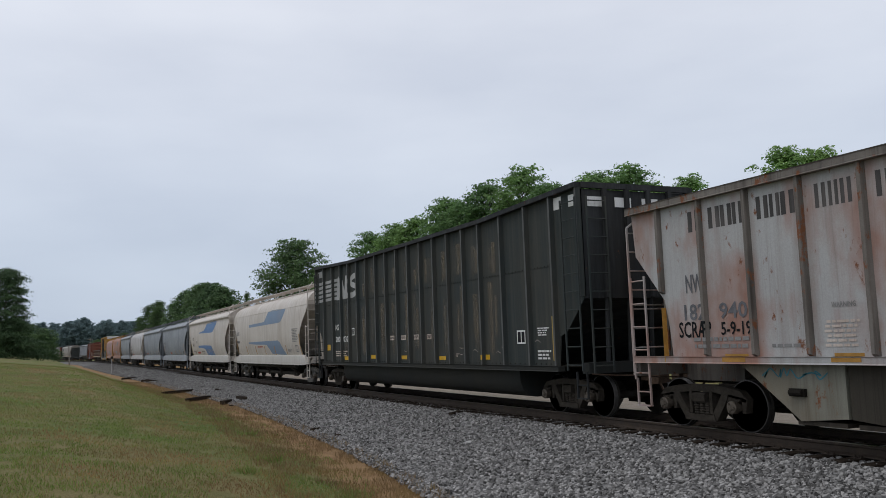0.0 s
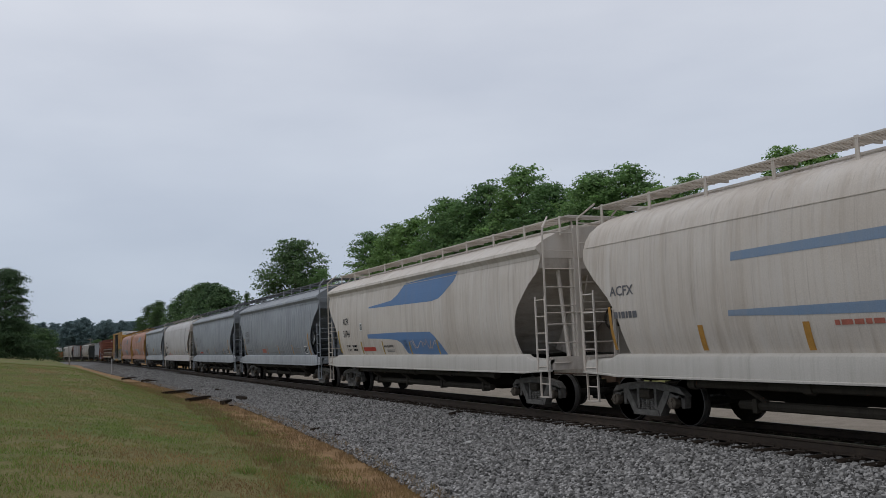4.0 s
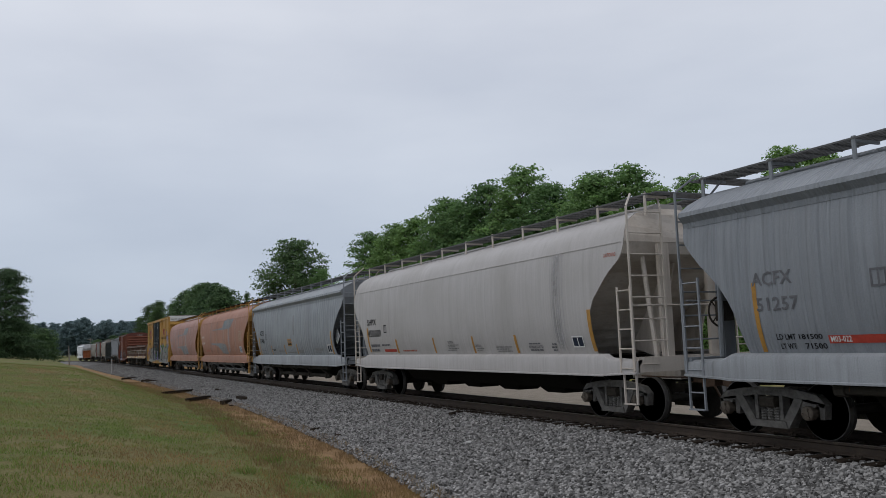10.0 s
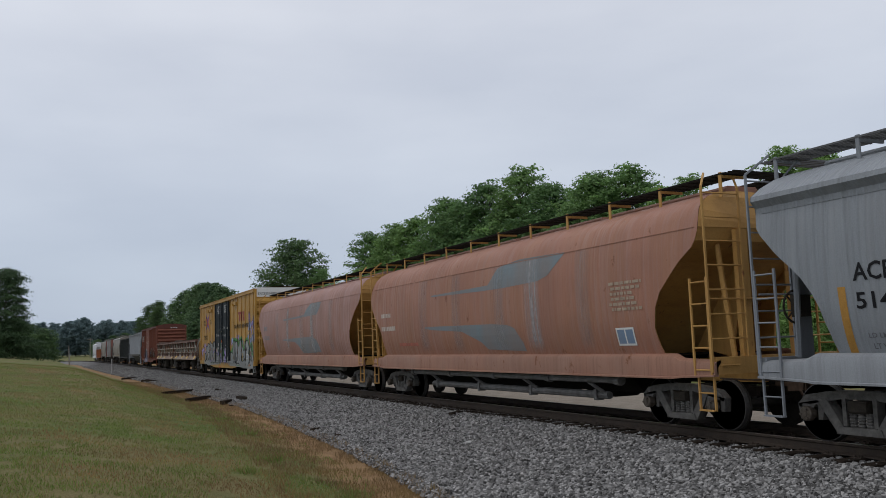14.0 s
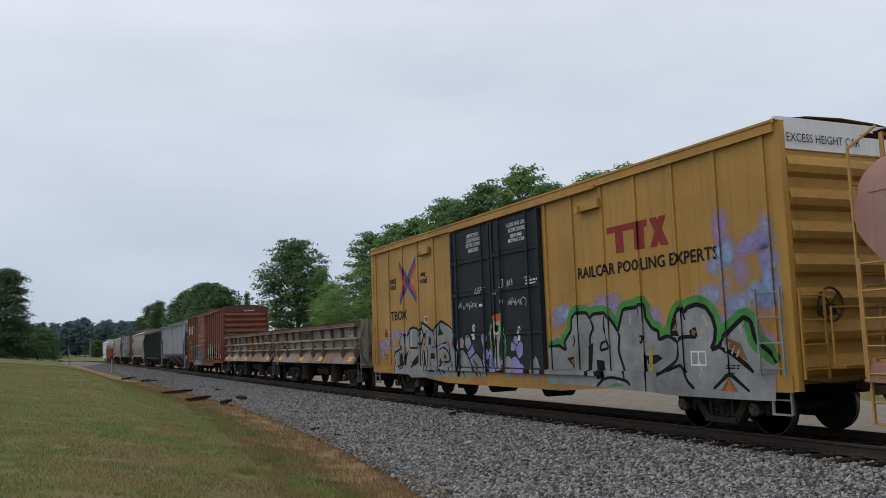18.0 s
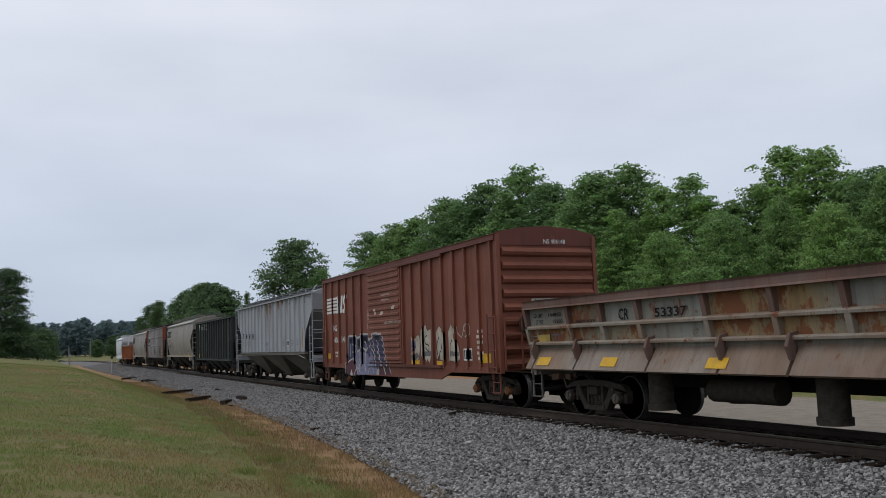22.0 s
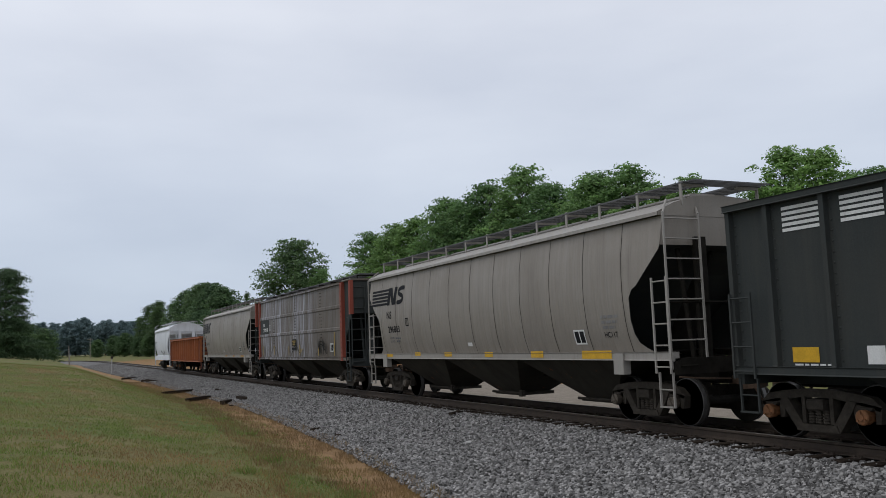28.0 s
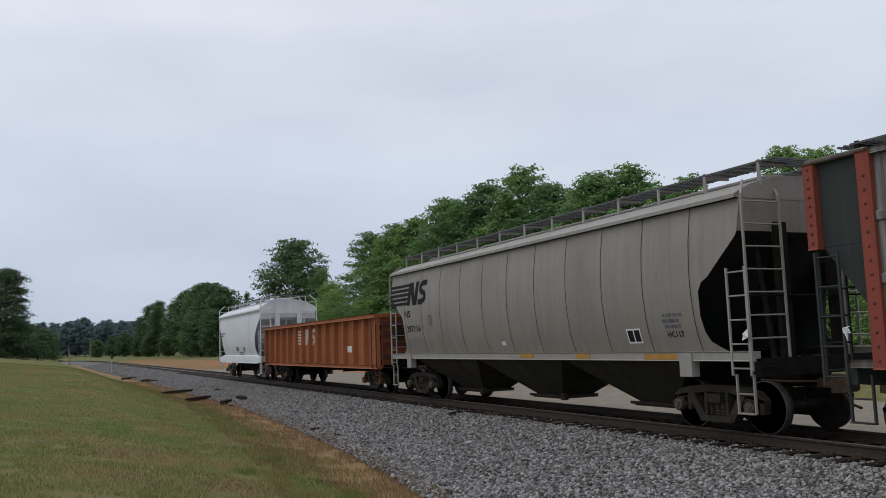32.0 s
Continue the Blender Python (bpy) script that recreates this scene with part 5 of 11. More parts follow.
# ---------------------------------------------------------------- the cars, from front to rear
def car_0():
    car, h = start_car("weathered pale grey ribbed covered hopper with rust blotches", "freight car", 2.4, -13.6, 1.3, "plain", "ribbed_hopper")
    inset = [(1.35, 1.15), (1.9, 1.10), (2.4, 1.0), (3.3, 0.22), (4.15, 0.15)]
    deep = [(1.35, 2.9), (3.2, 0.9), (3.35, 0.22), (4.15, 0.16)]
    ribs = [-7.02 + 1.11 * i for i in range(14)]
    ribbed_hopper_shell(car, h, 1.35, 4.15, 1.52, inset, deep, "nw_grey", "nw_rib", ribs, "nw_rib", 0.09, 0.11)
    RAISED["grey"] = [(x - 0.035, x + 0.035, 1.3, 4.15, 0.09) for x in ribs] + [(-h, h, 1.2, 1.36, 0.08)]
    for e in (-1, 1):
        part("side_sill", Shape().bevel_box(-h + 0.1, h - 0.1, e * 1.47, e * 1.60, 1.24, 1.36), "nw_grey", car)
        part("top_chord", Shape().bevel_box(-h + 0.1, h - 0.1, e * 1.48, e * 1.64, 4.12, 4.26), "nw_rib", car)
    corner_ladders(car, h, "nw_grey", 2.9, 3.9, 1.3)
    end_platform(car, h, "nw_rib", 1.28, 1.7)
    for c in (-3.22, 3.22):
        for e in (-1, 1):
            # inner plates darker: shade on slopes facing away is put into their colour
            p = part("discharge_hopper", Shape().plate([(c + e * 0.03, 1.26), (c + e * 2.14, 1.26), (c + e * 0.90, 0.36), (c + e * 0.03, 0.44)], -1.40, 1.40), "nw_pocket" if e * c > 0 else "grime_shade", car)
            part("outlet_gate", Shape().box(c + e * 0.10, c + e * 1.0, -1.36, 1.36, 0.30, 0.37), "truck", p)
            part("latch", Shape().box(c + e * 0.75, c + e * 1.05, -1.46, -1.40, 0.74, 0.86).rod((c + e * 0.78, -1.47, 0.80), (c + e * 1.02, -1.47, 0.80), 0.05, 8), "under", p)
    part("belly", Shape().box(-1.0, 1.0, -1.2, 1.2, 0.7, 1.25), "under", car)
    part("centre_sill", Shape().box(-h + 0.1, h - 0.1, -0.18, 0.18, 0.80, 1.10), "under", car)
    return car, h


def car_1():
    car, h = start_car("tall black ribbed coal gondola with rounded belly", "freight car", -15.2, -35.2, 1.45, "plain", "coal_gondola")
    zb, zt, y = 1.12, 4.88, 1.50
    top = [(-h, zt + 0.16), (-5.4, zt), (5.4, zt), (h, zt + 0.16)]
    side = [(-h, 2.65), (-h + 0.75, 1.92), (-h + 1.05, 1.80), (-h + 1.15, zb), (h - 1.15, zb), (h - 1.05, 1.80), (h - 0.75, 1.92), (h, 2.65)]
    for e in (-1, 1):
        part("side_wall", Shape().plate(side + top[::-1], e * y, e * (y - 0.03)), "black_panel", car)
        part("end_wall", Shape().plate([(e * h, 2.6), (e * (h - 0.03), 2.6), (e * (h - 0.03), zt + 0.12), (e * h, zt + 0.12)], -y, y), "black_car", car)
        part("slope_sheet", Shape().plate([(e * h, 2.65), (e * (h - 2.7), zb), (e * (h - 2.74), zb), (e * (h - 0.04), 2.65)], -y + 0.03, y - 0.03), "black_car", car)
    part("load_floor", Shape().box(-h + 0.03, h - 0.03, -y + 0.03, y - 0.03, zb, zb + 0.04), "under", car)
    rib_x = [-h + 0.05, -8.86, -7.68, -6.62] + [-5.67 + 0.993 * i for i in range(12)] + [6.45, 7.7, 8.85, h - 0.05]
    for e in (-1, 1):
        for x in rib_x:
            r = Shape()
            lo = 2.65 if abs(x) > h - 0.3 else 1.85 if abs(x) > h - 1.1 else zb
            hi = zt + 0.16 * max(0.0, (abs(x) - 5.4) / (h - 5.4))
            r.add([(x - 0.055, e * y, lo), (x + 0.055, e * y, lo), (x + 0.035, e * (y + 0.11), lo), (x - 0.035, e * (y + 0.11), lo), (x - 0.055, e * y, hi), (x + 0.055, e * y, hi), (x + 0.035, e * (y + 0.11), hi), (x - 0.035, e * (y + 0.11), hi)],
                  [(0, 1, 2, 3), (4, 5, 6, 7), (0, 3, 7, 4), (3, 2, 6, 7), (2, 1, 5, 6)])
            rib = part("side_rib", r, "black_panel", car)
            # lighter strip paints the highlight along the rib's front
            part("rib_face", Shape().box(x - 0.033, x + 0.033, e * (y + 0.11), e * (y + 0.114), lo, hi), "black_rib", rib)
        for a, b in zip(rib_x, rib_x[1:]):
            if abs(a + b) / 2 < h - 1.2:
                part("lower_panel", Shape().box(a + 0.06, b - 0.06, e * y, e * (y + 0.006), zb + 0.02, 3.42), "black_panel", car)
                seam = Shape()
                for k in range(7):
                    c = a + 0.12 + (b - a - 0.24) * k / 6
                    seam.add([(c - 0.014, e * (y + 0.016), 3.424), (c + 0.014, e * (y + 0.016), 3.424), (c + 0.014, e * (y + 0.016), 3.452), (c - 0.014, e * (y + 0.016), 3.452), (c, e * (y + 0.028), 3.438)], [(0, 1, 4), (1, 2, 4), (2, 3, 4), (3, 0, 4)])
                spots = [(b - 0.10, zb + 0.12 + 0.17 * k) for k in range(21)] + [(a + 0.16 + (b - a - 0.3) * k / 4, zb + 0.06) for k in range(5)]
                for c, z in spots:
                    o = y + (0.006 if z < 3.42 else 0.0)
                    seam.add([(c - 0.016, e * o, z - 0.016), (c + 0.016, e * o, z - 0.016), (c + 0.016, e * o, z + 0.016), (c - 0.016, e * o, z + 0.016), (c, e * (o + 0.014), z)], [(0, 1, 4), (1, 2, 4), (2, 3, 4), (3, 0, 4)])
                part("rivets", seam, "under", car)
                part("panel_seam", Shape().box(a + 0.06, b - 0.06, e * y, e * (y + 0.016), 3.42, 3.455), "black_panel", car)
        part("top_chord", Shape().plate(top + [(x, z + 0.11) for x, z in top[::-1]], e * (y - 0.06), e * (y + 0.15)), "black_car", car)
        part("side_sill", Shape().bevel_box(-h + 1.0, h - 1.0, e * (y - 0.04), e * (y + 0.14), zb - 0.10, zb + 0.02), "black_belly", car)
    RAISED["black"] = [(x - 0.035, x + 0.035, zb, zt + 0.1, 0.115) for x in rib_x] + [(-h + 1.2, h - 1.2, zb, 3.42, 0.007), (-h + 1.2, h - 1.2, 3.42, 3.455, 0.017)]
    for e in (1, -1):
        part("end_chord", Shape().box(e * h, e * (h + 0.07), -y, y, zt + 0.14, zt + 0.27), "black_car", car)
        part("end_sill", Shape().box(e * (h - 0.25), e * h, -1.5, 1.5, 0.98, 1.22), "black_belly", car)
        for yy in (-0.9, -0.3, 0.3, 0.9):
            part("end_rib", Shape().box(e * h, e * (h + 0.10), yy - 0.05, yy + 0.05, 2.62, zt + 0.15), "black_car", car)
            part("end_brace", Shape().rod((e * (h - 0.12), yy, 1.2), (e * (h - 0.05), yy, 2.65), 0.05, 6), "black_car", car)
    for c0, c1 in ((-h + 3.1, h - 3.1),):
        b = Shape()
        ring = [(-1.42, 1.06), (-1.41, 0.74), (-1.33, 0.52), (-1.18, 0.40), (-0.95, 0.34), (0.95, 0.34), (1.18, 0.40), (1.33, 0.52), (1.41, 0.74), (1.42, 1.06)]
        b.along_x(ring, c0, c1)
        part("belly_tub", b, "black_belly", car, "smooth black rounded tub", True)
    for ex in (1, -1):
        for ey in (-1, 1):
            add_ladder(car, ex * (h - 0.04), ex * (h - 0.62), ey * (y + 0.13), 1.05, zt - 0.05, "black_panel", "side_ladder", 10)
            add_end_ladder(car, ex * (h + 0.14), ey * (y - 0.05), ey * (y - 0.55), 1.0, zt - 0.05, "black_panel", 10)
        add_steps(car, ex * (h - 0.08), -ex, "black_car", -1.5, 0.45, 1.02)
    end_gear(car, h + 0.2, "black_belly", -1)
    part("centre_sill", Shape().box(-h + 0.1, h - 0.1, -0.2, 0.2, 0.75, 1.12), "under", car)
    return car, h


def car_14():
    car, h = start_car("light grey ribbed covered hopper with orange rust stains near the roof", "freight car", -244.1, -260.7, 1.7, "plain", "ribbed_hopper")
    zb, zt = 1.53, 4.12
    inset = [(1.53, 1.55), (2.1, 1.50), (2.45, 1.35), (3.25, 0.45), (3.4, 0.25), (4.12, 0.20)]
    deep = [(1.53, 3.0), (3.2, 0.9), (3.4, 0.26), (4.12, 0.21)]
    ribs = [-7.46 + 0.844 * i for i in range(18)]
    ribbed_hopper_shell(car, h, zb, zt, 1.50, inset, deep, "timx", "timx", ribs, "timx", 0.075, 0.14)
    for e in (-1, 1):
        part("side_sill", Shape().bevel_box(-h + 1.2, h - 1.2, e * 1.44, e * 1.60, zb - 0.07, zb + 0.03), "timx_dark", car)
        part("top_chord", Shape().bevel_box(-h + 0.1, h - 0.1, e * 1.48, e * 1.62, zt - 0.02, zt + 0.06), "timx", car)
    running_board(car, h - 0.1, zt + 0.37, 0.45, 0.95, "grate", 12, zt + 0.18, "timx")
    part("brake_pipe", Shape().path([(-h + 0.6, -1.57, zb - 0.12), (h - 2.4, -1.57, zb - 0.10), (h - 1.4, -1.55, zb - 0.26)], 0.018, 6), "white_warm", car)
    corner_ladders(car, h, "timx", 2.7, 4.2, 1.46)
    end_platform(car, h, "timx", 1.40)
    w = (2 * h - 3.6) / 3
    for i in (-1, 0, 1):
        add_pocket(car, i * w - w / 2, i * w + w / 2, 1.47, 0.40, 1.44, 0.45, w * 0.36, "timx_dark")
    part("centre_sill", Shape().box(-h + 0.1, h - 0.1, -0.18, 0.18, 0.80, 1.15), "under", car)
    return car, h


def car_15():
    car, h = start_car("dull black open ribbed hopper with white lettering", "freight car", -262.1, -276.2, 1.2, "rust", "open_hopper")
    zb, zt, y = 1.20, 3.78, 1.48
    s = Shape()
    for e in (-1, 1):
        s.box(-h, h, e * y, e * (y - 0.03), zb, zt)
        s.box(e * (h - 0.05), e * (h - 0.08), -y, y, 2.2, zt)
        s.add([(e * (h - 0.06), -y, 2.2), (e * (h - 0.06), y, 2.2), (e * (h - 2.3), y, zb), (e * (h - 2.3), -y, zb)], [(0, 1, 2, 3)])
    part("body", s, "black_hopper", car)
    part("load_floor", Shape().box(-h + 2.2, h - 2.2, -y + 0.03, y - 0.03, zb, zb + 0.04), "under", car)
    for e in (-1, 1):
        for x in [-h + 0.07, -6.15, -5.05] + [-3.91 + 0.9 * k for k in range(10)] + [5.05, 6.15, h - 0.07]:
            r = part("side_rib", Shape().bevel_box(x - 0.045, x + 0.045, e * y, e * (y + 0.10), zb, zt, 0.02), "black_hopper", car)
            if e < 0:
                rivet_rows(r, [x - 0.09, x + 0.09], np.arange(zb + 0.1, zt, 0.16), -y - 0.002, "black_hopper", 0.018)
        part("top_chord", Shape().bevel_box(-h, h, e * (y - 0.05), e * (y + 0.13), zt, zt + 0.11), "black_hopper", car)
        part("side_sill", Shape().bevel_box(-h, h, e * (y - 0.05), e * (y + 0.10), zb - 0.13, zb), "black_hopper", car)
    for e in (1, -1):
        part("end_chord", Shape().box(e * (h - 0.06), e * (h + 0.06), -y, y, zt, zt + 0.11), "black_hopper", car)
        for yy in (-0.75, 0.75):
            part("end_post", Shape().box(e * (h - 0.10), e * h, yy - 0.05, yy + 0.05, 1.1, 2.4), "black_hopper", car)
        for ey in (-1, 1):
            add_ladder(car, e * (h - 0.05), e * (h - 0.5), ey * (y + 0.14), 1.0, 2.4, "black_hopper", "side_ladder", 4)
            add_end_ladder(car, e * (h + 0.03), ey * y, ey * (y - 0.5), 1.0, 2.6, "black_hopper", 4)
        add_steps(car, e * (h - 0.05), -e, "black_hopper", -1.5, 0.45, 1.0)
    end_platform(car, h, "black_hopper", 1.2, 1.7)
    end_gear(car, h, "black_hopper", -1)
    w = (2 * h - 4.4) / 4
    for i in range(4):
        c = (-1.5 + i) * w
        add_pocket(car, c - w / 2, c + w / 2, 1.1, 0.40, 1.3, 0.6, w * 0.34, "black_hopper")
    part("centre_sill", Shape().box(-h + 0.1, h - 0.1, -0.18, 0.18, 0.80, 1.10), "under", car)
    return car, h


SEAM_WALL = [(1.44, 1.38), (1.52, 1.41), (1.62, 1.445), (1.8, 1.50), (2.07, 1.55), (2.5, 1.595), (2.66, 1.60), (2.74, 1.60), (2.97, 1.60), (3.38, 1.575), (3.46, 1.565), (3.9, 1.50), (4.02, 1.48)]
SEAM_INSET = [(1.44, 0.72), (1.52, 0.90), (1.62, 1.07), (1.8, 1.15), (2.07, 1.19), (2.5, 1.16), (2.66, 1.06), (2.74, 0.90), (2.97, 0.64), (3.38, 0.20), (3.46, 0.17), (4.02, 0.14)]
SEAM_DEEP = [(1.44, 3.0), (2.3, 2.0), (3.3, 0.9), (3.46, 0.18), (4.02, 0.15)]
SEAM_ROOF = [(-1.58, 4.02), (-1.58, 4.09), (-1.2, 4.27), (-0.7, 4.41), (0, 4.46), (0.7, 4.41), (1.2, 4.27), (1.58, 4.09), (1.58, 4.02)]


def grey_seam_hopper(front, rear, label):
    car, h = start_car(label, "freight car", front, rear, 1.45, "plain", "covered_hopper")
    # black slope sheets stand in for shade below the end bulkhead
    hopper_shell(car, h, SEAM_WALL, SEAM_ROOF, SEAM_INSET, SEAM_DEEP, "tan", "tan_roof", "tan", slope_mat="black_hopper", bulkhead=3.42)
    for e in (-1, 1):
        part("side_sill", Shape().bevel_box(-h, h, e * 1.40, e * 1.56, 1.28, 1.44), "tan_roof", car)
        for i in range(11):
            s = Shape()
            x = -h + 1.35 + (2 * h - 2.7) * i / 10
            for (z0, y0), (z1, y1) in zip(SEAM_WALL, SEAM_WALL[1:]):
                s.add([(x - 0.010, e * (y0 + 0.004), z0), (x + 0.010, e * (y0 + 0.004), z0), (x + 0.010, e * (y1 + 0.004), z1), (x - 0.010, e * (y1 + 0.004), z1)], [(0, 1, 2, 3)])
            part("panel_seam", s, "grime_shade", car, "dark welded panel seam")
        for x in (-h + 1.6, h - 1.6):
            part("jacking_pad", Shape().box(x - 0.16, x + 0.16, e * 1.42, e * 1.60, 1.0, 1.42), "tan_roof", car)
    running_board(car, h - 0.05, 4.68, 0.40, 0.98, "grate", 13, 4.33, "tan_roof")
    hatch_row(car, h - 0.5, 4.52, "tan_roof", 4, 0.35)
    corner_ladders(car, h, "tan_roof", 2.85, 4.05, 1.42)
    end_platform(car, h, "under", 1.32)
    end_gear(car, h, "tan_roof", -1)
    # shade under the end slope is in the black slope sheets above
    w = (2 * h - 3.4) / 3
    for i in (-1, 0, 1):
        add_pocket(car, i * w - w / 2, i * w + w / 2, 1.30, 0.36, 1.42, 0.45, w * 0.36, "grime_shade")
    part("centre_sill", Shape().box(-h + 0.1, h - 0.1, -0.18, 0.18, 0.80, 1.15), "under", car)
    return car, h


def car_17():
    car, h = start_car("streaked brown and silver riveted covered hopper with red corner posts", "freight car", -296.3, -311.9, 1.3, "plain", "riveted_hopper")
    wall = [(1.30, 1.50), (2.1, 1.54), (2.6, 1.54), (3.3, 1.54), (4.22, 1.50)]
    inset = [(1.30, 0.80), (4.22, 0.80)]
    deep = [(1.30, 2.9), (3.0, 1.2), (3.05, 0.82), (4.22, 0.81)]
    roof = [(-1.56, 4.22), (-1.56, 4.27), (-0.9, 4.38), (0, 4.42), (0.9, 4.38), (1.56, 4.27), (1.56, 4.22)]
    hopper_shell(car, h, wall, roof, inset, deep, "brown_alu", "brown_alu", "black_hopper", rear=[(1.30, 0.60), (4.22, 0.60)])
    part("end_panel", Shape().box(h - 0.72, h + 0.20, -1.46, 1.46, 2.98, 4.24), "black_hopper", car, "black upper end panel")
    part("roof_end", Shape().bevel_box(h - 0.80, h + 0.28, -1.56, 1.56, 4.245, 4.32, 0.02), "brown_alu", car)
    part("end_panel", Shape().box(-h - 0.38, -h + 0.52, -1.46, 1.46, 2.98, 4.24), "black_hopper", car, "black upper end panel")
    part("roof_end", Shape().bevel_box(-h - 0.42, -h + 0.60, -1.56, 1.56, 4.245, 4.32, 0.02), "brown_alu", car)
    for e in (-1, 1):
        part("end_post", Shape().bevel_box(-h - 0.46, -h - 0.28, e * 1.44, e * 1.58, 2.95, 4.25, 0.02), "red_end", car, "faded red end post")
        part("end_post", Shape().bevel_box(h + 0.12, h + 0.30, e * 1.44, e * 1.58, 2.95, 4.25, 0.02), "red_end", car, "faded red end post")
        part("web_plate", Shape().plate([(h - 0.70, 2.975), (h + 0.12, 2.975), (h - 0.70, 1.95)], e * 1.42, e * 1.46), "black_hopper", car)
        part("web_plate", Shape().plate([(-h + 0.50, 2.975), (-h - 0.28, 2.975), (-h + 0.50, 1.95)], e * 1.42, e * 1.46), "black_hopper", car)
        for x in (-h + 0.60, h - 0.80):
            part("corner_post", Shape().bevel_box(x - 0.11, x + 0.11, e * 1.46, e * 1.60, 1.18, 4.25, 0.02), "red_end", car, "faded red corner post")
        for z0, z1 in ((2.34, 2.52), (3.22, 3.40)):
            part("side_seam", Shape().along_x([(e * 1.53, z0), (e * 1.575, z0 + 0.035), (e * 1.575, z1 - 0.035), (e * 1.53, z1)], -h + 0.72, h - 0.92), "brown_alu", car, "pressed belt along the side")
        part("side_sill", Shape().bevel_box(-h + 0.1, h - 0.1, e * 1.46, e * 1.57, 1.20, 1.31), "brown_alu", car)
        part("top_chord", Shape().bevel_box(-h + 0.5, h - 0.7, e * 1.48, e * 1.58, 4.19, 4.28), "brown_alu", car)
    for c in (-4.1, 0.0, 4.1):
        for z0, z1 in ((1.85, 2.30), (2.56, 3.18), (3.44, 4.05)):
            rivet_rows(car, [c - 0.09, c + 0.09], np.arange(z0, z1, 0.14), -1.545, "under", 0.022)
        for d in range(1, 9):
            for e in (-1, 1):
                rivet_rows(car, [c + e * (0.12 + 0.085 * d)], [1.85 - 0.055 * d], -1.53, "under", 0.02)
    for x in (-h + 0.60, h - 0.80):
        rivet_rows(car, [x], np.arange(1.3, 4.0, 0.2), -1.602, "brown_dark", 0.024)
    rivet_rows(car, [-h - 0.37], np.arange(3.05, 4.2, 0.14), -1.582, "brown_dark", 0.024)
    running_board(car, h - 0.05, 4.52, 0.35, 1.10, "grate", 10, 4.30, "under")
    for ex in (1, -1):
        for ey in (-1, 1):
            out = h + (0.20 if ex > 0 else 0.34)
            add_ladder(car, ex * out, ex * (out - 0.40), ey * 1.60, 0.95, 2.9, "black_hopper", "side_ladder", 5)
            add_end_ladder(car, ex * (out + 0.03), ey * 1.5, ey * 0.95, 1.0, 4.1, "black_hopper", 8)
        add_steps(car, ex * h, -ex, "black_hopper", -1.5, 0.42, 1.1)
    end_platform(car, h, "black_hopper", 1.26)
    end_gear(car, h, "black_hopper", -1)
    w = (2 * h - 3.6) / 3
    for i in (-1, 0, 1):
        add_pocket(car, i * w - w / 2, i * w + w / 2, 1.22, 0.38, 1.42, 0.45, w * 0.34, "grime_shade")
    part("centre_sill", Shape().box(-h + 0.1, h - 0.1, -0.18, 0.18, 0.80, 1.12), "under", car)
    return car, h


def corrugated_end(car, x, e, y, z0, z1, n, mat, depth=0.10, band=None):
    s = Shape()
    s.box(x - e * 0.06, x, -y, y, z0, z1)
    part("end_wall", s, mat, car)
    for i in range(n):
        z = z0 + (z1 - z0) * (i + 0.5) / n
        r = (z1 - z0) / n * 0.36
        c = Shape()
        ring = [(x - e * 0.01, z - r), (x + e * depth * 0.7, z - r * 0.6), (x + e * depth, z), (x + e * depth * 0.7, z + r * 0.6), (x - e * 0.01, z + r)]
        c.along_y(ring, -y + 0.12, y - 0.12)
        part("end_corrugation", c, mat, car)


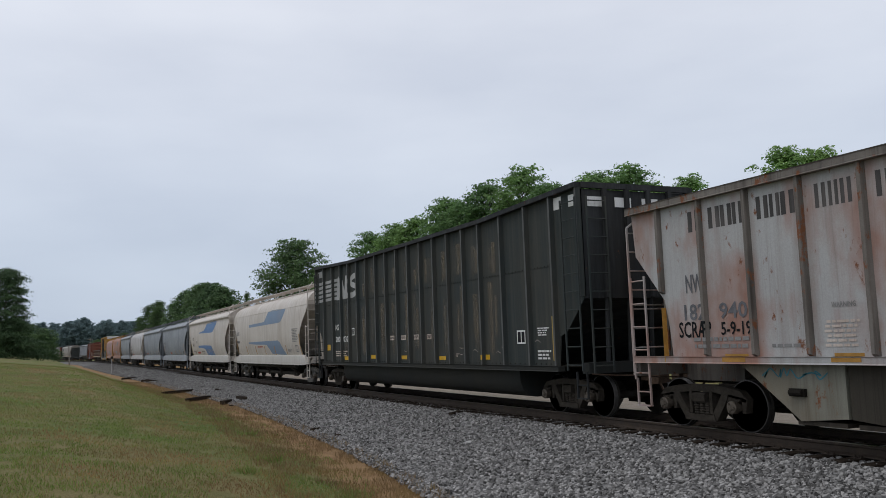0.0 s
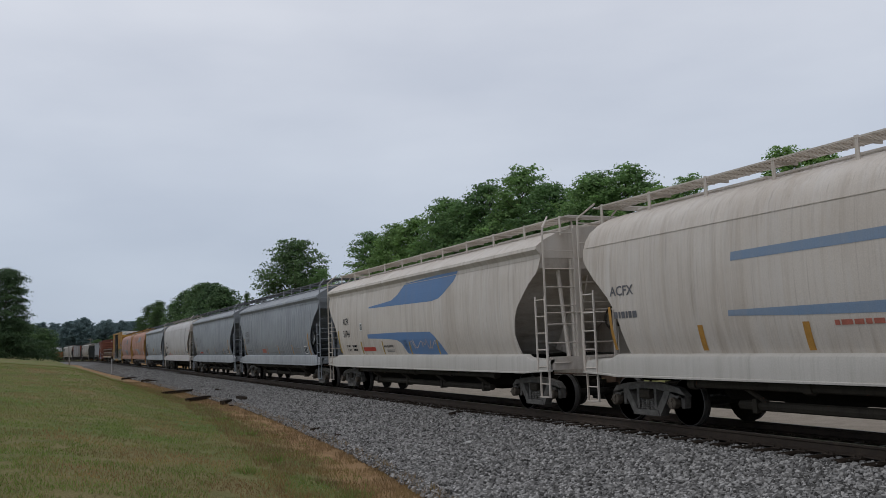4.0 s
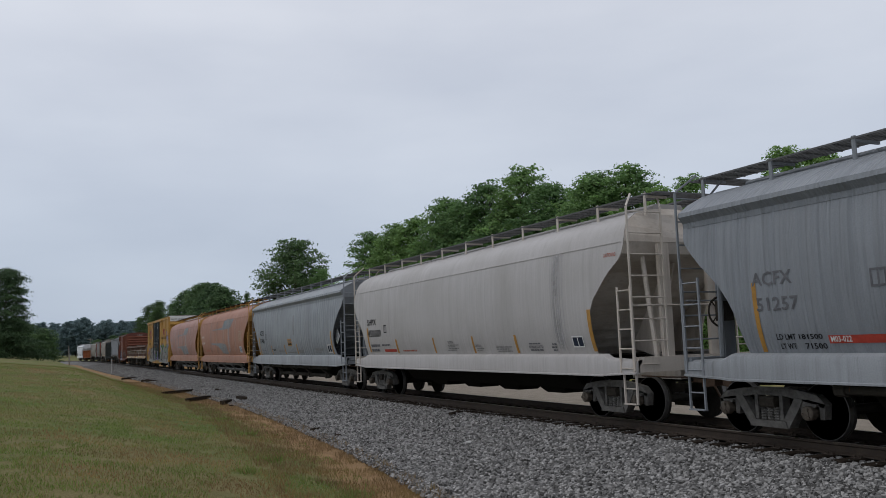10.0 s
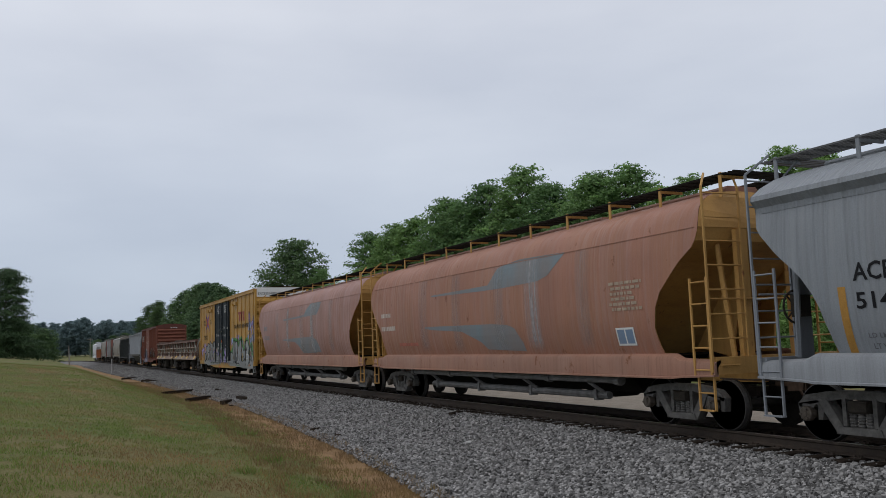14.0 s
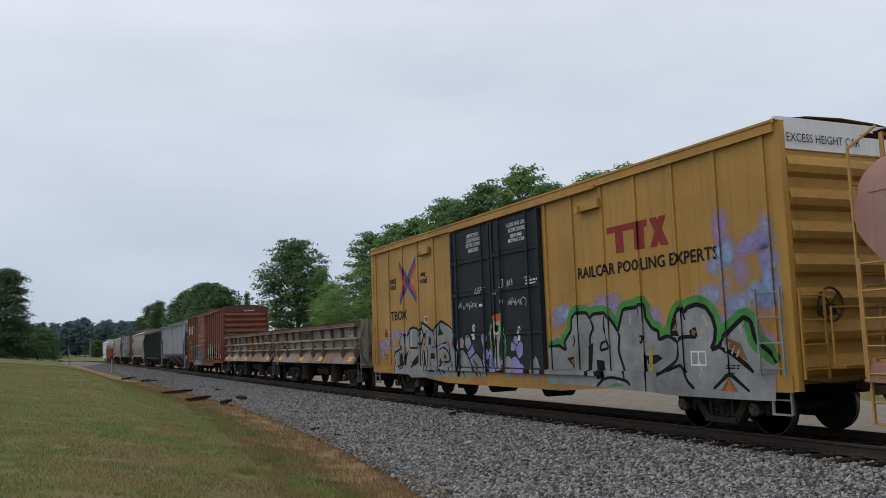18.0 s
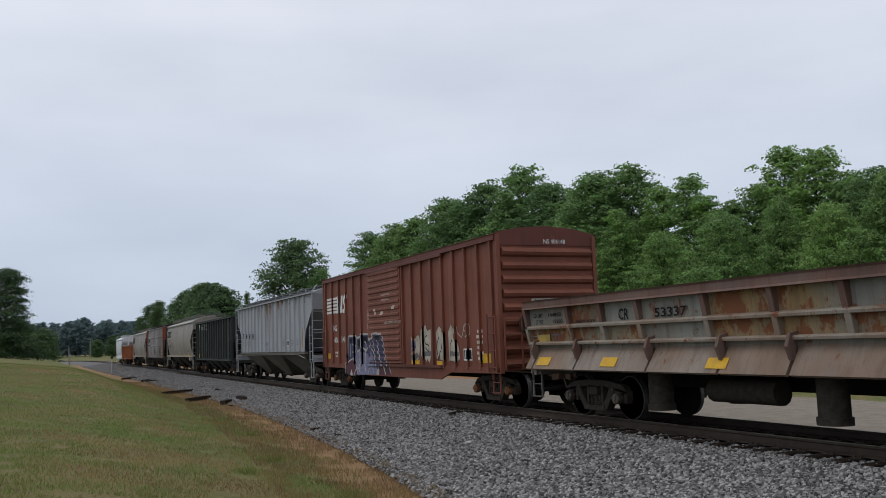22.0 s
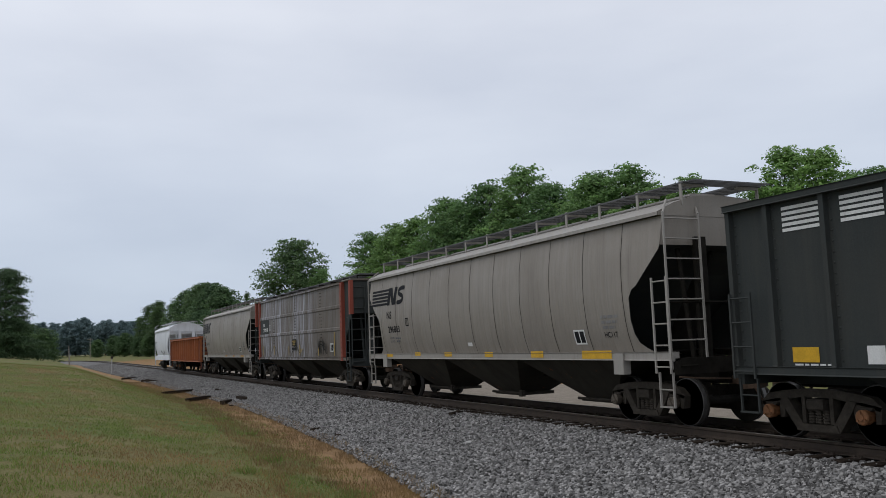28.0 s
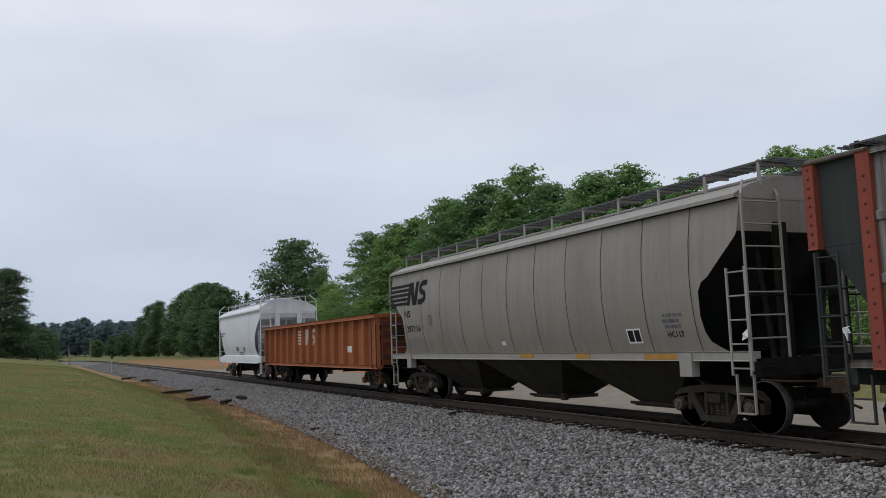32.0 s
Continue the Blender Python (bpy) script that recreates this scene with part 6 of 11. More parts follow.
def car_10():
    car, h = start_car("tall golden yellow boxcar with black doors and sprayed lettering", "boxcar", -179.9, -198.5, 2.1, "plain", "boxcar")
    y, zb, zt = 1.52, 1.02, 5.08
    s = Shape()
    for e in (-1, 1):
        s.box(-h, h, e * y, e * (y - 0.05), zb - 0.20, zt)
    part("body", s, "emblem_yellow", car)
    r = Shape()
    r.skin([[(x, yy, z) for yy, z in ((-y - 0.05, zt - 0.02), (-y - 0.05, zt + 0.05), (-0.8, zt + 0.15), (0, zt + 0.18), (0.8, zt + 0.15), (y + 0.05, zt + 0.05), (y + 0.05, zt - 0.02))] for x in np.linspace(-h - 0.03, h + 0.03, 12)])
    part("roof", r, "emblem_yellow", car)
    part("floor", Shape().box(-h + 0.05, h - 0.05, -y + 0.05, y - 0.05, zb, zb + 0.1), "under", car)
    for e in (1, -1):
        corrugated_end(car, e * h, e, y, zb - 0.1, zt - 0.42, 7, "emblem_yellow", 0.12)
        for ey in (-1, 1):
            part("corner_post", Shape().bevel_box(e * (h - 0.08), e * (h + 0.09), ey * (y - 0.10), ey * (y + 0.015), zb - 0.2, zt + 0.02, 0.02), "emblem_yellow", car)
        part("end_cap", Shape().box(e * (h - 0.06), e * (h + 0.03), -y, y, zt - 0.42, zt + 0.10), "white_mark", car, "white upper end panel")
    d0, d1 = -2.62, 2.18
    raised = [(-h, h, zb - 0.45, zb + 0.05, 0.05), (d0 - 2.2, d1 + 2.2, zb - 0.06, zb + 0.03, 0.12), (d0, d1, zb + 0.05, zt - 0.25, 0.09)]
    raised += [(d0, d1, z - 0.05, z + 0.05, 0.12) for z in (1.95, 3.05, 3.95)]
    raised += [(x - 0.05, x + 0.05, zb, zt - 0.16, 0.034) for x in [-h + 0.35 + (d0 - 0.15 + h - 0.35) * i / 5 for i in range(6)] + [d1 + 0.15 + (h - 0.3 - d1 - 0.15) * i / 6 for i in range(7)]]
    raised += [(x - 0.05, x + 0.05, zb + 0.05, zt - 0.25, 0.13) for x in (d0 + 0.06, (d0 + d1) / 2 - 0.08, (d0 + d1) / 2 + 0.08, d1 - 0.06)]
    RAISED["yellow"] = raised
    for e in (-1, 1):
        xs = [-h + 0.35 + (d0 - 0.15 + h - 0.35) * i / 5 for i in range(6)] + [d1 + 0.15 + (h - 0.3 - d1 - 0.15) * i / 6 for i in range(7)]
        for x in xs:
            part("side_rib", Shape().bevel_box(x - 0.05, x + 0.05, e * y, e * (y + 0.034), zb, zt - 0.16, 0.012), "emblem_yellow", car)
        part("top_rail", Shape().bevel_box(-h, h, e * y, e * (y + 0.07), zt - 0.16, zt, 0.02), "emblem_yellow", car)
        part("side_sill", Shape().plate([(-h, zb + 0.05), (-h, zb - 0.22), (-h + 3.6, zb - 0.24), (d0 - 0.6, zb - 0.42), (d1 + 0.6, zb - 0.42), (h - 3.6, zb - 0.24), (h, zb - 0.22), (h, zb + 0.05)], e * (y + 0.01), e * (y + 0.05)), "emblem_yellow", car)
        for a, b in ((d0, (d0 + d1) / 2 - 0.02), ((d0 + d1) / 2 + 0.02, d1)):
            dr = part("door", Shape().bevel_box(a, b, e * (y + 0.02), e * (y + 0.09), zb + 0.05, zt - 0.25, 0.02), "emblem_door", car, "black plug door")
            for z in (1.95, 3.05, 3.95):
                part("door_rib", Shape().bevel_box(a + 0.05, b - 0.05, e * (y + 0.09), e * (y + 0.12), z - 0.05, z + 0.05, 0.01), "emblem_door", dr)
            for x in (a + 0.42, b - 0.42) if a == d0 else (a + 0.5, b - 0.5):
                part("lock_rod", Shape().rod((x, e * (y + 0.14), zb - 0.05), (x, e * (y + 0.14), zt - 0.22), 0.026, 6), "emblem_door", dr)
            for x in (a + 0.06, b - 0.06):
                part("door_edge", Shape().box(x - 0.05, x + 0.05, e * (y + 0.09), e * (y + 0.13), zb + 0.05, zt - 0.25), "emblem_door", dr)
        part("door_track", Shape().box(d0 - 2.2, d1 + 2.2, e * (y + 0.05), e * (y + 0.12), zb - 0.06, zb + 0.03), "under", car)
        part("door_header", Shape().box(d0 - 0.1, d1 + 2.3, e * (y + 0.05), e * (y + 0.13), zt - 0.20, zt - 0.12), "emblem_yellow", car)
    for x in (d1 + 2.05, d0 - 1.9):
        b = Shape().box(x - 0.35, x + 0.35, -y - 0.13, -y - 0.05, zt - 0.62, zt - 0.42)
        b.box(x - 0.42, x - 0.28, -y - 0.20, -y - 0.05, zt - 0.66, zt - 0.50)
        part("door_stop", b, "emblem_yellow", car)
    for ex in (1, -1):
        for ey in (-1, 1):
            add_ladder(car, ex * (h - 0.08), ex * (h - 0.58), ey * (y + 0.10), 1.05, 2.45, "spray_silver" if ex > 0 and ey < 0 else "emblem_yellow", "side_ladder", 4)
            add_end_ladder(car, ex * (h + 0.15), ey * (y - 0.08), ey * (y - 0.6), 1.0, 2.4, "emblem_yellow", 4)
        add_steps(car, ex * (h - 0.08), -ex, "spray_silver", -y, 0.45, 0.9)
        p = Shape().box(ex * h, ex * (h + 0.45), -0.9, 0.9, 1.15, 1.20)
        for k in range(3):
            p.path([(ex * (h + 0.42), -1.1 + 1.1 * k, 1.2), (ex * (h + 0.42), -1.1 + 1.1 * k, 2.1)], 0.018, 5)
        p.rod((ex * (h + 0.42), -1.1, 2.1), (ex * (h + 0.42), 1.1, 2.1), 0.018, 5)
        part("crossover_platform", p, "emblem_yellow", car)
    end_gear(car, h + 0.25, "under", 1)
    for x in (-1.6, 1.2):
        part("brake_reservoir", Shape().lathe_y(x, 0.62, [(-1.0, 0.05), (-0.98, 0.26), (-0.3, 0.26), (-0.28, 0.05)], 14), "under", car, "", True)
    part("centre_sill", Shape().box(-h + 0.1, h - 0.1, -0.25, 0.25, 0.72, 1.02), "under", car)
    return car, h


def car_13():
    car, h = start_car("oxide red ribbed boxcar with sprayed lettering along the sill", "boxcar", -227.35, -242.5, 1.2, "rust", "boxcar")
    y, zb, zt = 1.50, 1.02, 4.48
    s = Shape()
    for e in (-1, 1):
        s.box(-h, h, e * y, e * (y - 0.05), zb, zt)
    part("body", s, "brown_box", car)
    r = Shape()
    prof = ((-y - 0.04, zt), (-y - 0.04, zt + 0.06), (-0.8, zt + 0.20), (0, zt + 0.25), (0.8, zt + 0.20), (y + 0.04, zt + 0.06), (y + 0.04, zt))
    r.skin([[(x, yy, z) for yy, z in prof] for x in np.linspace(-h, h, 12)])
    part("roof", r, "brown_dark", car)
    for i in range(12):
        x = -h + 0.6 + (2 * h - 1.2) * i / 11
        b = Shape()
        b.skin([[(x + d, yy, z + 0.05) for yy, z in prof[1:-1]] for d in (-0.05, 0.05)])
        part("roof_rib", b, "brown_dark", car)
    part("floor", Shape().box(-h + 0.05, h - 0.05, -y + 0.05, y - 0.05, zb, zb + 0.1), "under", car)
    for e in (1, -1):
        corrugated_end(car, e * h, e, y, zb - 0.05, zt - 0.25, 9, "brown_box", 0.13)
        part("end_cap", Shape().along_y([(e * (h - 0.05), zt - 0.25), (e * (h + 0.03), zt - 0.25), (e * (h + 0.03), zt + 0.02), (e * (h - 0.05), zt + 0.02)], -y, y).add([(e * (h + 0.03), yy, z + 0.02) for yy, z in prof], [tuple(range(7))]), "brown_dark", car)
        for ey in (-1, 1):
            part("corner_post", Shape().bevel_box(e * h - 0.07, e * h + 0.07, ey * (y - 0.06), ey * (y + 0.05), zb - 0.1, zt + 0.02, 0.02), "brown_box", car)
    d0, d1 = -2.05, 1.15
    raised = [(-h, h, zb - 0.36, zb + 0.05, 0.05), (d0 - 0.2, d1 + 3.0, zb, zb + 0.08, 0.13), (d0 + 0.06, d1 - 0.06, zb + 0.12, zt - 0.22, 0.10)]
    raised += [(d0 + 0.16, d1 - 0.16, z - 0.045, z + 0.045, 0.136) for z in [zb + 0.25 + (zt - 0.5 - zb) * i / 14 for i in range(15)]]
    raised += [(x - 0.05, x + 0.05, zb, zt - 0.1, 0.075) for x in [-h + 0.30 + (d0 + h - 0.30) * i / 6 for i in range(7)] + [d1 + (h - 0.28 - d1) * i / 8 for i in range(9)]]
    RAISED["red"] = raised
    for e in (-1, 1):
        xs = [-h + 0.30 + (d0 + h - 0.30) * i / 6 for i in range(7)] + [d1 + (h - 0.28 - d1) * i / 8 for i in range(9)]
        for x in xs:
            part("side_rib", Shape().bevel_box(x - 0.05, x + 0.05, e * y, e * (y + 0.075), zb, zt - 0.10, 0.02), "brown_box", car)
        part("top_rail", Shape().bevel_box(-h, h, e * y, e * (y + 0.09), zt - 0.12, zt + 0.03, 0.02), "brown_dark", car)
        part("side_sill", Shape().plate([(-h, zb + 0.05), (-h, zb - 0.10), (-h + 2.9, zb - 0.12), (-h + 3.6, zb - 0.34), (h - 3.6, zb - 0.34), (h - 2.9, zb - 0.12), (h, zb - 0.10), (h, zb + 0.05)], e * (y + 0.005), e * (y + 0.05)), "brown_box", car)
        dr = part("door", Shape().bevel_box(d0 + 0.06, d1 - 0.06, e * (y + 0.03), e * (y + 0.10), zb + 0.12, zt - 0.22, 0.02), "brown_box", car, "red corrugated sliding door")
        for i in range(15):
            z = zb + 0.25 + (zt - 0.25 - zb - 0.25) * i / 14
            part("door_rib", Shape().along_x([(e * (y + 0.10), z - 0.06), (e * (y + 0.135), z - 0.03), (e * (y + 0.135), z + 0.03), (e * (y + 0.10), z + 0.06)], d0 + 0.16, d1 - 0.16), "brown_box", dr)
        part("door_track", Shape().box(d0 - 0.2, d1 + 3.0, e * (y + 0.05), e * (y + 0.13), zb + 0.0, zb + 0.08), "brown_dark", car)
        part("door_header", Shape().box(d0 - 0.1, d1 + 3.2, e * (y + 0.05), e * (y + 0.13), zt - 0.20, zt - 0.12), "brown_dark", car)
    for ex in (1, -1):
        for ey in (-1, 1):
            add_ladder(car, ex * (h - 0.06), ex * (h - 0.50), ey * (y + 0.10), 0.95, 2.45, "brown_box", "side_ladder", 4)
            add_end_ladder(car, ex * (h + 0.17), ey * (y - 0.05), ey * (y - 0.55), 1.0, 2.4, "brown_box", 4)
        add_steps(car, ex * (h - 0.06), -ex, "brown_box", -y, 0.42, 0.95)
    end_gear(car, h + 0.3, "under", 1)
    part("centre_sill", Shape().box(-h + 0.1, h - 0.1, -0.25, 0.25, 0.68, 1.02), "under", car)
    return car, h


def dump_car(front, rear, label, worn, shift):
    """worn: the paint of the upper bays, from the rear; shift: how far the posts sit from the middle."""
    car, h = start_car(label, "freight car", front, rear, 2.0, "plain", "side_dump_car")
    zt = 2.62
    posts = [x + shift for x in (-5.9, -4.1, -2.87, -1.65, 0.22, 1.76, 3.12, 4.47, 6.0)]
    arms = [x + shift for x in (-5.5, -3.77, -1.33, 0.58, 2.10, 4.67, 6.22)]
    for e in (-1, 1):
        s = Shape()
        s.add([(-h + 0.1, e * 1.42, 1.42), (h - 0.1, e * 1.42, 1.42), (h - 0.1, e * 1.50, zt), (-h + 0.1, e * 1.50, zt), (-h + 0.1, e * 1.36, 1.42), (h - 0.1, e * 1.36, 1.42), (h - 0.1, e * 1.44, zt), (-h + 0.1, e * 1.44, zt)],
              [(0, 1, 2, 3), (4, 5, 6, 7), (0, 1, 5, 4), (2, 3, 7, 6), (0, 3, 7, 4), (1, 2, 6, 5)])
        part("side_wall", s, "dump", car)
        for k, (a, b) in enumerate(zip(posts, posts[1:])):
            for z0, z1, mat in ((2.07, 2.48, worn[k]), (1.69, 1.99, worn[k] if k % 2 else worn[-1])):
                y0, y1 = 1.427 + 0.0667 * (z0 - 1.42), 1.427 + 0.0667 * (z1 - 1.42)
                q = Shape().add([(a, e * y0, z0), (b, e * y0, z0), (b, e * y1, z1), (a, e * y1, z1), (a, e * (y0 - 0.02), z0), (b, e * (y0 - 0.02), z0), (b, e * (y1 - 0.02), z1), (a, e * (y1 - 0.02), z1)],
                                [(0, 1, 2, 3), (4, 5, 6, 7), (0, 1, 5, 4), (2, 3, 7, 6), (0, 3, 7, 4), (1, 2, 6, 5)])
                part("side_panel", q, mat, car)
        part("rim", Shape().bevel_box(-h + 0.05, h - 0.05, e * 1.46, e * 1.66, zt - 0.16, zt + 0.04, 0.04), "dump_rim", car, "rusty rim")
        part("middle_rail", Shape().along_x([(e * 1.44, 1.98), (e * 1.60, 1.985), (e * 1.61, 2.03), (e * 1.58, 2.06), (e * 1.44, 2.09)], -h + 0.1, h - 0.1), "dump_rail", car)
        part("lower_rail", Shape().along_x([(e * 1.42, 1.61), (e * 1.58, 1.62), (e * 1.59, 1.66), (e * 1.56, 1.69), (e * 1.42, 1.70)], -h + 0.1, h - 0.1), "dump_rail", car)
        for a, b in zip([-h + 0.1] + arms, arms + [h - 0.1]):
            a, b = a + 0.035, b - 0.035
            if b - a < 0.1:
                continue
            k = Shape()
            k.add([(a, e * 1.42, 1.56), (b, e * 1.42, 1.56), (b, e * 1.72, 1.08), (a, e * 1.72, 1.08), (a, e * 1.36, 1.52), (b, e * 1.36, 1.52), (b, e * 1.66, 1.05), (a, e * 1.66, 1.05)],
                  [(0, 1, 2, 3), (4, 5, 6, 7), (0, 1, 5, 4), (2, 3, 7, 6), (0, 3, 7, 4), (1, 2, 6, 5)])
            part("skirt_panel", k, "dump_pale", car, "scuffed rusty sloping skirt")
        part("skirt_backing", Shape().add([(-h + 0.12, e * 1.35, 1.54), (h - 0.12, e * 1.35, 1.54), (h - 0.12, e * 1.62, 1.07), (-h + 0.12, e * 1.62, 1.07)], [(0, 1, 2, 3)]), "under", car)
        for x in posts:
            p = Shape()
            p.along_x([(e * 1.47, zt - 0.06), (e * 1.66, zt - 0.06), (e * 1.56, 2.05), (e * 1.45, 2.05)], x - 0.055, x + 0.055)
            part("side_post", p, "dump_rim", car)
            p = Shape().along_x([(e * 1.45, 2.0), (e * 1.60, 2.0), (e * 1.53, 1.68), (e * 1.43, 1.68)], x - 0.01, x + 0.10)
            part("side_post", p, "dump_rail", car)
        for x in arms:
            q = Shape().along_x([(e * 1.44, 1.76), (e * 1.62, 1.72), (e * 1.70, 1.52), (e * 1.62, 1.30), (e * 1.55, 1.34)], x - 0.035, x + 0.035)
            part("hinge_arm", q, "dump_rim", car)
    part("load_floor", Shape().box(-h + 0.1, h - 0.1, -1.42, 1.42, 1.40, 1.48), "dump_rim", car)
    for e in (1, -1):
        w = Shape()
        w.plate([(e * (h - 0.22), 1.1), (e * (h - 0.12), 1.1), (e * (h - 0.12), zt + 0.12), (e * (h - 0.22), zt + 0.12)], -1.35, 1.35)
        w.box(e * (h - 0.14), e * (h - 0.02), -1.40, -1.15, 1.1, zt + 0.12)
        w.box(e * (h - 0.14), e * (h - 0.02), 1.15, 1.40, 1.1, zt + 0.12)
        w.box(e * (h - 0.14), e * (h - 0.04), -1.2, 1.2, 1.75, 1.95)
        part("end_wall", w, "dump", car, "grey steel end bulkhead")
        b = Shape().path([(e * (h - 0.05), -1.3, 2.5), (e * (h + 0.05), -1.5, 2.0), (e * (h - 0.02), -1.45, 1.4), (e * (h + 0.02), -1.2, 1.0)], 0.035, 6)
        b.path([(e * (h - 0.04), -0.9, 2.4), (e * (h - 0.02), -0.3, 1.3)], 0.03, 6)
        part("tilt_linkage", b, "dump_rim", car)
        part("end_sill", Shape().box(e * (h - 0.2), e * h, -1.45, 1.45, 0.92, 1.12), "dump", car)
        for ey in (-1, 1):
            add_steps(car, e * (h - 0.04), -e, "truck_grey", ey * 1.45, 0.42, 1.0)
            add_ladder(car, e * (h - 0.02), e * (h - 0.40), ey * 1.47, 0.95, 1.9, "dump", "side_ladder", 3)
    for x in (-h + 4.2, h - 4.2):
        for e in (-1, 1):
            c = Shape().rod((x, e * 1.05, 1.05), (x, e * 1.05, 0.35), 0.24, 14)
            c.rod((x, e * 1.05, 0.42), (x, e * 1.05, 0.30), 0.27, 14)
            part("dump_cylinder", c, "truck", car, "", True)
    part("centre_sill", Shape().box(-h + 0.1, h - 0.1, -0.30, 0.30, 0.70, 1.20), "under", car)
    end_gear(car, h + 0.18, "under", 1)
    for y in (-1.0, 0.2):
        part("tilt_cylinder", Shape().rod((h - 0.02, y, 1.25), (h - 0.02, y + 0.1, 2.3), 0.09, 10), "truck", car, "", True)
    part("air_hose", Shape().path([(h + 0.05, -0.9, 1.1), (h + 0.22, -0.7, 1.6), (h + 0.15, -0.2, 2.2), (h + 0.05, 0.1, 2.4)], 0.03, 6), "under", car)
    part("brake_reservoir", Shape().rod((-0.8, -0.8, 0.72), (0.8, -0.8, 0.72), 0.22, 12), "truck", car, "", True)
    return car, h


def car_19():
    car, h = start_car("low rust-orange ribbed gondola with faded white emblem", "freight car", -331.0, -347.8, 1.75, "rust", "gondola")
    zb, zt, y = 1.05, 2.72, 1.48
    s = Shape()
    for e in (-1, 1):
        s.box(-h, h, e * y, e * (y - 0.04), zb, zt)
        s.box(e * h, e * (h - 0.04), -y, y, zb, zt)
    part("body", s, "gon_orange", car)
    part("load_floor", Shape().box(-h + 0.04, h - 0.04, -y + 0.04, y - 0.04, zb, zb + 0.05), "brown_dark", car)
    for e in (-1, 1):
        for i in range(15):
            x = -h + 0.10 + (2 * h - 0.2) * i / 14
            r = Shape()
            w = 0.09
            r.add([(x - w, e * y, zb), (x + w, e * y, zb), (x + w * 0.6, e * (y + 0.17), zb), (x - w * 0.6, e * (y + 0.17), zb), (x - w, e * y, zt), (x + w, e * y, zt), (x + w * 0.6, e * (y + 0.17), zt), (x - w * 0.6, e * (y + 0.17), zt)],
                  [(0, 1, 2, 3), (4, 5, 6, 7), (0, 3, 7, 4), (3, 2, 6, 7), (2, 1, 5, 6)])
            part("side_rib", r, "gon_orange", car)
        part("top_chord", Shape().bevel_box(-h, h, e * (y - 0.04), e * (y + 0.20), zt - 0.02, zt + 0.12, 0.03), "gon_orange", car)
        part("side_sill", Shape().bevel_box(-h, h, e * (y - 0.04), e * (y + 0.12), zb - 0.14, zb, 0.03), "gon_orange", car)
    for e in (1, -1):
        for z in (1.35, 1.75, 2.15, 2.5):
            part("end_rib", Shape().box(e * h, e * (h + 0.09), -y, y, z - 0.07, z + 0.07), "brown_dark", car)
        part("end_chord", Shape().box(e * (h - 0.04), e * (h + 0.10), -y, y, zt - 0.02, zt + 0.12), "gon_orange", car)
        for ey in (-1, 1):
            add_ladder(car, e * (h - 0.05), e * (h - 0.5), ey * (y + 0.15), 0.95, 2.5, "brown_dark", "side_ladder", 4)
            add_end_ladder(car, e * (h + 0.12), ey * (y - 0.05), ey * (y - 0.5), 0.95, 2.5, "brown_dark", 4)
        add_steps(car, e * (h - 0.05), -e, "brown_dark", -1.5, 0.42, 0.95)
    end_gear(car, h + 0.3, "brown_dark", 1)
    part("centre_sill", Shape().box(-h + 0.1, h - 0.1, -0.25, 0.25, 0.70, 1.02), "under", car)
    for x in (-4, -1.3, 1.3, 4):
        part("cross_bearer", Shape().plate([(x - 0.08, 1.0), (x + 0.08, 1.0), (x + 0.08, 0.75), (x - 0.08, 0.75)], -1.4, 1.4), "under", car)
    return car, h


def plank(x, y, length, turn, wide=0.22, thick=0.16, tilt=0.0, lift=0.0):
    """A discarded sleeper, broken at one end."""
    rng = random.Random(int(x * 31 + y * 17))
    s = Shape()
    k, h = length / 2, wide / 2
    v = []
    for e, w in ((-1, 1.0), (-0.3, 0.97), (0.4, 1.02), (0.92, 0.9), (1.0, 0.45)):
        for dy, dz in ((-h, 0), (h, 0), (h, thick), (-h, thick)):
            v.append((k * e + rng.uniform(-0.02, 0.02), dy * w + rng.uniform(-0.012, 0.012), dz * (w if dz else 1) + rng.uniform(-0.01, 0.01)))
    f = [(0, 3, 2, 1), (16, 17, 18, 19)]
    for j in range(4):
        for i in range(4):
            f.append((4 * j + i, 4 * j + (i + 1) % 4, 4 * j + 4 + (i + 1) % 4, 4 * j + 4 + i))
    s.add(v, f)
    ob = part("old_sleeper", s, "tie")
    tagged(ob, "discarded dark timber sleeper lying on the stones", "timber", "discarded sleepers")
    ob.matrix_world = pose(x, y, height(x, y) + 0.01 + lift, 0, tilt, turn)
    return ob


def rock(x, y, size, mat, label, flat=0.4, seed=0):
    rng = random.Random(seed + int(x * 10))
    s = Shape()
    rows = []
    for z, r in ((0.0, 0.8), (0.35, 1.0), (0.8, 0.75), (1.0, 0.35)):
        rows.append([(size * r * math.cos(a * 0.7854) * rng.uniform(0.75, 1.1), size * r * 0.7 * math.sin(a * 0.7854) * rng.uniform(0.75, 1.1), size * flat * z) for a in range(8)])
    s.skin(rows, True)
    s.f += [tuple(range(24, 32)), tuple(reversed(range(8)))]
    ob = part("stone_slab", s, mat)
    tagged(ob, label, "stone")
    ob.matrix_world = pose(x, y, height(x, y) + 0.02, 0, 0, rng.uniform(0, 180))
    return ob


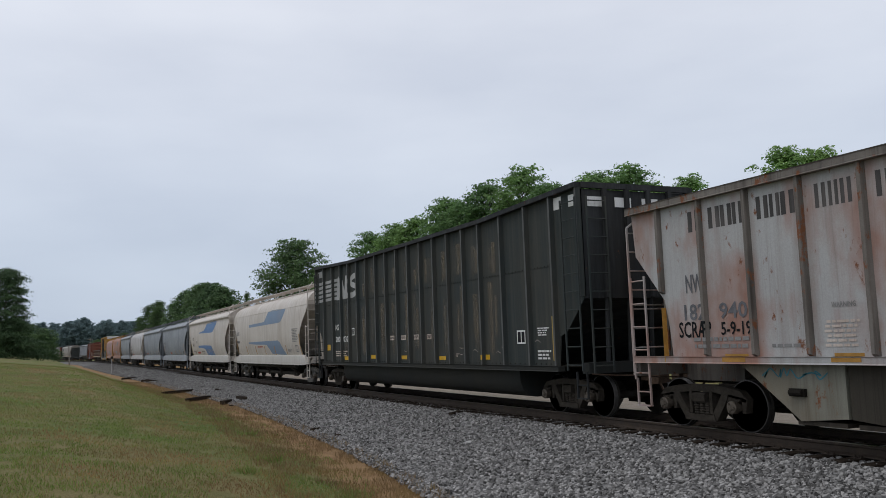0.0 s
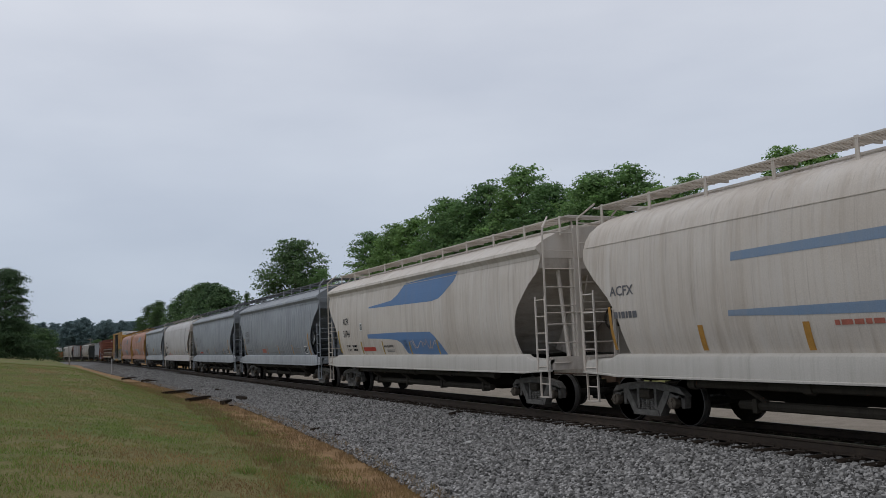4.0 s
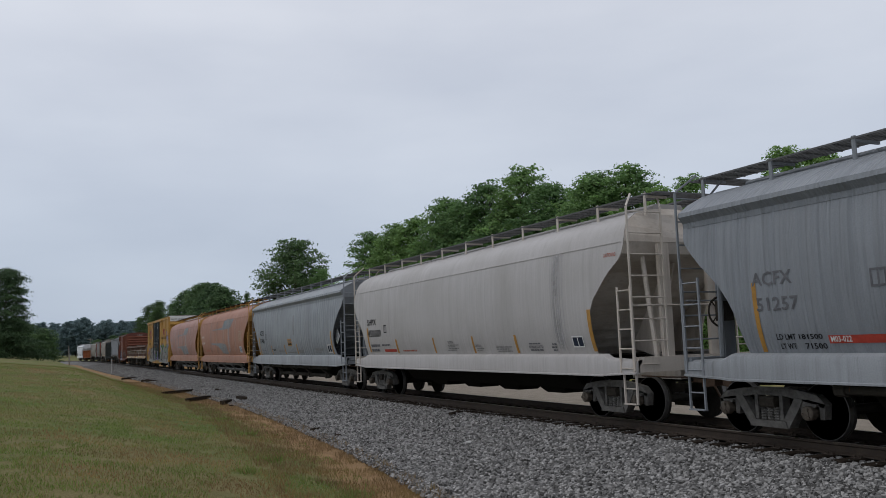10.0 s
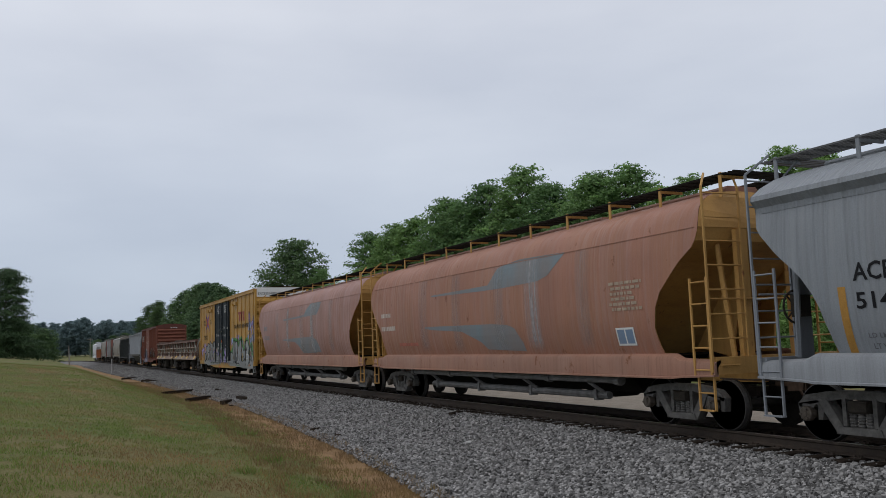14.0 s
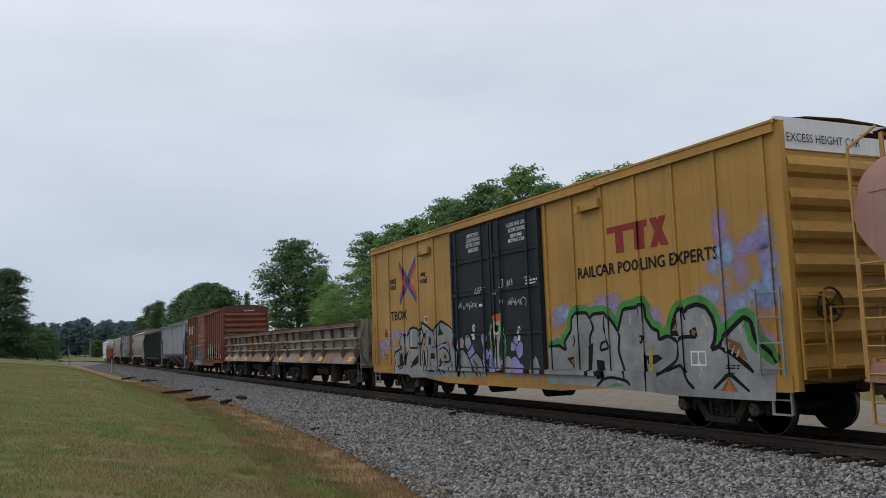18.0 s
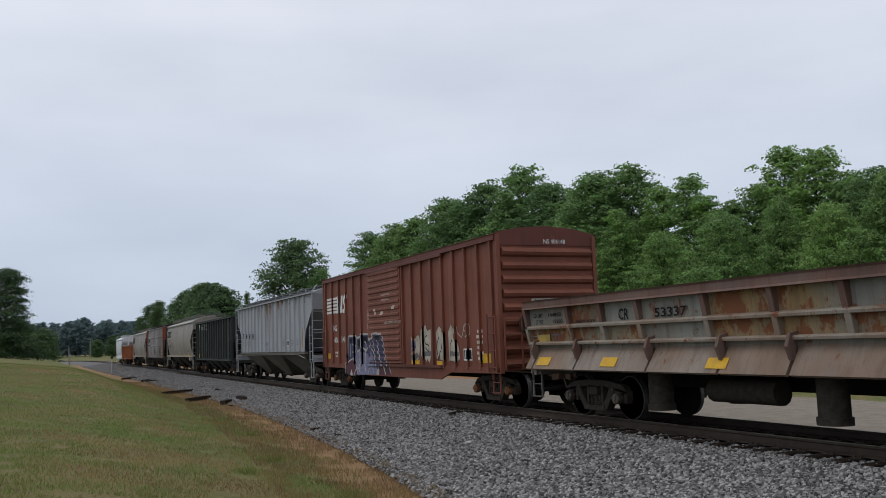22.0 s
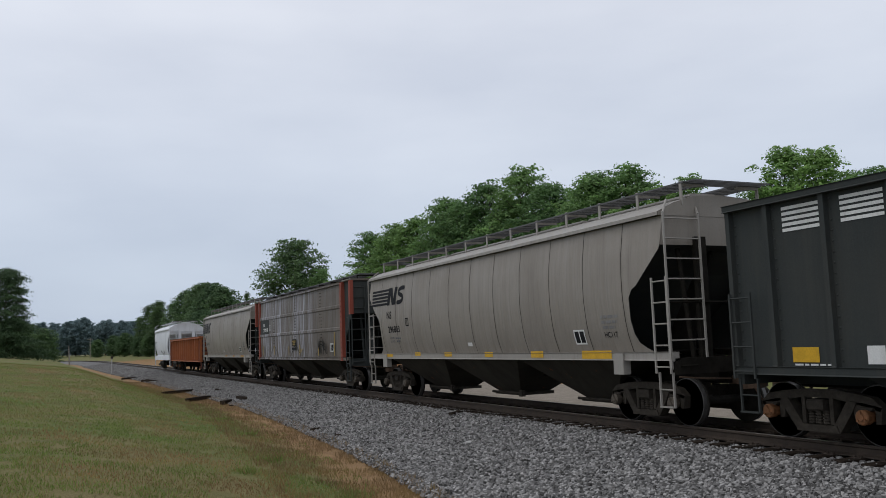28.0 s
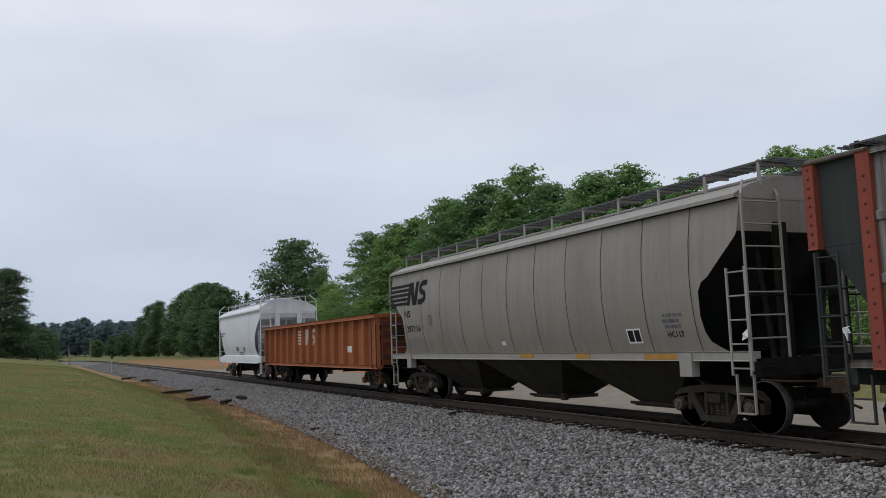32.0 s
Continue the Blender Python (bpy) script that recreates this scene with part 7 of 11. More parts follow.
def build_lineside():
    plank(-52.69, -4.94, 2.60, 132, 0.22, 0.17)
    plank(-44.26, -5.07, 2.60, 146, 0.22, 0.17)
    plank(-40.20, -4.46, 1.57, 156, 0.22, 0.17)
    plank(-40.68, -3.65, 1.44, 2, 0.22, 0.17)
    plank(-49.48, -3.16, 0.58, 22, 0.12, 0.09)
    plank(-87.36, -4.84, 2.04, 138, 0.22, 0.17)
    plank(-87.83, -4.78, 2.60, -1, 0.22, 0.17)
    plank(-74.78, -4.19, 2.46, 29, 0.22, 0.17)
    plank(-76.46, -4.23, 2.60, -1, 0.22, 0.17)
    plank(-24.47, -4.83, 0.37, 118, 0.12, 0.09)
    plank(-21.60, -1.61, 0.61, 123, 0.12, 0.09)
    rock(-16.93, -3.58, 0.13, 'post', 'pale flat stone among the ballast')
    rock(-19.44, -5.30, 0.1, 'post', 'pale flat stone at the ballast edge')
    rock(-22.27, -4.86, 0.16, 'tie', 'dark lump of stone in the ballast')
    rock(-16.32, -1.79, 0.08, 'tie', 'dark lump of stone in the ballast')
    rock(-37.63, -4.73, 0.12, 'tie', 'dark lump of stone in the ballast')
    # slim marker post beside the line
    m = thing("marker_post", "slim pale trackside marker post with a small dark head", "post")
    part("pole", Shape().rod((0, 0, 0), (0, 0, 1.9), 0.05, 8), "post", m)
    part("head", Shape().bevel_box(-0.12, 0.12, -0.14, 0.14, 1.85, 2.15, 0.03), "truck", m)
    m.matrix_world = pose(-112.8, -4.80, -0.72)
    for (x, y), tall, lean, arms in (((-240, -6.9), 4.9, 2.6, 0), ((-380, 3.9), 8.5, 0.5, 1)):
        p = thing("utility_pole", "weathered grey timber utility pole", "pole", "utility poles")
        part("pole", Shape().rod((0, 0, -1.5), (0, 0, tall), 0.17, 8, 0.11), "pole_wood", p)
        if arms:
            part("cross_arm", Shape().box(-0.06, 0.06, -1.1, 1.1, tall - 0.7, tall - 0.55), "pole_wood", p)
        p.matrix_world = pose(x, y, height(max(x, -520), y), lean, 0, 0)


def build_train():
    build_truck("plain", "truck", "bearing")
    build_truck("grey", "truck_grey", "bearing")
    build_truck("rust", "truck", "bearing_rust")
    car_0()
    car_1()
    center_flow("dusty cream covered hopper with faded blue swooshes", -36.5, -53.1, "cream", "cream_sill", "cream", "cream", "cream", "grey", True, smooth=True)
    center_flow("cream covered hopper with crisp blue stripes", -54.5, -71.35, "cream", "cream_sill", "cream", "cream", "cream", "grey")
    center_flow("streaked blue-grey covered hopper with white placard", -72.5, -89.1, "grey_blue", "grey_sill", "grey_blue", "grey_blue", "grate", "grey")
    center_flow("blue-grey covered hopper with ochre strips", -90.6, -107.3, "grey_blue", "grey_sill", "grey_blue", "grey_blue", "grate", "grey")
    center_flow("warm white covered hopper with plain rounded sides", -108.7, -125.4, "white_warm", "white_warm", "cream", "white_warm", "grate", "grey", False, smooth=True, tail=CF_REAR_SHORT)
    center_flow("light grey covered hopper with orange notice", -126.6, -142.9, "grey_blue_light", "grey_sill", "grey_blue", "grey_blue_light", "grate", "grey")
    center_flow("faded orange covered hopper with worn blue patches", -143.9, -160.9, "orange", "orange_sill", "orange_end", "orange", "under", "grey", smooth=True, tail=CF_REAR_SHORT)
    center_flow("chalky pink covered hopper with worn blue patches", -161.9, -178.6, "pink", "orange_sill", "orange_end", "pink", "under", "grey", smooth=True, tail=CF_REAR_SHORT)
    car_10()
    grey, rust = "dump", "dump_rusty"
    dump_car(-200.1, -212.95, "weathered grey side-dump car with rusty rim and posts", [grey] * 8, 0.0)
    dump_car(-213.45, -225.9, "rust-eaten yellowed side-dump car with yellow reflectors", [grey, rust, grey, grey, rust, rust, grey, rust], -0.32)
    car_13()
    car_14()
    car_15()
    grey_seam_hopper(-277.75, -294.0, "warm grey covered hopper with yellow-marked sill")
    car_17()
    grey_seam_hopper(-313.65, -329.75, "warm grey covered hopper with black emblem and seams")
    car_19()
    center_flow("clean white covered hopper, the last car", -348.95, -361.16, "white_last", "white_last", "white_last", "white_last", "grate", "grey", False)

# ---------------------------------------------------------------- painted markings
def skin_y(wall, z):
    """Half width of a car's side at height z: a profile, or one number for a flat side."""
    return interp(z, wall) if isinstance(wall, list) else wall


def clip(poly, level, above):
    """The part of an outline of (x, z) points above or below a height."""
    out = []
    for (xa, za), (xb, zb) in zip(poly, poly[1:] + poly[:1]):
        ina, inb = (za >= level) == above, (zb >= level) == above
        if ina:
            out.append((xa, za))
        if ina != inb:
            out.append((xa + (xb - xa) * (level - za) / (zb - za), level))
    return out


def split_at(verts, faces, wall):
    """Cut painted outlines at the heights where a curved side bends, so that they follow it."""
    levels = [w[0] for w in wall] if isinstance(wall, list) else []
    v, f, seen = [], [], {}
    for face in faces:
        rest = [(verts[i][0], verts[i][2]) for i in face]
        bands = []
        for level in levels:
            if min(p[1] for p in rest) < level - 1e-4 and max(p[1] for p in rest) > level + 1e-4:
                bands.append(clip(rest, level, False))
                rest = clip(rest, level, True)
        for band in bands + [rest]:
            ring = []
            for x, z in band:
                key = (round(x, 4), round(z, 4))
                if key not in seen:
                    seen[key] = len(v)
                    v.append((x, 0.0, z))
                if seen[key] not in ring:
                    ring.append(seen[key])
            if len(ring) > 2:
                f.append(tuple(ring))
    return v, f


class Relief:
    """A flat side with ribs, doors and sills that stand proud of it: rows of (x0, x1, z0, z1, height)."""

    def __init__(self, base, raised):
        self.base, self.raised = base, raised

    def pieces(self, poly):
        """Cut an outline where the side steps in or out: pieces with the height of each."""
        def halves(parts, level, axis):
            out = []
            for p in parts:
                q = [(a[1 - axis], a[axis]) for a in p] if axis == 1 else [(a[1], a[0]) for a in p]
                vals = [a[1] for a in q]
                if min(vals) < level - 1e-4 and max(vals) > level + 1e-4:
                    q2 = [clip(q, level, False), clip(q, level, True)]
                else:
                    q2 = [q]
                out += [[(a[0], a[1]) for a in p2] if axis == 1 else [(a[1], a[0]) for a in p2] for p2 in q2]
            return out
        xs, zs = [p[0] for p in poly], [p[1] for p in poly]
        near = [k for k in self.raised if k[0] < max(xs) and k[1] > min(xs) and k[2] < max(zs) and k[3] > min(zs)]
        parts = [poly]
        for k in near:
            for level in k[:2]:
                parts = halves(parts, level, 0)
            for level in k[2:4]:
                parts = halves(parts, level, 1)
        out = []
        for p in parts:
            if len(p) < 3:
                continue
            cx, cz = (min(a[0] for a in p) + max(a[0] for a in p)) / 2, (min(a[1] for a in p) + max(a[1] for a in p)) / 2
            out.append((p, max([k[4] for k in near if k[0] <= cx <= k[1] and k[2] <= cz <= k[3]] or [0.0])))
        return out


def on_side(shape, wall, lift=0.008):
    """Lay a shape's vertices, given as (x, anything, z), on the near side of a car."""
    if isinstance(wall, Relief):
        v, f, index, edges = [], [], {}, {}
        for i, face in enumerate(shape.f):
            for poly, h in wall.pieces([(shape.v[k][0], shape.v[k][2]) for k in face]):
                ring = []
                for x, z in poly:
                    key = (round(x, 4), round(z, 4), round(h, 4))
                    if key not in index:
                        index[key] = len(v)
                        v.append((x, -wall.base - h - lift - 0.00002 * i, z))
                    if key not in ring:
                        ring.append(key)
                if len(ring) < 3:
                    continue
                f.append(tuple(index[k] for k in ring))
                for p, q in zip(ring, ring[1:] + ring[:1]):
                    p, q = sorted((p, q))
                    edges.setdefault((p[:2], q[:2]), {})[p[2]] = (index[p], index[q])
        # the paint runs on over the flanks of ribs and doors
        for sides in edges.values():
            if len(sides) == 2:
                (a, b), (c, d) = sides.values()
                f.append((a, b, d, c))
        shape.v, shape.f = v, f
        return shape
    v, f = split_at(shape.v, shape.f, wall)
    shape.v, shape.f = [(x, -skin_y(wall, z) - lift, z) for x, _, z in v], f
    return shape


def lettering(car, text, x0, x1, z0, z1, mat, wall, lift=0.009):
    cu = bpy.data.curves.new("lettering", "FONT")
    cu.body, cu.size, cu.resolution_u, cu.offset = text, 1.0, 2, 0.016
    tmp = bpy.data.objects.new("lettering", cu)
    scene.collection.objects.link(tmp)
    me = bpy.data.meshes.new_from_object(tmp)
    bpy.data.objects.remove(tmp)
    bpy.data.curves.remove(cu)
    co = np.array([v.co[:] for v in me.vertices])
    lo, hi = co.min(0), co.max(0)
    z = z0 + (co[:, 1] - lo[1]) / (hi[1] - lo[1]) * (z1 - z0)
    x = x0 + (co[:, 0] - lo[0]) / max(1e-6, hi[0] - lo[0]) * (x1 - x0)
    s = Shape().add([(a, 0.0, b) for a, b in zip(x.tolist(), z.tolist())], [tuple(p.vertices) for p in me.polygons])
    bpy.data.meshes.remove(me)
    return part("lettering", on_side(s, wall, lift), mat, car)


def decal(car, poly, mat, wall, name="marking", lift=0.005, steps=16):
    """A painted area whose outline is crossed twice at each height; laid on the curved side strip by strip."""
    zs = sorted({round(lo_hi, 4) for lo_hi in np.linspace(min(p[1] for p in poly) + 0.002, max(p[1] for p in poly) - 0.002, steps)})
    rows = []
    for z in zs:
        xs = []
        for (xa, za), (xb, zb) in zip(poly, poly[1:] + poly[:1]):
            if (za - z) * (zb - z) < 0:
                xs.append(xa + (xb - xa) * (z - za) / (zb - za))
        if len(xs) >= 2:
            rows.append([(min(xs), 0, z), (max(xs), 0, z)])
    if len(rows) > 1:
        return part(name, on_side(Shape().skin(rows), wall, lift), mat, car)


def patch(car, x0, x1, z0, z1, mat, wall, name="reflector", lift=0.006):
    n = 4 if isinstance(wall, list) else 1
    rows = [[(x0, 0, z), (x1, 0, z)] for z in np.linspace(z0, z1, n + 1)]
    return part(name, on_side(Shape().skin(rows), wall, lift), mat, car)


def print_bars(car, x0, x1, z0, z1, rows, mat, wall):
    rng = random.Random(int(abs(x0 * 100) + rows))
    s = Shape()
    pitch = (z1 - z0) / rows
    for i in range(rows):
        z = z1 - (i + 1) * pitch + pitch * 0.2
        a = x0 + rng.uniform(0, 0.08)
        end = x1 - (rng.uniform(0, 0.3) * (x1 - x0) if i else 0)
        while a < end - 0.02:
            b = min(end, a + rng.uniform(0.05, 0.20))
            s.add([(a, 0, z), (b, 0, z), (b, 0, z + pitch * 0.55), (a, 0, z + pitch * 0.55)], [(0, 1, 2, 3)])
            a = b + 0.03
    if s.v:
        part("fine_print", on_side(s, wall, 0.010), mat, car)


def stencil_box(car, x0, x1, z0, z1, mat, wall):
    """A framed inspection stencil: a white frame round dark oblongs."""
    s = Shape()
    t = 0.10 * min(x1 - x0, z1 - z0) + 0.004
    for a, b, c, d in ((x0, x1, z0, z0 + t), (x0, x1, z1 - t, z1), (x0, x0 + t, z0 + t, z1 - t), (x1 - t, x1, z0 + t, z1 - t), ((x0 + x1) / 2 - t / 2, (x0 + x1) / 2 + t / 2, z0 + t, z1 - t)):
        s.add([(a, 0, c), (b, 0, c), (b, 0, d), (a, 0, d)], [(0, 1, 2, 3)])
    if mat in ("pale_mark", "grey_mark") or x1 - x0 < 0.25:
        return part("stencil", on_side(s, wall, 0.010), mat, car)
    patch(car, x0, x1, z0, z1, mat, wall, "stencil", 0.006)
    part("stencil_frame", on_side(s, wall, 0.010), "white_mark", car)


def slanted_block(car, x, z, w, h, k, mat, wall, lift):
    """Two leaning bars and the bar between them."""
    b = w * 0.30

    def put(up, *poly):
        part("emblem_block", on_side(Shape().flat(poly, 0), wall, lift + up), mat, car)
    put(0, (x, z), (x + b, z), (x + b + k, z + h), (x + k, z + h))
    put(0, (x + w - b, z), (x + w, z), (x + w + k, z + h), (x + w - b + k, z + h))
    put(0.003, (x + k + b * 0.3, z + h), (x + k + b * 1.3, z + h), (x + w - b * 0.4, z), (x + w - b * 1.4, z))


def stepped_block(car, x, z, w, h, k, mat, wall, lift):
    """A thick band that winds up in two bows."""
    pts = [(-0.05, 0.11), (0.55, 0.11), (0.93, 0.22), (0.90, 0.42), (0.55, 0.51), (0.20, 0.60), (0.14, 0.79), (0.50, 0.89), (1.12, 0.89)]
    line = bend([(x + w * u + k * v, z + h * v) for u, v in pts], 4)
    part("emblem_block", on_side(ribbon(line, h * 0.235), wall, lift), mat, car)


def block_letter(car, x0, x1, z0, z1, mat, wall):
    """Two plain upright bars in the room of a letter."""
    w = (x1 - x0) * 0.36
    for a in (x0, x1 - w):
        part("block_mark", on_side(Shape().flat([(a, z0), (a + w, z0), (a + w, z1), (a, z1)], 0), wall, 0.004), mat, car)


def stripe_set(car, x0, x1, z0, z1, n, mat, wall):
    s = Shape()
    p = (z1 - z0) / n
    for i in range(n):
        z = z0 + p * (i + 0.2)
        s.add([(x0, 0, z), (x1, 0, z), (x1, 0, z + p * 0.6), (x0, 0, z + p * 0.6)], [(0, 1, 2, 3)])
    return part("stripes", on_side(s, wall, 0.007), mat, car)


def emblem(car, x, z, w, h, mat, wall, stripes=5, lift=0.008):
    """A railway emblem: long stripes that run into slanted block forms."""
    k = 0.22 * h

    def put(name, *polys):
        s = Shape()
        for poly in polys:
            s.add([(a, 0, b) for a, b in poly], [tuple(range(len(poly)))])
        part(name, on_side(s, wall, lift), mat, car)
    sw = w * 0.52
    for i in range(stripes):
        lo = z + h * (i + 0.18) / stripes
        hi = z + h * (i + 0.82) / stripes
        put("emblem_stripe", [(x, lo), (x + sw + k * (lo - z) / h, lo), (x + sw + k * (hi - z) / h, hi), (x, hi)])
    a, b = x + sw, w * 0.075
    slanted_block(car, a, z, w * 0.275, h, k, mat, wall, lift)
    stepped_block(car, a + w * 0.20 + b * 1.5, z, w * 0.17, h, k, mat, wall, lift)


def cross_logo(car, x0, x1, z0, z1, wall):
    """Two crossing bands, each half red and half blue."""
    cx, cz = (x0 + x1) / 2, (z0 + z1) / 2
    dx, dz = (x1 - x0) * 0.44, (z1 - z0) * 0.44
    t = dz * 0.17
    for mat, lift, rows in (("logo_blue", 0.005, ((-1, 1, 0.22), (1, 1, 0.22), (-1, -1, -0.22), (1, -1, -0.22))), ("logo_red", 0.006, ((-1, 1, -0.12), (1, 1, -0.12), (-1, -1, 0.12), (1, -1, 0.12)))):
        for sx, sz, o in rows:
            ex, ez = cx + sx * dx, cz + sz * dz + o * dz * 1.0
            bx, bz = cx + sx * dx * 0.10, cz + sz * dz * 0.06 + o * dz
            s = Shape().add([(bx, 0, bz - t), (ex, 0, ez - t), (ex, 0, ez + t), (bx, 0, bz + t)], [(0, 1, 2, 3)])
            part("emblem_band", on_side(s, wall, lift), mat, car)
    part("emblem_block", on_side(Shape().add([(cx - dx * 0.14, 0, cz - dz * 0.34), (cx + dx * 0.14, 0, cz - dz * 0.34), (cx + dx * 0.14, 0, cz + dz * 0.34), (cx - dx * 0.14, 0, cz + dz * 0.34)], [(0, 1, 2, 3)]), wall, 0.008), "logo_blue", car)


def owner_logo(car, a, b, c, d, z0, z1, wall):
    """Dark red block forms with two slanted bars."""
    h = z1 - z0
    rise = [0.005]

    def put(*poly):
        part("emblem_block", on_side(Shape().flat(poly, 0), wall, rise[0]), "emblem_red", car)
        rise[0] += 0.0005
    put((a, z1 - h * 0.24), (c - 0.05, z1 - h * 0.24), (c - 0.05, z1), (a, z1))
    for x in (a + (b - a) * 0.36, b + (c - b) * 0.28):
        put((x, z0), (x + 0.26, z0), (x + 0.26, z1 - h * 0.24), (x, z1 - h * 0.24))
    put((c + 0.02, z1), (c + 0.24, z1), (d, z0), (d - 0.22, z0))
    put((c + 0.02, z0), (c + 0.22, z0), (d - 0.05, z1), (d - 0.24, z1))


def ragged(rng, cx, cz, rx, rz, n=9, rough=0.35):
    return [(cx + rx * math.cos(2 * math.pi * i / n) * rng.uniform(1 - rough, 1 + rough * 0.4), cz + rz * math.sin(2 * math.pi * i / n) * rng.uniform(1 - rough, 1 + rough * 0.4)) for i in range(n)]


def scrawl(car, x0, x1, z0, z1, mat, wall, n, seed, lift=0.012, thick=0.018):
    """A thin sprayed line that loops along."""
    rng = random.Random(seed)
    pts = []
    for i in range(n * 3):
        u = i / (n * 3 - 1)
        pts.append((x0 + (x1 - x0) * min(1.0, max(0.0, u + rng.uniform(-0.5, 0.5) / n)), z0 + (z1 - z0) * (rng.uniform(0.6, 1.0) if i % 2 else rng.uniform(0.0, 0.45))))
    return part("scrawl", on_side(ribbon(bend(pts, 4), thick * 1.6), wall, lift), mat, car)


def stroke(points, width):
    """A band of even width along points, with mitred joints: its outline as faces."""
    s = Shape()
    for (xa, za), (xb, zb) in zip(points, points[1:]):
        d = math.hypot(xb - xa, zb - za) + 1e-6
        ux, uz = (xb - xa) / d, (zb - za) / d
        nx, nz = -uz * width / 2, ux * width / 2
        e = width * 0.42
        s.add([(xa - ux * e + nx, 0, za - uz * e + nz), (xa - ux * e - nx, 0, za - uz * e - nz), (xb + ux * e - nx, 0, zb + uz * e - nz), (xb + ux * e + nx, 0, zb + uz * e + nz)], [(0, 1, 2, 3)])
    return s


def bend(points, n=5):
    """A smooth line through points."""
    p = [points[0]] + list(points) + [points[-1]]
    out = []
    for a, b, c, d in zip(p, p[1:], p[2:], p[3:]):
        for i in range(n):
            t = i / n
            out.append(tuple(0.5 * (2 * b[k] + (c[k] - a[k]) * t + (2 * a[k] - 5 * b[k] + 4 * c[k] - d[k]) * t * t + (3 * b[k] - a[k] - 3 * c[k] + d[k]) * t ** 3) for k in (0, 1)))
    return out + [points[-1]]


def ribbon(points, width):
    """A band of even width along a smooth line, with rounded ends."""
    rows = []
    n = len(points)
    for i, (x, z) in enumerate(points):
        ax, az = points[max(0, i - 1)]
        bx, bz = points[min(n - 1, i + 1)]
        d = math.hypot(bx - ax, bz - az) + 1e-6
        w = width / 2 * (0.55 if i in (0, n - 1) else 1.0)
        rows.append([(x - (bz - az) / d * w, 0, z + (bx - ax) / d * w), (x + (bz - az) / d * w, 0, z - (bx - ax) / d * w)])
    return Shape().skin(rows)


def sprayed(car, outline, mat, wall, lift, name="spray_fill"):
    """A flat sprayed form on the side: (x, z) points."""
    return part(name, on_side(Shape().flat(outline, 0), wall, lift), mat, car)


def sprayed_line(car, points, width, mat, wall, lift, name="spray_line", smooth=False):
    return part(name, on_side(ribbon(bend(points, 4) if smooth else even(points), width), wall, lift), mat, car)


def even(points):
    """The same broken line with a point close to each side of every corner, so that a band along it keeps its width."""
    out = [points[0]]
    for a, b, c in zip(points, points[1:], points[2:]):
        for p, k in ((a, 0.12), (c, 0.12)):
            out.append((b[0] + (p[0] - b[0]) * k, b[1] + (p[1] - b[1]) * k))
    return out + [points[-1]]


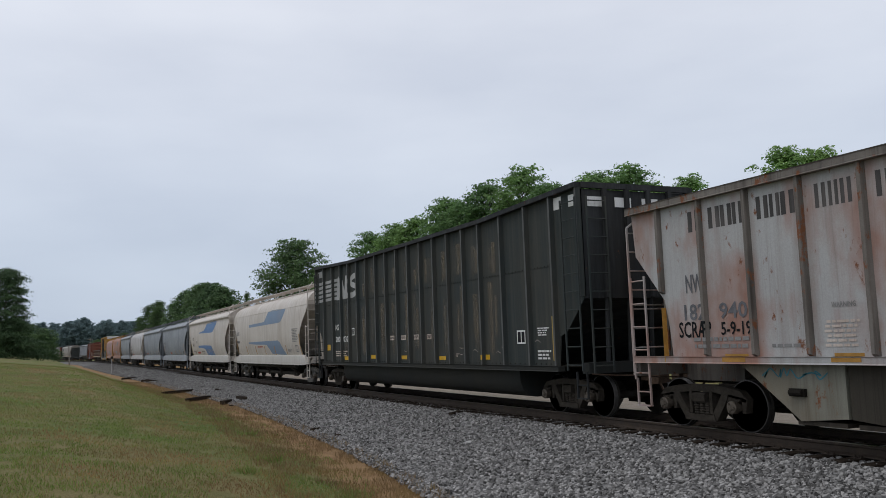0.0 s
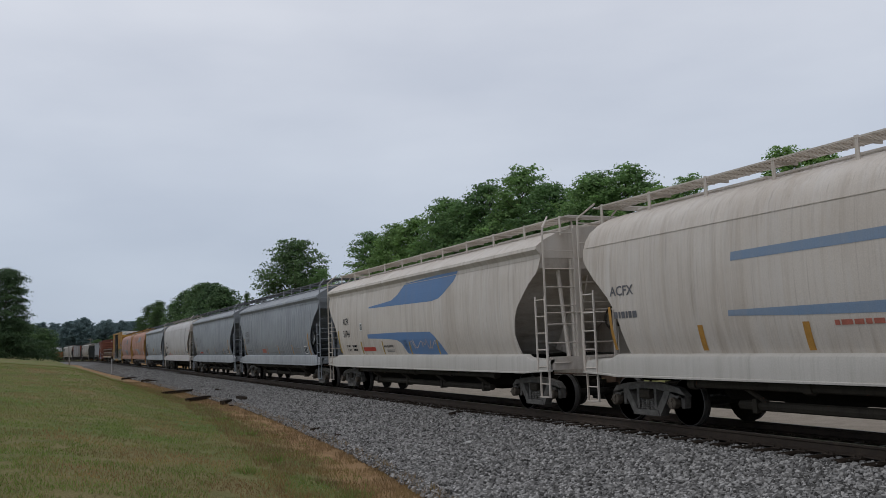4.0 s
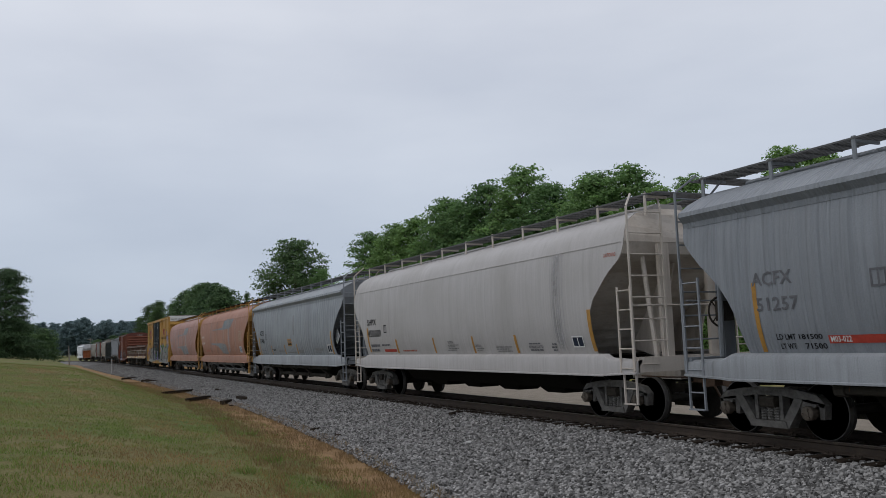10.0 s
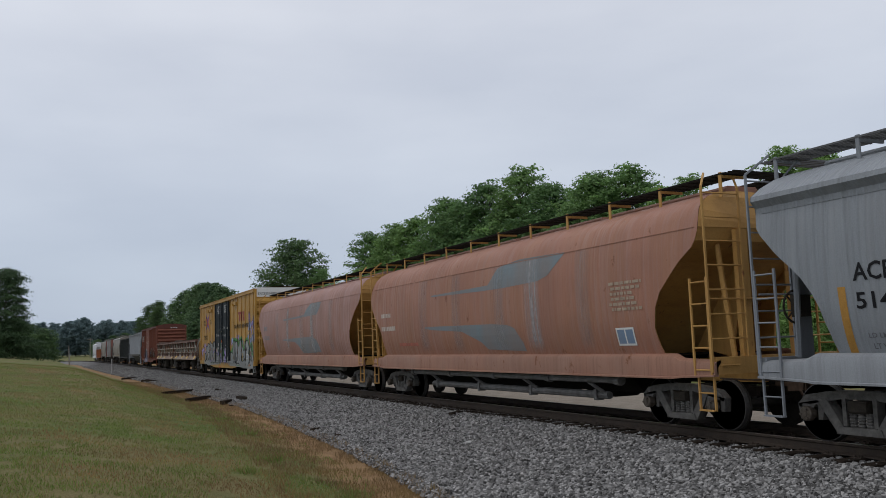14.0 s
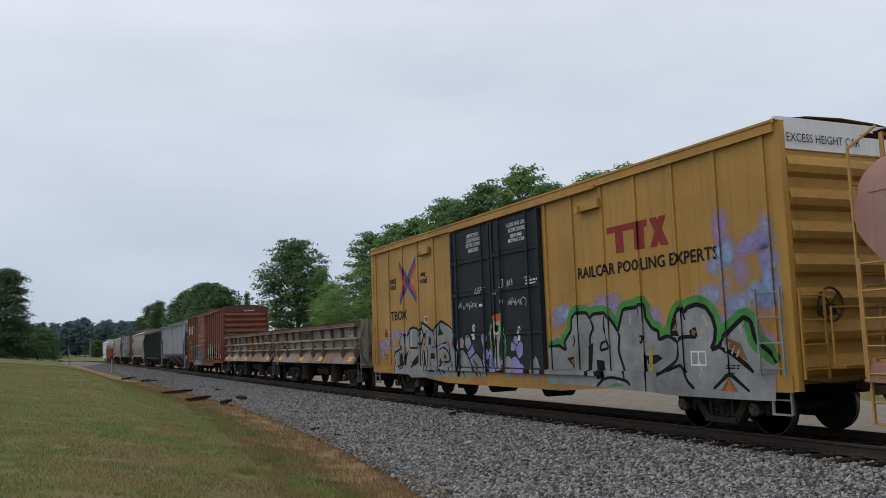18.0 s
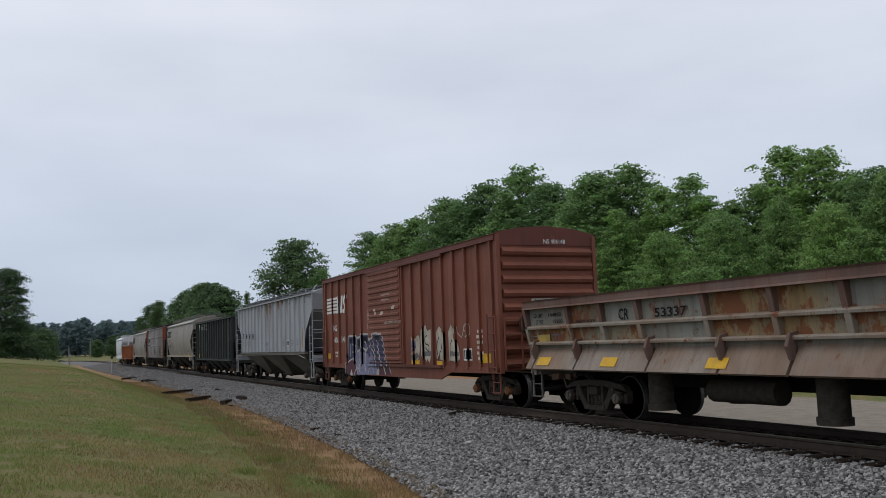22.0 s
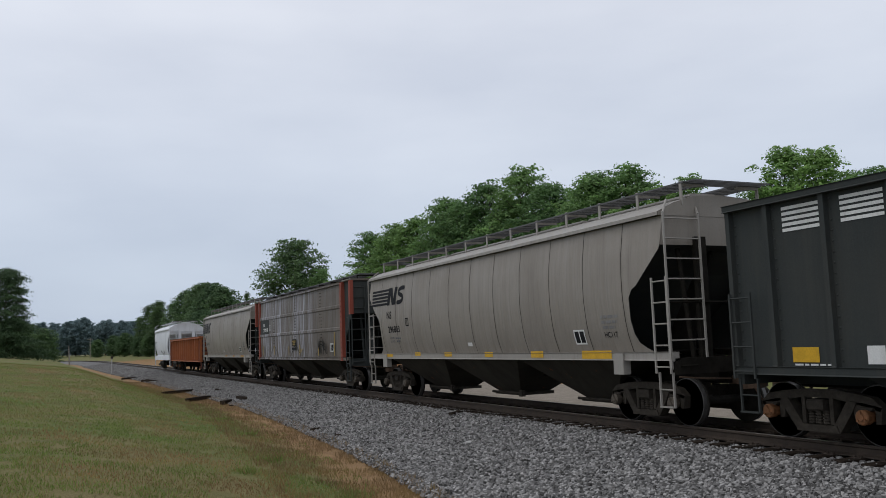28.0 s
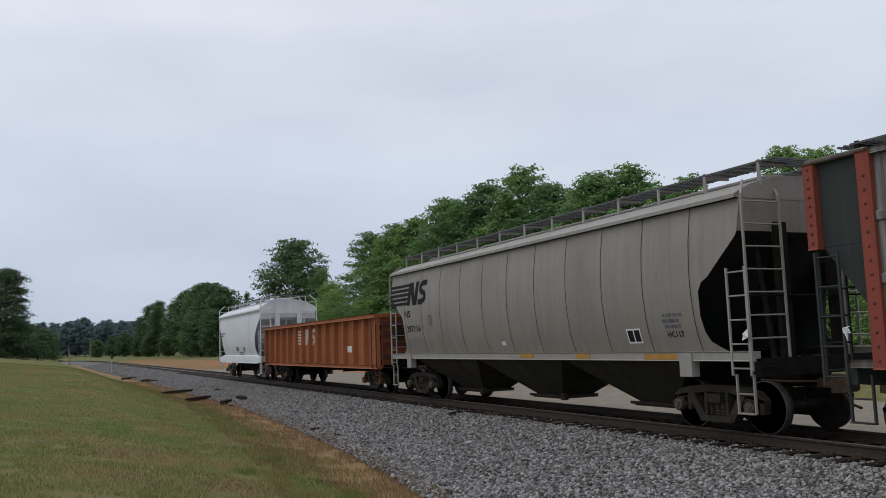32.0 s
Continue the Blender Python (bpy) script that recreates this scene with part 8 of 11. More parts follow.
def paint_over_boxcar(car, wall):
    """Sprayed forms along the lower side of the yellow boxcar, over its ribs, doors and sill."""
    rng = random.Random(3)
    for k in range(34):
        q = ragged(rng, rng.uniform(2.5, 9.0), rng.uniform(1.5, 2.45), rng.uniform(0.25, 0.7), rng.uniform(0.18, 0.42), 15, 0.3)
        sprayed(car, q, rng.choice(("mist_violet", "mist_violet", "mist_blue")), wall, 0.002 + 0.0001 * k, "spray_haze")
    for k in range(22):
        q = ragged(rng, rng.uniform(7.7, 9.15), rng.uniform(2.2, 3.6), rng.uniform(0.14, 0.45), rng.uniform(0.14, 0.45), 15, 0.2)
        sprayed(car, q, rng.choice(("mist_violet", "mist_blue")), wall, 0.005 + 0.0001 * k, "spray_haze")
    sprayed_line(car, [(2.29, 1.58), (2.69, 1.6), (2.97, 1.49), (2.91, 1.68), (3.2, 1.93), (3.24, 2.21), (3.42, 2.3), (3.81, 2.29), (3.93, 2.17), (4.06, 2.25), (4.48, 2.26), (4.74, 2.04), (4.89, 1.86), (4.99, 2.08), (5.1, 2.3), (5.56, 2.32), (5.59, 2.36), (5.77, 2.36), (5.79, 2.1), (5.96, 1.9), (6.15, 1.83), (6.15, 1.67), (6.4, 1.74), (6.5, 1.72), (6.55, 1.93), (6.67, 2.15), (6.83, 2.24), (6.9, 2.16), (7, 2.24), (7.24, 2.28), (7.46, 2.22), (7.61, 2.04), (7.67, 1.84), (7.63, 1.63), (7.53, 1.48), (7.71, 1.52), (7.89, 1.71), (8.11, 1.87), (8.34, 2.01), (8.49, 1.94), (8.57, 1.61), (8.83, 1.45), (9.01, 1.26)], 0.34, "spray_green", wall, 0.0055, "spray_edge")
    sprayed(car, [(2.29, 1.58), (2.69, 1.6), (2.97, 1.49), (2.91, 1.68), (3.2, 1.93), (3.24, 2.21), (3.42, 2.3), (3.81, 2.29), (3.93, 2.17), (4.06, 2.25), (4.48, 2.26), (4.74, 2.04), (4.89, 1.86), (4.99, 2.08), (5.1, 2.3), (5.56, 2.32), (5.59, 2.36), (5.77, 2.36), (5.79, 2.1), (5.96, 1.9), (6.15, 1.83), (6.15, 1.67), (6.4, 1.73), (6.64, 1.65), (6.42, 0.68), (5.14, 0.7), (3.96, 0.73), (2.15, 0.74)], "spray_silver", wall, 0.0065, "spray_fill")
    sprayed(car, [(6.15, 1.67), (6.4, 1.73), (6.5, 1.72), (6.55, 1.93), (6.67, 2.15), (6.83, 2.24), (6.9, 2.16), (7, 2.24), (7.24, 2.28), (7.46, 2.22), (7.61, 2.04), (7.67, 1.84), (7.63, 1.63), (7.53, 1.48), (7.71, 1.52), (7.89, 1.71), (8.11, 1.87), (8.34, 2.01), (8.49, 1.94), (8.57, 1.61), (8.83, 1.45), (9.01, 1.26), (8.95, 0.66), (8.19, 0.65), (6.42, 0.65), (5.72, 0.7)], "spray_silver", wall, 0.0070, "spray_fill")
    sprayed_line(car, [(2.29, 1.58), (2.69, 1.6), (2.97, 1.49), (2.91, 1.68), (3.2, 1.93), (3.24, 2.21), (3.42, 2.3), (3.81, 2.29), (3.93, 2.17), (4.06, 2.25), (4.48, 2.26), (4.74, 2.04), (4.89, 1.86), (4.99, 2.08), (5.1, 2.3), (5.56, 2.32), (5.59, 2.36), (5.77, 2.36), (5.79, 2.1), (5.96, 1.9), (6.15, 1.83), (6.15, 1.67), (6.4, 1.74), (6.64, 1.67)], 0.075, "spray_black", wall, 0.0080, "spray_line")
    sprayed_line(car, [(6.5, 1.72), (6.55, 1.93), (6.67, 2.15), (6.83, 2.24), (6.9, 2.16), (7, 2.24), (7.24, 2.28), (7.46, 2.22), (7.61, 2.04), (7.67, 1.84), (7.63, 1.63), (7.53, 1.48), (7.71, 1.52), (7.89, 1.71), (8.11, 1.87), (8.34, 2.01), (8.49, 1.94), (8.57, 1.61), (8.83, 1.45), (9.01, 1.26)], 0.085, "spray_black", wall, 0.0081, "spray_line")
    sprayed_line(car, [(3.93, 2.17), (4.05, 1.96), (3.89, 1.75), (3.92, 1.48), (3.82, 0.96)], 0.07, "spray_black", wall, 0.0082, "spray_line")
    sprayed_line(car, [(4.44, 2.19), (4.41, 1.95), (4.52, 1.69), (4.61, 1.53), (4.25, 1.48), (4.3, 1.63), (4.5, 1.68)], 0.06, "spray_black", wall, 0.0083, "spray_line")
    sprayed_line(car, [(4.88, 1.86), (4.94, 1.76), (4.88, 1.47), (5.03, 1.12), (5.08, 0.91)], 0.07, "spray_black", wall, 0.0084, "spray_line")
    sprayed_line(car, [(5.56, 2.32), (5.57, 2.14)], 0.05, "spray_black", wall, 0.0085, "spray_line")
    sprayed_line(car, [(5.6, 1.76), (5.71, 1.74), (5.67, 1.63), (5.59, 1.63), (5.6, 1.76)], 0.05, "spray_black", wall, 0.0086, "spray_line")
    sprayed_line(car, [(6.5, 1.7), (6.66, 1.62), (6.67, 1.46), (6.6, 1.28), (6.34, 1.14), (6.07, 1.01), (6.66, 1.19), (6.81, 1.13), (6.93, 0.92), (7.1, 0.79)], 0.06, "spray_black", wall, 0.0087, "spray_line", True)
    sprayed_line(car, [(5.73, 1.39), (5.74, 1.08), (5.74, 0.68)], 0.06, "spray_black", wall, 0.0088, "spray_line")
    sprayed_line(car, [(6.69, 1.63), (6.85, 1.71), (7.18, 1.7)], 0.07, "spray_black", wall, 0.0089, "spray_line", True)
    sprayed_line(car, [(3.28, 1.82), (3.32, 1.71), (3.26, 1.57)], 0.05, "spray_black", wall, 0.0090, "spray_line")
    sprayed_line(car, [(6.83, 2.23), (6.91, 2.02)], 0.08, "spray_black", wall, 0.0091, "spray_line")
    sprayed_line(car, [(7.71, 1.52), (7.97, 1.44), (8.34, 1.21), (8.48, 1.1)], 0.09, "spray_black", wall, 0.0092, "spray_line")
    sprayed_line(car, [(7.59, 0.81), (7.98, 1.08), (8.41, 0.79)], 0.08, "spray_black", wall, 0.0093, "spray_line")
    sprayed_line(car, [(4.13, 0.74), (4.39, 0.89), (4.71, 0.93), (5.15, 0.87), (5.25, 0.78)], 0.06, "spray_black", wall, 0.0094, "spray_line", True)
    sprayed(car, [(3.84, 1.59), (4.02, 1.64), (3.9, 0.94), (3.78, 0.94)], "spray_black", wall, 0.0096, "spray_fill")
    sprayed(car, [(4.1, 1.29), (4.38, 1.27), (4.41, 0.9), (4.15, 0.89)], "spray_black", wall, 0.0096, "spray_fill")
    sprayed(car, [(2.99, 1.32), (3.27, 1.35), (3.27, 1.09)], "spray_black", wall, 0.0096, "spray_fill")
    sprayed(car, [(5.73, 1.37), (6.11, 1.39), (6.23, 1.32), (6.03, 1.23), (5.82, 1.18)], "spray_black", wall, 0.0096, "spray_fill")
    sprayed(car, [(6.5, 1.74), (6.66, 2.12), (6.69, 1.88), (6.77, 1.72)], "spray_black", wall, 0.0096, "spray_fill")
    sprayed(car, [(7, 1.82), (7.17, 1.89), (7.22, 1.71), (7.03, 1.71)], "spray_black", wall, 0.0096, "spray_fill")
    sprayed(car, [(7.87, 1.69), (8.23, 1.58), (8.37, 1.29), (8.16, 1.37), (7.93, 1.54)], "spray_brown", wall, 0.0098, "spray_fill")
    sprayed(car, [(7.08, 1.85), (7.18, 1.8), (7.13, 1.72), (7.06, 1.76)], "spray_brown", wall, 0.0098, "spray_fill")
    sprayed(car, [(7.75, 0.78), (7.97, 1.02), (8.16, 0.78)], "spray_brown", wall, 0.0098, "spray_fill")
    sprayed(car, [(3.14, 1.28), (3.25, 1.31), (3.23, 1.15)], "spray_brown", wall, 0.0098, "spray_fill")
    sprayed(car, [(6.54, 1.83), (6.65, 1.97), (6.7, 1.83)], "spray_brown", wall, 0.0098, "spray_fill")
    sprayed(car, [(7.86, 0.79), (7.97, 0.97), (8.06, 0.78)], "spray_orange", wall, 0.0100, "spray_fill")
    sprayed(car, [(7.96, 1.59), (8, 1.61), (7.93, 1.44), (7.9, 1.46)], "spray_dull", wall, 0.0101, "spray_fill")
    sprayed(car, [(8.08, 1.54), (8.12, 1.55), (8.03, 1.39), (8, 1.41)], "spray_dull", wall, 0.0101, "spray_fill")
    sprayed(car, [(8.17, 1.47), (8.21, 1.48), (8.14, 1.34), (8.11, 1.36)], "spray_dull", wall, 0.0101, "spray_fill")
    sprayed(car, [(4.54, 0.75), (4.85, 0.84), (5.1, 0.77)], "spray_green", wall, 0.0098, "spray_fill")
    sprayed(car, [(3.3, 1.48), (3.41, 1.48), (3.39, 1.08), (3.28, 1.08)], "dull_yellow", wall, 0.0102, "reflector")
    sprayed(car, [(5.84, 1.54), (5.95, 1.53), (5.93, 1.07), (5.82, 1.06)], "dull_yellow", wall, 0.0102, "reflector")
    sprayed(car, [(3.49, 2.15), (3.53, 2.15), (3.51, 1.81), (3.48, 1.81)], "spray_white", wall, 0.0099, "spray_fill")
    sprayed(car, [(5.29, 2.22), (5.33, 2.22), (5.34, 1.97), (5.29, 1.97)], "spray_white", wall, 0.0099, "spray_fill")
    sprayed(car, [(7.34, 2.12), (7.44, 2.05), (7.51, 1.89), (7.46, 1.89)], "spray_white", wall, 0.0099, "spray_fill")
    sprayed(car, [(7.2, 1.28), (7.24, 1.28), (7.3, 1.02), (7.26, 1)], "spray_white", wall, 0.0099, "spray_fill")
    sprayed(car, [(8.21, 1.87), (8.27, 1.88), (8.3, 1.74), (8.25, 1.74)], "spray_white", wall, 0.0099, "spray_fill")
    for k in range(16):
        q = ragged(rng, rng.uniform(-8.6, -2.8), rng.uniform(1.2, 2.2), rng.uniform(0.2, 0.5), rng.uniform(0.18, 0.40), 15, 0.3)
        sprayed(car, q, "mist_violet", wall, 0.002 + 0.0001 * k, "spray_haze")
    sprayed(car, [(-7.28, 0.82), (-7.38, 1.48), (-6.68, 1.62), (-6.91, 1.71), (-6.84, 2), (-6.61, 2.09), (-6.52, 2.03), (-6.16, 2.04), (-6.02, 2.22), (-5.73, 2.26), (-5.39, 2.21), (-5.27, 2.14), (-5.06, 2.22), (-5.1, 2.41), (-4.56, 2.24), (-4.24, 2.1), (-3.86, 2.28), (-3.66, 2.38), (-3.43, 2.34), (-3.04, 2.19), (-2.77, 2.05), (-2.61, 1.81), (-2.49, 1.57), (-2.33, 1.43), (-2.37, 0.8), (-5.89, 0.69), (-6.09, 0.78)], "spray_silver", wall, 0.0070, "spray_fill")
    sprayed_line(car, [(-7.28, 0.82), (-7.38, 1.48), (-6.68, 1.62), (-6.91, 1.71), (-6.84, 2), (-6.61, 2.09), (-6.52, 2.03), (-6.16, 2.04), (-6.02, 2.22), (-5.73, 2.26), (-5.39, 2.21), (-5.27, 2.14), (-5.06, 2.22), (-5.1, 2.41), (-4.56, 2.24), (-4.24, 2.1), (-3.86, 2.28), (-3.66, 2.38), (-3.43, 2.34), (-3.04, 2.19), (-2.77, 2.05), (-2.61, 1.81), (-2.49, 1.57), (-2.33, 1.43)], 0.075, "spray_black", wall, 0.0080, "spray_line")
    sprayed_line(car, [(-6.93, 1.5), (-7.02, 1.06), (-6.9, 0.98), (-6.63, 1.27)], 0.05, "spray_black", wall, 0.0082, "spray_line")
    sprayed_line(car, [(-6.02, 2.22), (-6.11, 1.62), (-5.39, 1.61), (-5.32, 2.04), (-5.4, 2.19)], 0.06, "spray_black", wall, 0.0083, "spray_line")
    sprayed_line(car, [(-6.16, 1.55), (-6.59, 1.01), (-6.91, 0.93)], 0.06, "spray_black", wall, 0.0084, "spray_line")
    sprayed_line(car, [(-5.09, 2.22), (-4.95, 2.02), (-5.04, 1.79), (-5.24, 1.73), (-5.31, 1.94), (-5.1, 2.11)], 0.07, "spray_black", wall, 0.0085, "spray_line", True)
    sprayed_line(car, [(-5.11, 1.73), (-5.02, 1.09), (-4.88, 0.89)], 0.06, "spray_black", wall, 0.0086, "spray_line")
    sprayed_line(car, [(-4.83, 2.02), (-4.63, 2.14)], 0.06, "spray_black", wall, 0.0087, "spray_line")
    sprayed_line(car, [(-4.74, 1.67), (-4.64, 1.46), (-4.76, 0.9)], 0.06, "spray_black", wall, 0.0088, "spray_line")
    sprayed_line(car, [(-4.24, 2.1), (-4.07, 1.9), (-3.99, 1.62), (-3.65, 1.71), (-3.13, 1.78), (-3.11, 1.54), (-2.97, 0.95)], 0.06, "spray_black", wall, 0.0089, "spray_line")
    sprayed_line(car, [(-3.8, 1.56), (-3.5, 1.62), (-3.16, 1.45), (-3.14, 1.21), (-3.65, 1.19), (-3.72, 1.03), (-3.35, 0.88)], 0.06, "spray_black", wall, 0.0090, "spray_line", True)
    sprayed_line(car, [(-4.32, 1.64), (-4.1, 1.62), (-4.11, 0.92), (-4.51, 0.92), (-4.4, 1.46)], 0.05, "spray_black", wall, 0.0091, "spray_line")
    sprayed_line(car, [(-3.84, 1.2), (-3.69, 1.29), (-3.86, 1.01), (-3.58, 0.82)], 0.06, "spray_black", wall, 0.0092, "spray_line")
    sprayed_line(car, [(-2.97, 0.95), (-2.84, 1.29), (-2.61, 0.9)], 0.06, "spray_black", wall, 0.0093, "spray_line")
    sprayed(car, [(-6.89, 1.42), (-6.7, 1.48), (-6.58, 1.07), (-6.94, 0.98)], "spray_black", wall, 0.0096, "spray_fill")
    sprayed(car, [(-5.91, 1.16), (-5.27, 1.47), (-5.29, 1.2), (-5.86, 0.98)], "spray_black", wall, 0.0096, "spray_fill")
    sprayed(car, [(-4.93, 2.06), (-4.75, 2.05), (-4.81, 1.72), (-4.93, 1.65)], "spray_black", wall, 0.0096, "spray_fill")
    sprayed(car, [(-4.54, 1.96), (-4.36, 1.91), (-4.37, 1.71), (-4.57, 1.7)], "spray_black", wall, 0.0096, "spray_fill")
    sprayed(car, [(-3.75, 2.34), (-3.66, 2.14), (-3.46, 2), (-3.85, 1.96)], "spray_black", wall, 0.0096, "spray_fill")
    sprayed(car, [(-2.88, 1.86), (-2.78, 1.6), (-2.94, 1.65)], "spray_black", wall, 0.0096, "spray_fill")
    sprayed(car, [(-4.98, 1.56), (-4.85, 1.51), (-4.8, 1.05), (-4.95, 1.09)], "spray_black", wall, 0.0096, "spray_fill")
    sprayed(car, [(-6.48, 1.37), (-6.21, 1.51), (-6.43, 1.07)], "spray_black", wall, 0.0096, "spray_fill")
    sprayed(car, [(-4.42, 1.46), (-4.15, 1.44), (-4.12, 1.28), (-4.44, 1.28)], "spray_black", wall, 0.0096, "spray_fill")
    sprayed(car, [(-3.61, 1.37), (-3.42, 1.44), (-3.31, 1.32), (-3.54, 1.27)], "spray_black", wall, 0.0096, "spray_fill")
    sprayed(car, [(-3.95, 1.62), (-3.59, 1.73), (-3.24, 1.7), (-3.5, 1.64), (-3.82, 1.58)], "spray_violet", wall, 0.0097, "spray_fill")
    sprayed(car, [(-4.43, 1.15), (-4.16, 1.15), (-4.15, 0.97), (-4.47, 0.96)], "spray_violet", wall, 0.0097, "spray_fill")
    sprayed(car, [(-2.81, 1.17), (-2.68, 1.07), (-2.8, 0.96)], "spray_violet", wall, 0.0097, "spray_fill")
    sprayed(car, [(-4.9, 1.97), (-4.79, 1.83), (-4.88, 1.72), (-4.95, 1.79)], "spray_orange", wall, 0.0098, "spray_fill")
    sprayed(car, [(-3.28, 1.83), (-3.1, 1.81), (-3.2, 1.6), (-3.27, 1.65)], "spray_orange", wall, 0.0098, "spray_fill")
    sprayed(car, [(-4.46, 1.26), (-4.32, 1.28), (-4.37, 1.06), (-4.42, 1.03)], "spray_orange", wall, 0.0098, "spray_fill")
    sprayed(car, [(-2.8, 1.2), (-2.58, 1.14), (-2.67, 1.01), (-2.73, 1.1)], "spray_orange", wall, 0.0098, "spray_fill")
    sprayed(car, [(-6.42, 1.63), (-6.31, 1.7), (-6.34, 1.42), (-6.43, 1.42)], "spray_orange", wall, 0.0098, "spray_fill")
    sprayed(car, [(-5.43, 1.49), (-5.26, 1.54), (-5.33, 1.39)], "spray_orange", wall, 0.0098, "spray_fill")
    sprayed(car, [(-3.82, 1.87), (-3.65, 1.84), (-3.79, 1.72)], "spray_orange", wall, 0.0098, "spray_fill")
    sprayed(car, [(-6.15, 1.55), (-6.05, 1.55), (-6.05, 1.07), (-6.14, 1.07)], "dull_yellow", wall, 0.0102, "reflector")
    sprayed(car, [(-3.57, 1.57), (-3.46, 1.57), (-3.48, 1.09), (-3.59, 1.08)], "dull_yellow", wall, 0.0102, "reflector")
    sprayed(car, [(-7.32, 1.37), (-7.26, 1.37), (-7.17, 0.9), (-7.24, 0.88)], "spray_white", wall, 0.0099, "spray_fill")
    sprayed(car, [(-5.93, 1.67), (-5.88, 1.67), (-5.83, 2.18), (-5.88, 2.18)], "spray_white", wall, 0.0099, "spray_fill")
    sprayed(car, [(-4.13, 1.64), (-4.08, 1.63), (-4.07, 1.11), (-4.11, 1.11)], "spray_white", wall, 0.0099, "spray_fill")
    sprayed(car, [(-2.86, 2.06), (-2.81, 2.03), (-2.66, 1.77), (-2.71, 1.77)], "spray_white", wall, 0.0099, "spray_fill")
    sprayed(car, [(-4.99, 2.31), (-4.57, 2.16), (-4.59, 2.14), (-4.98, 2.27)], "spray_white", wall, 0.0099, "spray_fill")
    sprayed(car, [(-3.23, 2.24), (-2.87, 2.1), (-2.9, 2.07), (-3.24, 2.21)], "spray_white", wall, 0.0099, "spray_fill")
    sprayed(car, [(-3.48, 1.04), (-3.2, 1.11), (-3.19, 1.08), (-3.46, 1)], "spray_white", wall, 0.0099, "spray_fill")
    for k in range(14):
        q = ragged(rng, rng.uniform(-2.5, 1.9), rng.uniform(0.95, 1.7), rng.uniform(0.15, 0.35), rng.uniform(0.15, 0.3), 13, 0.3)
        sprayed(car, q, rng.choice(("mist_violet", "spray_violet", "spray_silver")), wall, 0.002 + 0.0001 * k, "spray_haze")
    sprayed(car, [(-1.9, 1.91), (-1.62, 1.97), (-1.49, 1.68), (-1.75, 1.49), (-1.92, 1.65)], "spray_silver", wall, 0.0080, "spray_fill")
    sprayed_line(car, [(-1.9, 1.91), (-1.62, 1.97), (-1.49, 1.68), (-1.75, 1.49), (-1.92, 1.65), (-1.9, 1.91)], 0.05, "spray_black", wall, 0.0090, "spray_line")
    sprayed(car, [(-2.19, 1.85), (-2.01, 1.91), (-2, 1.63), (-2.15, 1.61)], "spray_dull", wall, 0.0080, "spray_fill")
    sprayed(car, [(-2.15, 1.77), (-2.05, 1.81), (-2.07, 1.65)], "spray_orange", wall, 0.0090, "spray_fill")
    sprayed(car, [(-2.41, 1.53), (-2.04, 1.57), (-1.76, 1.38), (-1.31, 0.82), (-2.56, 0.77)], "spray_silver", wall, 0.0070, "spray_fill")
    sprayed(car, [(-1.67, 1.39), (-1.24, 1.49), (-0.95, 1.28), (-0.75, 0.84), (-1.19, 0.8)], "spray_silver", wall, 0.0070, "spray_fill")
    sprayed_line(car, [(-2.41, 1.53), (-2.04, 1.57), (-1.76, 1.38), (-1.31, 0.82)], 0.06, "spray_black", wall, 0.0092, "spray_line")
    sprayed_line(car, [(-1.69, 1.28), (-1.24, 1.49), (-0.95, 1.28), (-0.75, 0.84)], 0.06, "spray_black", wall, 0.0092, "spray_line")
    sprayed_line(car, [(-2.2, 1.42), (-2.31, 1.08), (-2.05, 0.79)], 0.06, "spray_black", wall, 0.0092, "spray_line")
    sprayed_line(car, [(-1.46, 1.28), (-1.22, 1.1), (-1.12, 0.82)], 0.06, "spray_black", wall, 0.0092, "spray_line")
    sprayed(car, [(-0.19, 2.37), (-0.08, 2.43), (0.21, 2.45), (0.21, 2.22), (-0.16, 2.24)], "spray_orange", wall, 0.0080, "spray_fill")
    sprayed(car, [(-0.15, 2.24), (0.14, 2.24), (0.15, 1.95), (0.02, 1.63), (0, 1.29), (0.11, 1.02), (-0.11, 1), (-0.1, 1.63), (-0.17, 1.98)], "spray_white", wall, 0.0085, "spray_fill")
    sprayed(car, [(-0.11, 2.14), (0.05, 2.15), (0.04, 1.98), (-0.08, 1.96)], "spray_black", wall, 0.0090, "spray_fill")
    sprayed(car, [(-0.16, 1.81), (-0.03, 1.81), (-0.05, 1.65), (-0.16, 1.65)], "spray_brown", wall, 0.0090, "spray_fill")
    sprayed_line(car, [(-0.19, 2.23), (-0.4, 1.95), (-0.36, 1.64), (-0.23, 1.53), (-0.35, 1.1)], 0.09, "spray_green", wall, 0.0086, "spray_line", True)
    sprayed_line(car, [(0.16, 2.23), (0.19, 1.84), (0.38, 1.63), (0.33, 1.38)], 0.09, "spray_green", wall, 0.0086, "spray_line", True)
    sprayed_line(car, [(-0.24, 2.16), (-0.33, 1.92), (-0.29, 1.66)], 0.03, "spray_white", wall, 0.0100, "spray_line", True)
    sprayed_line(car, [(0.28, 2.09), (0.36, 1.84), (0.38, 1.69)], 0.03, "spray_white", wall, 0.0100, "spray_line", True)
    sprayed(car, [(0.17, 1.63), (0.43, 1.62), (0.32, 1.29), (0.18, 1.29)], "spray_green", wall, 0.0080, "spray_fill")
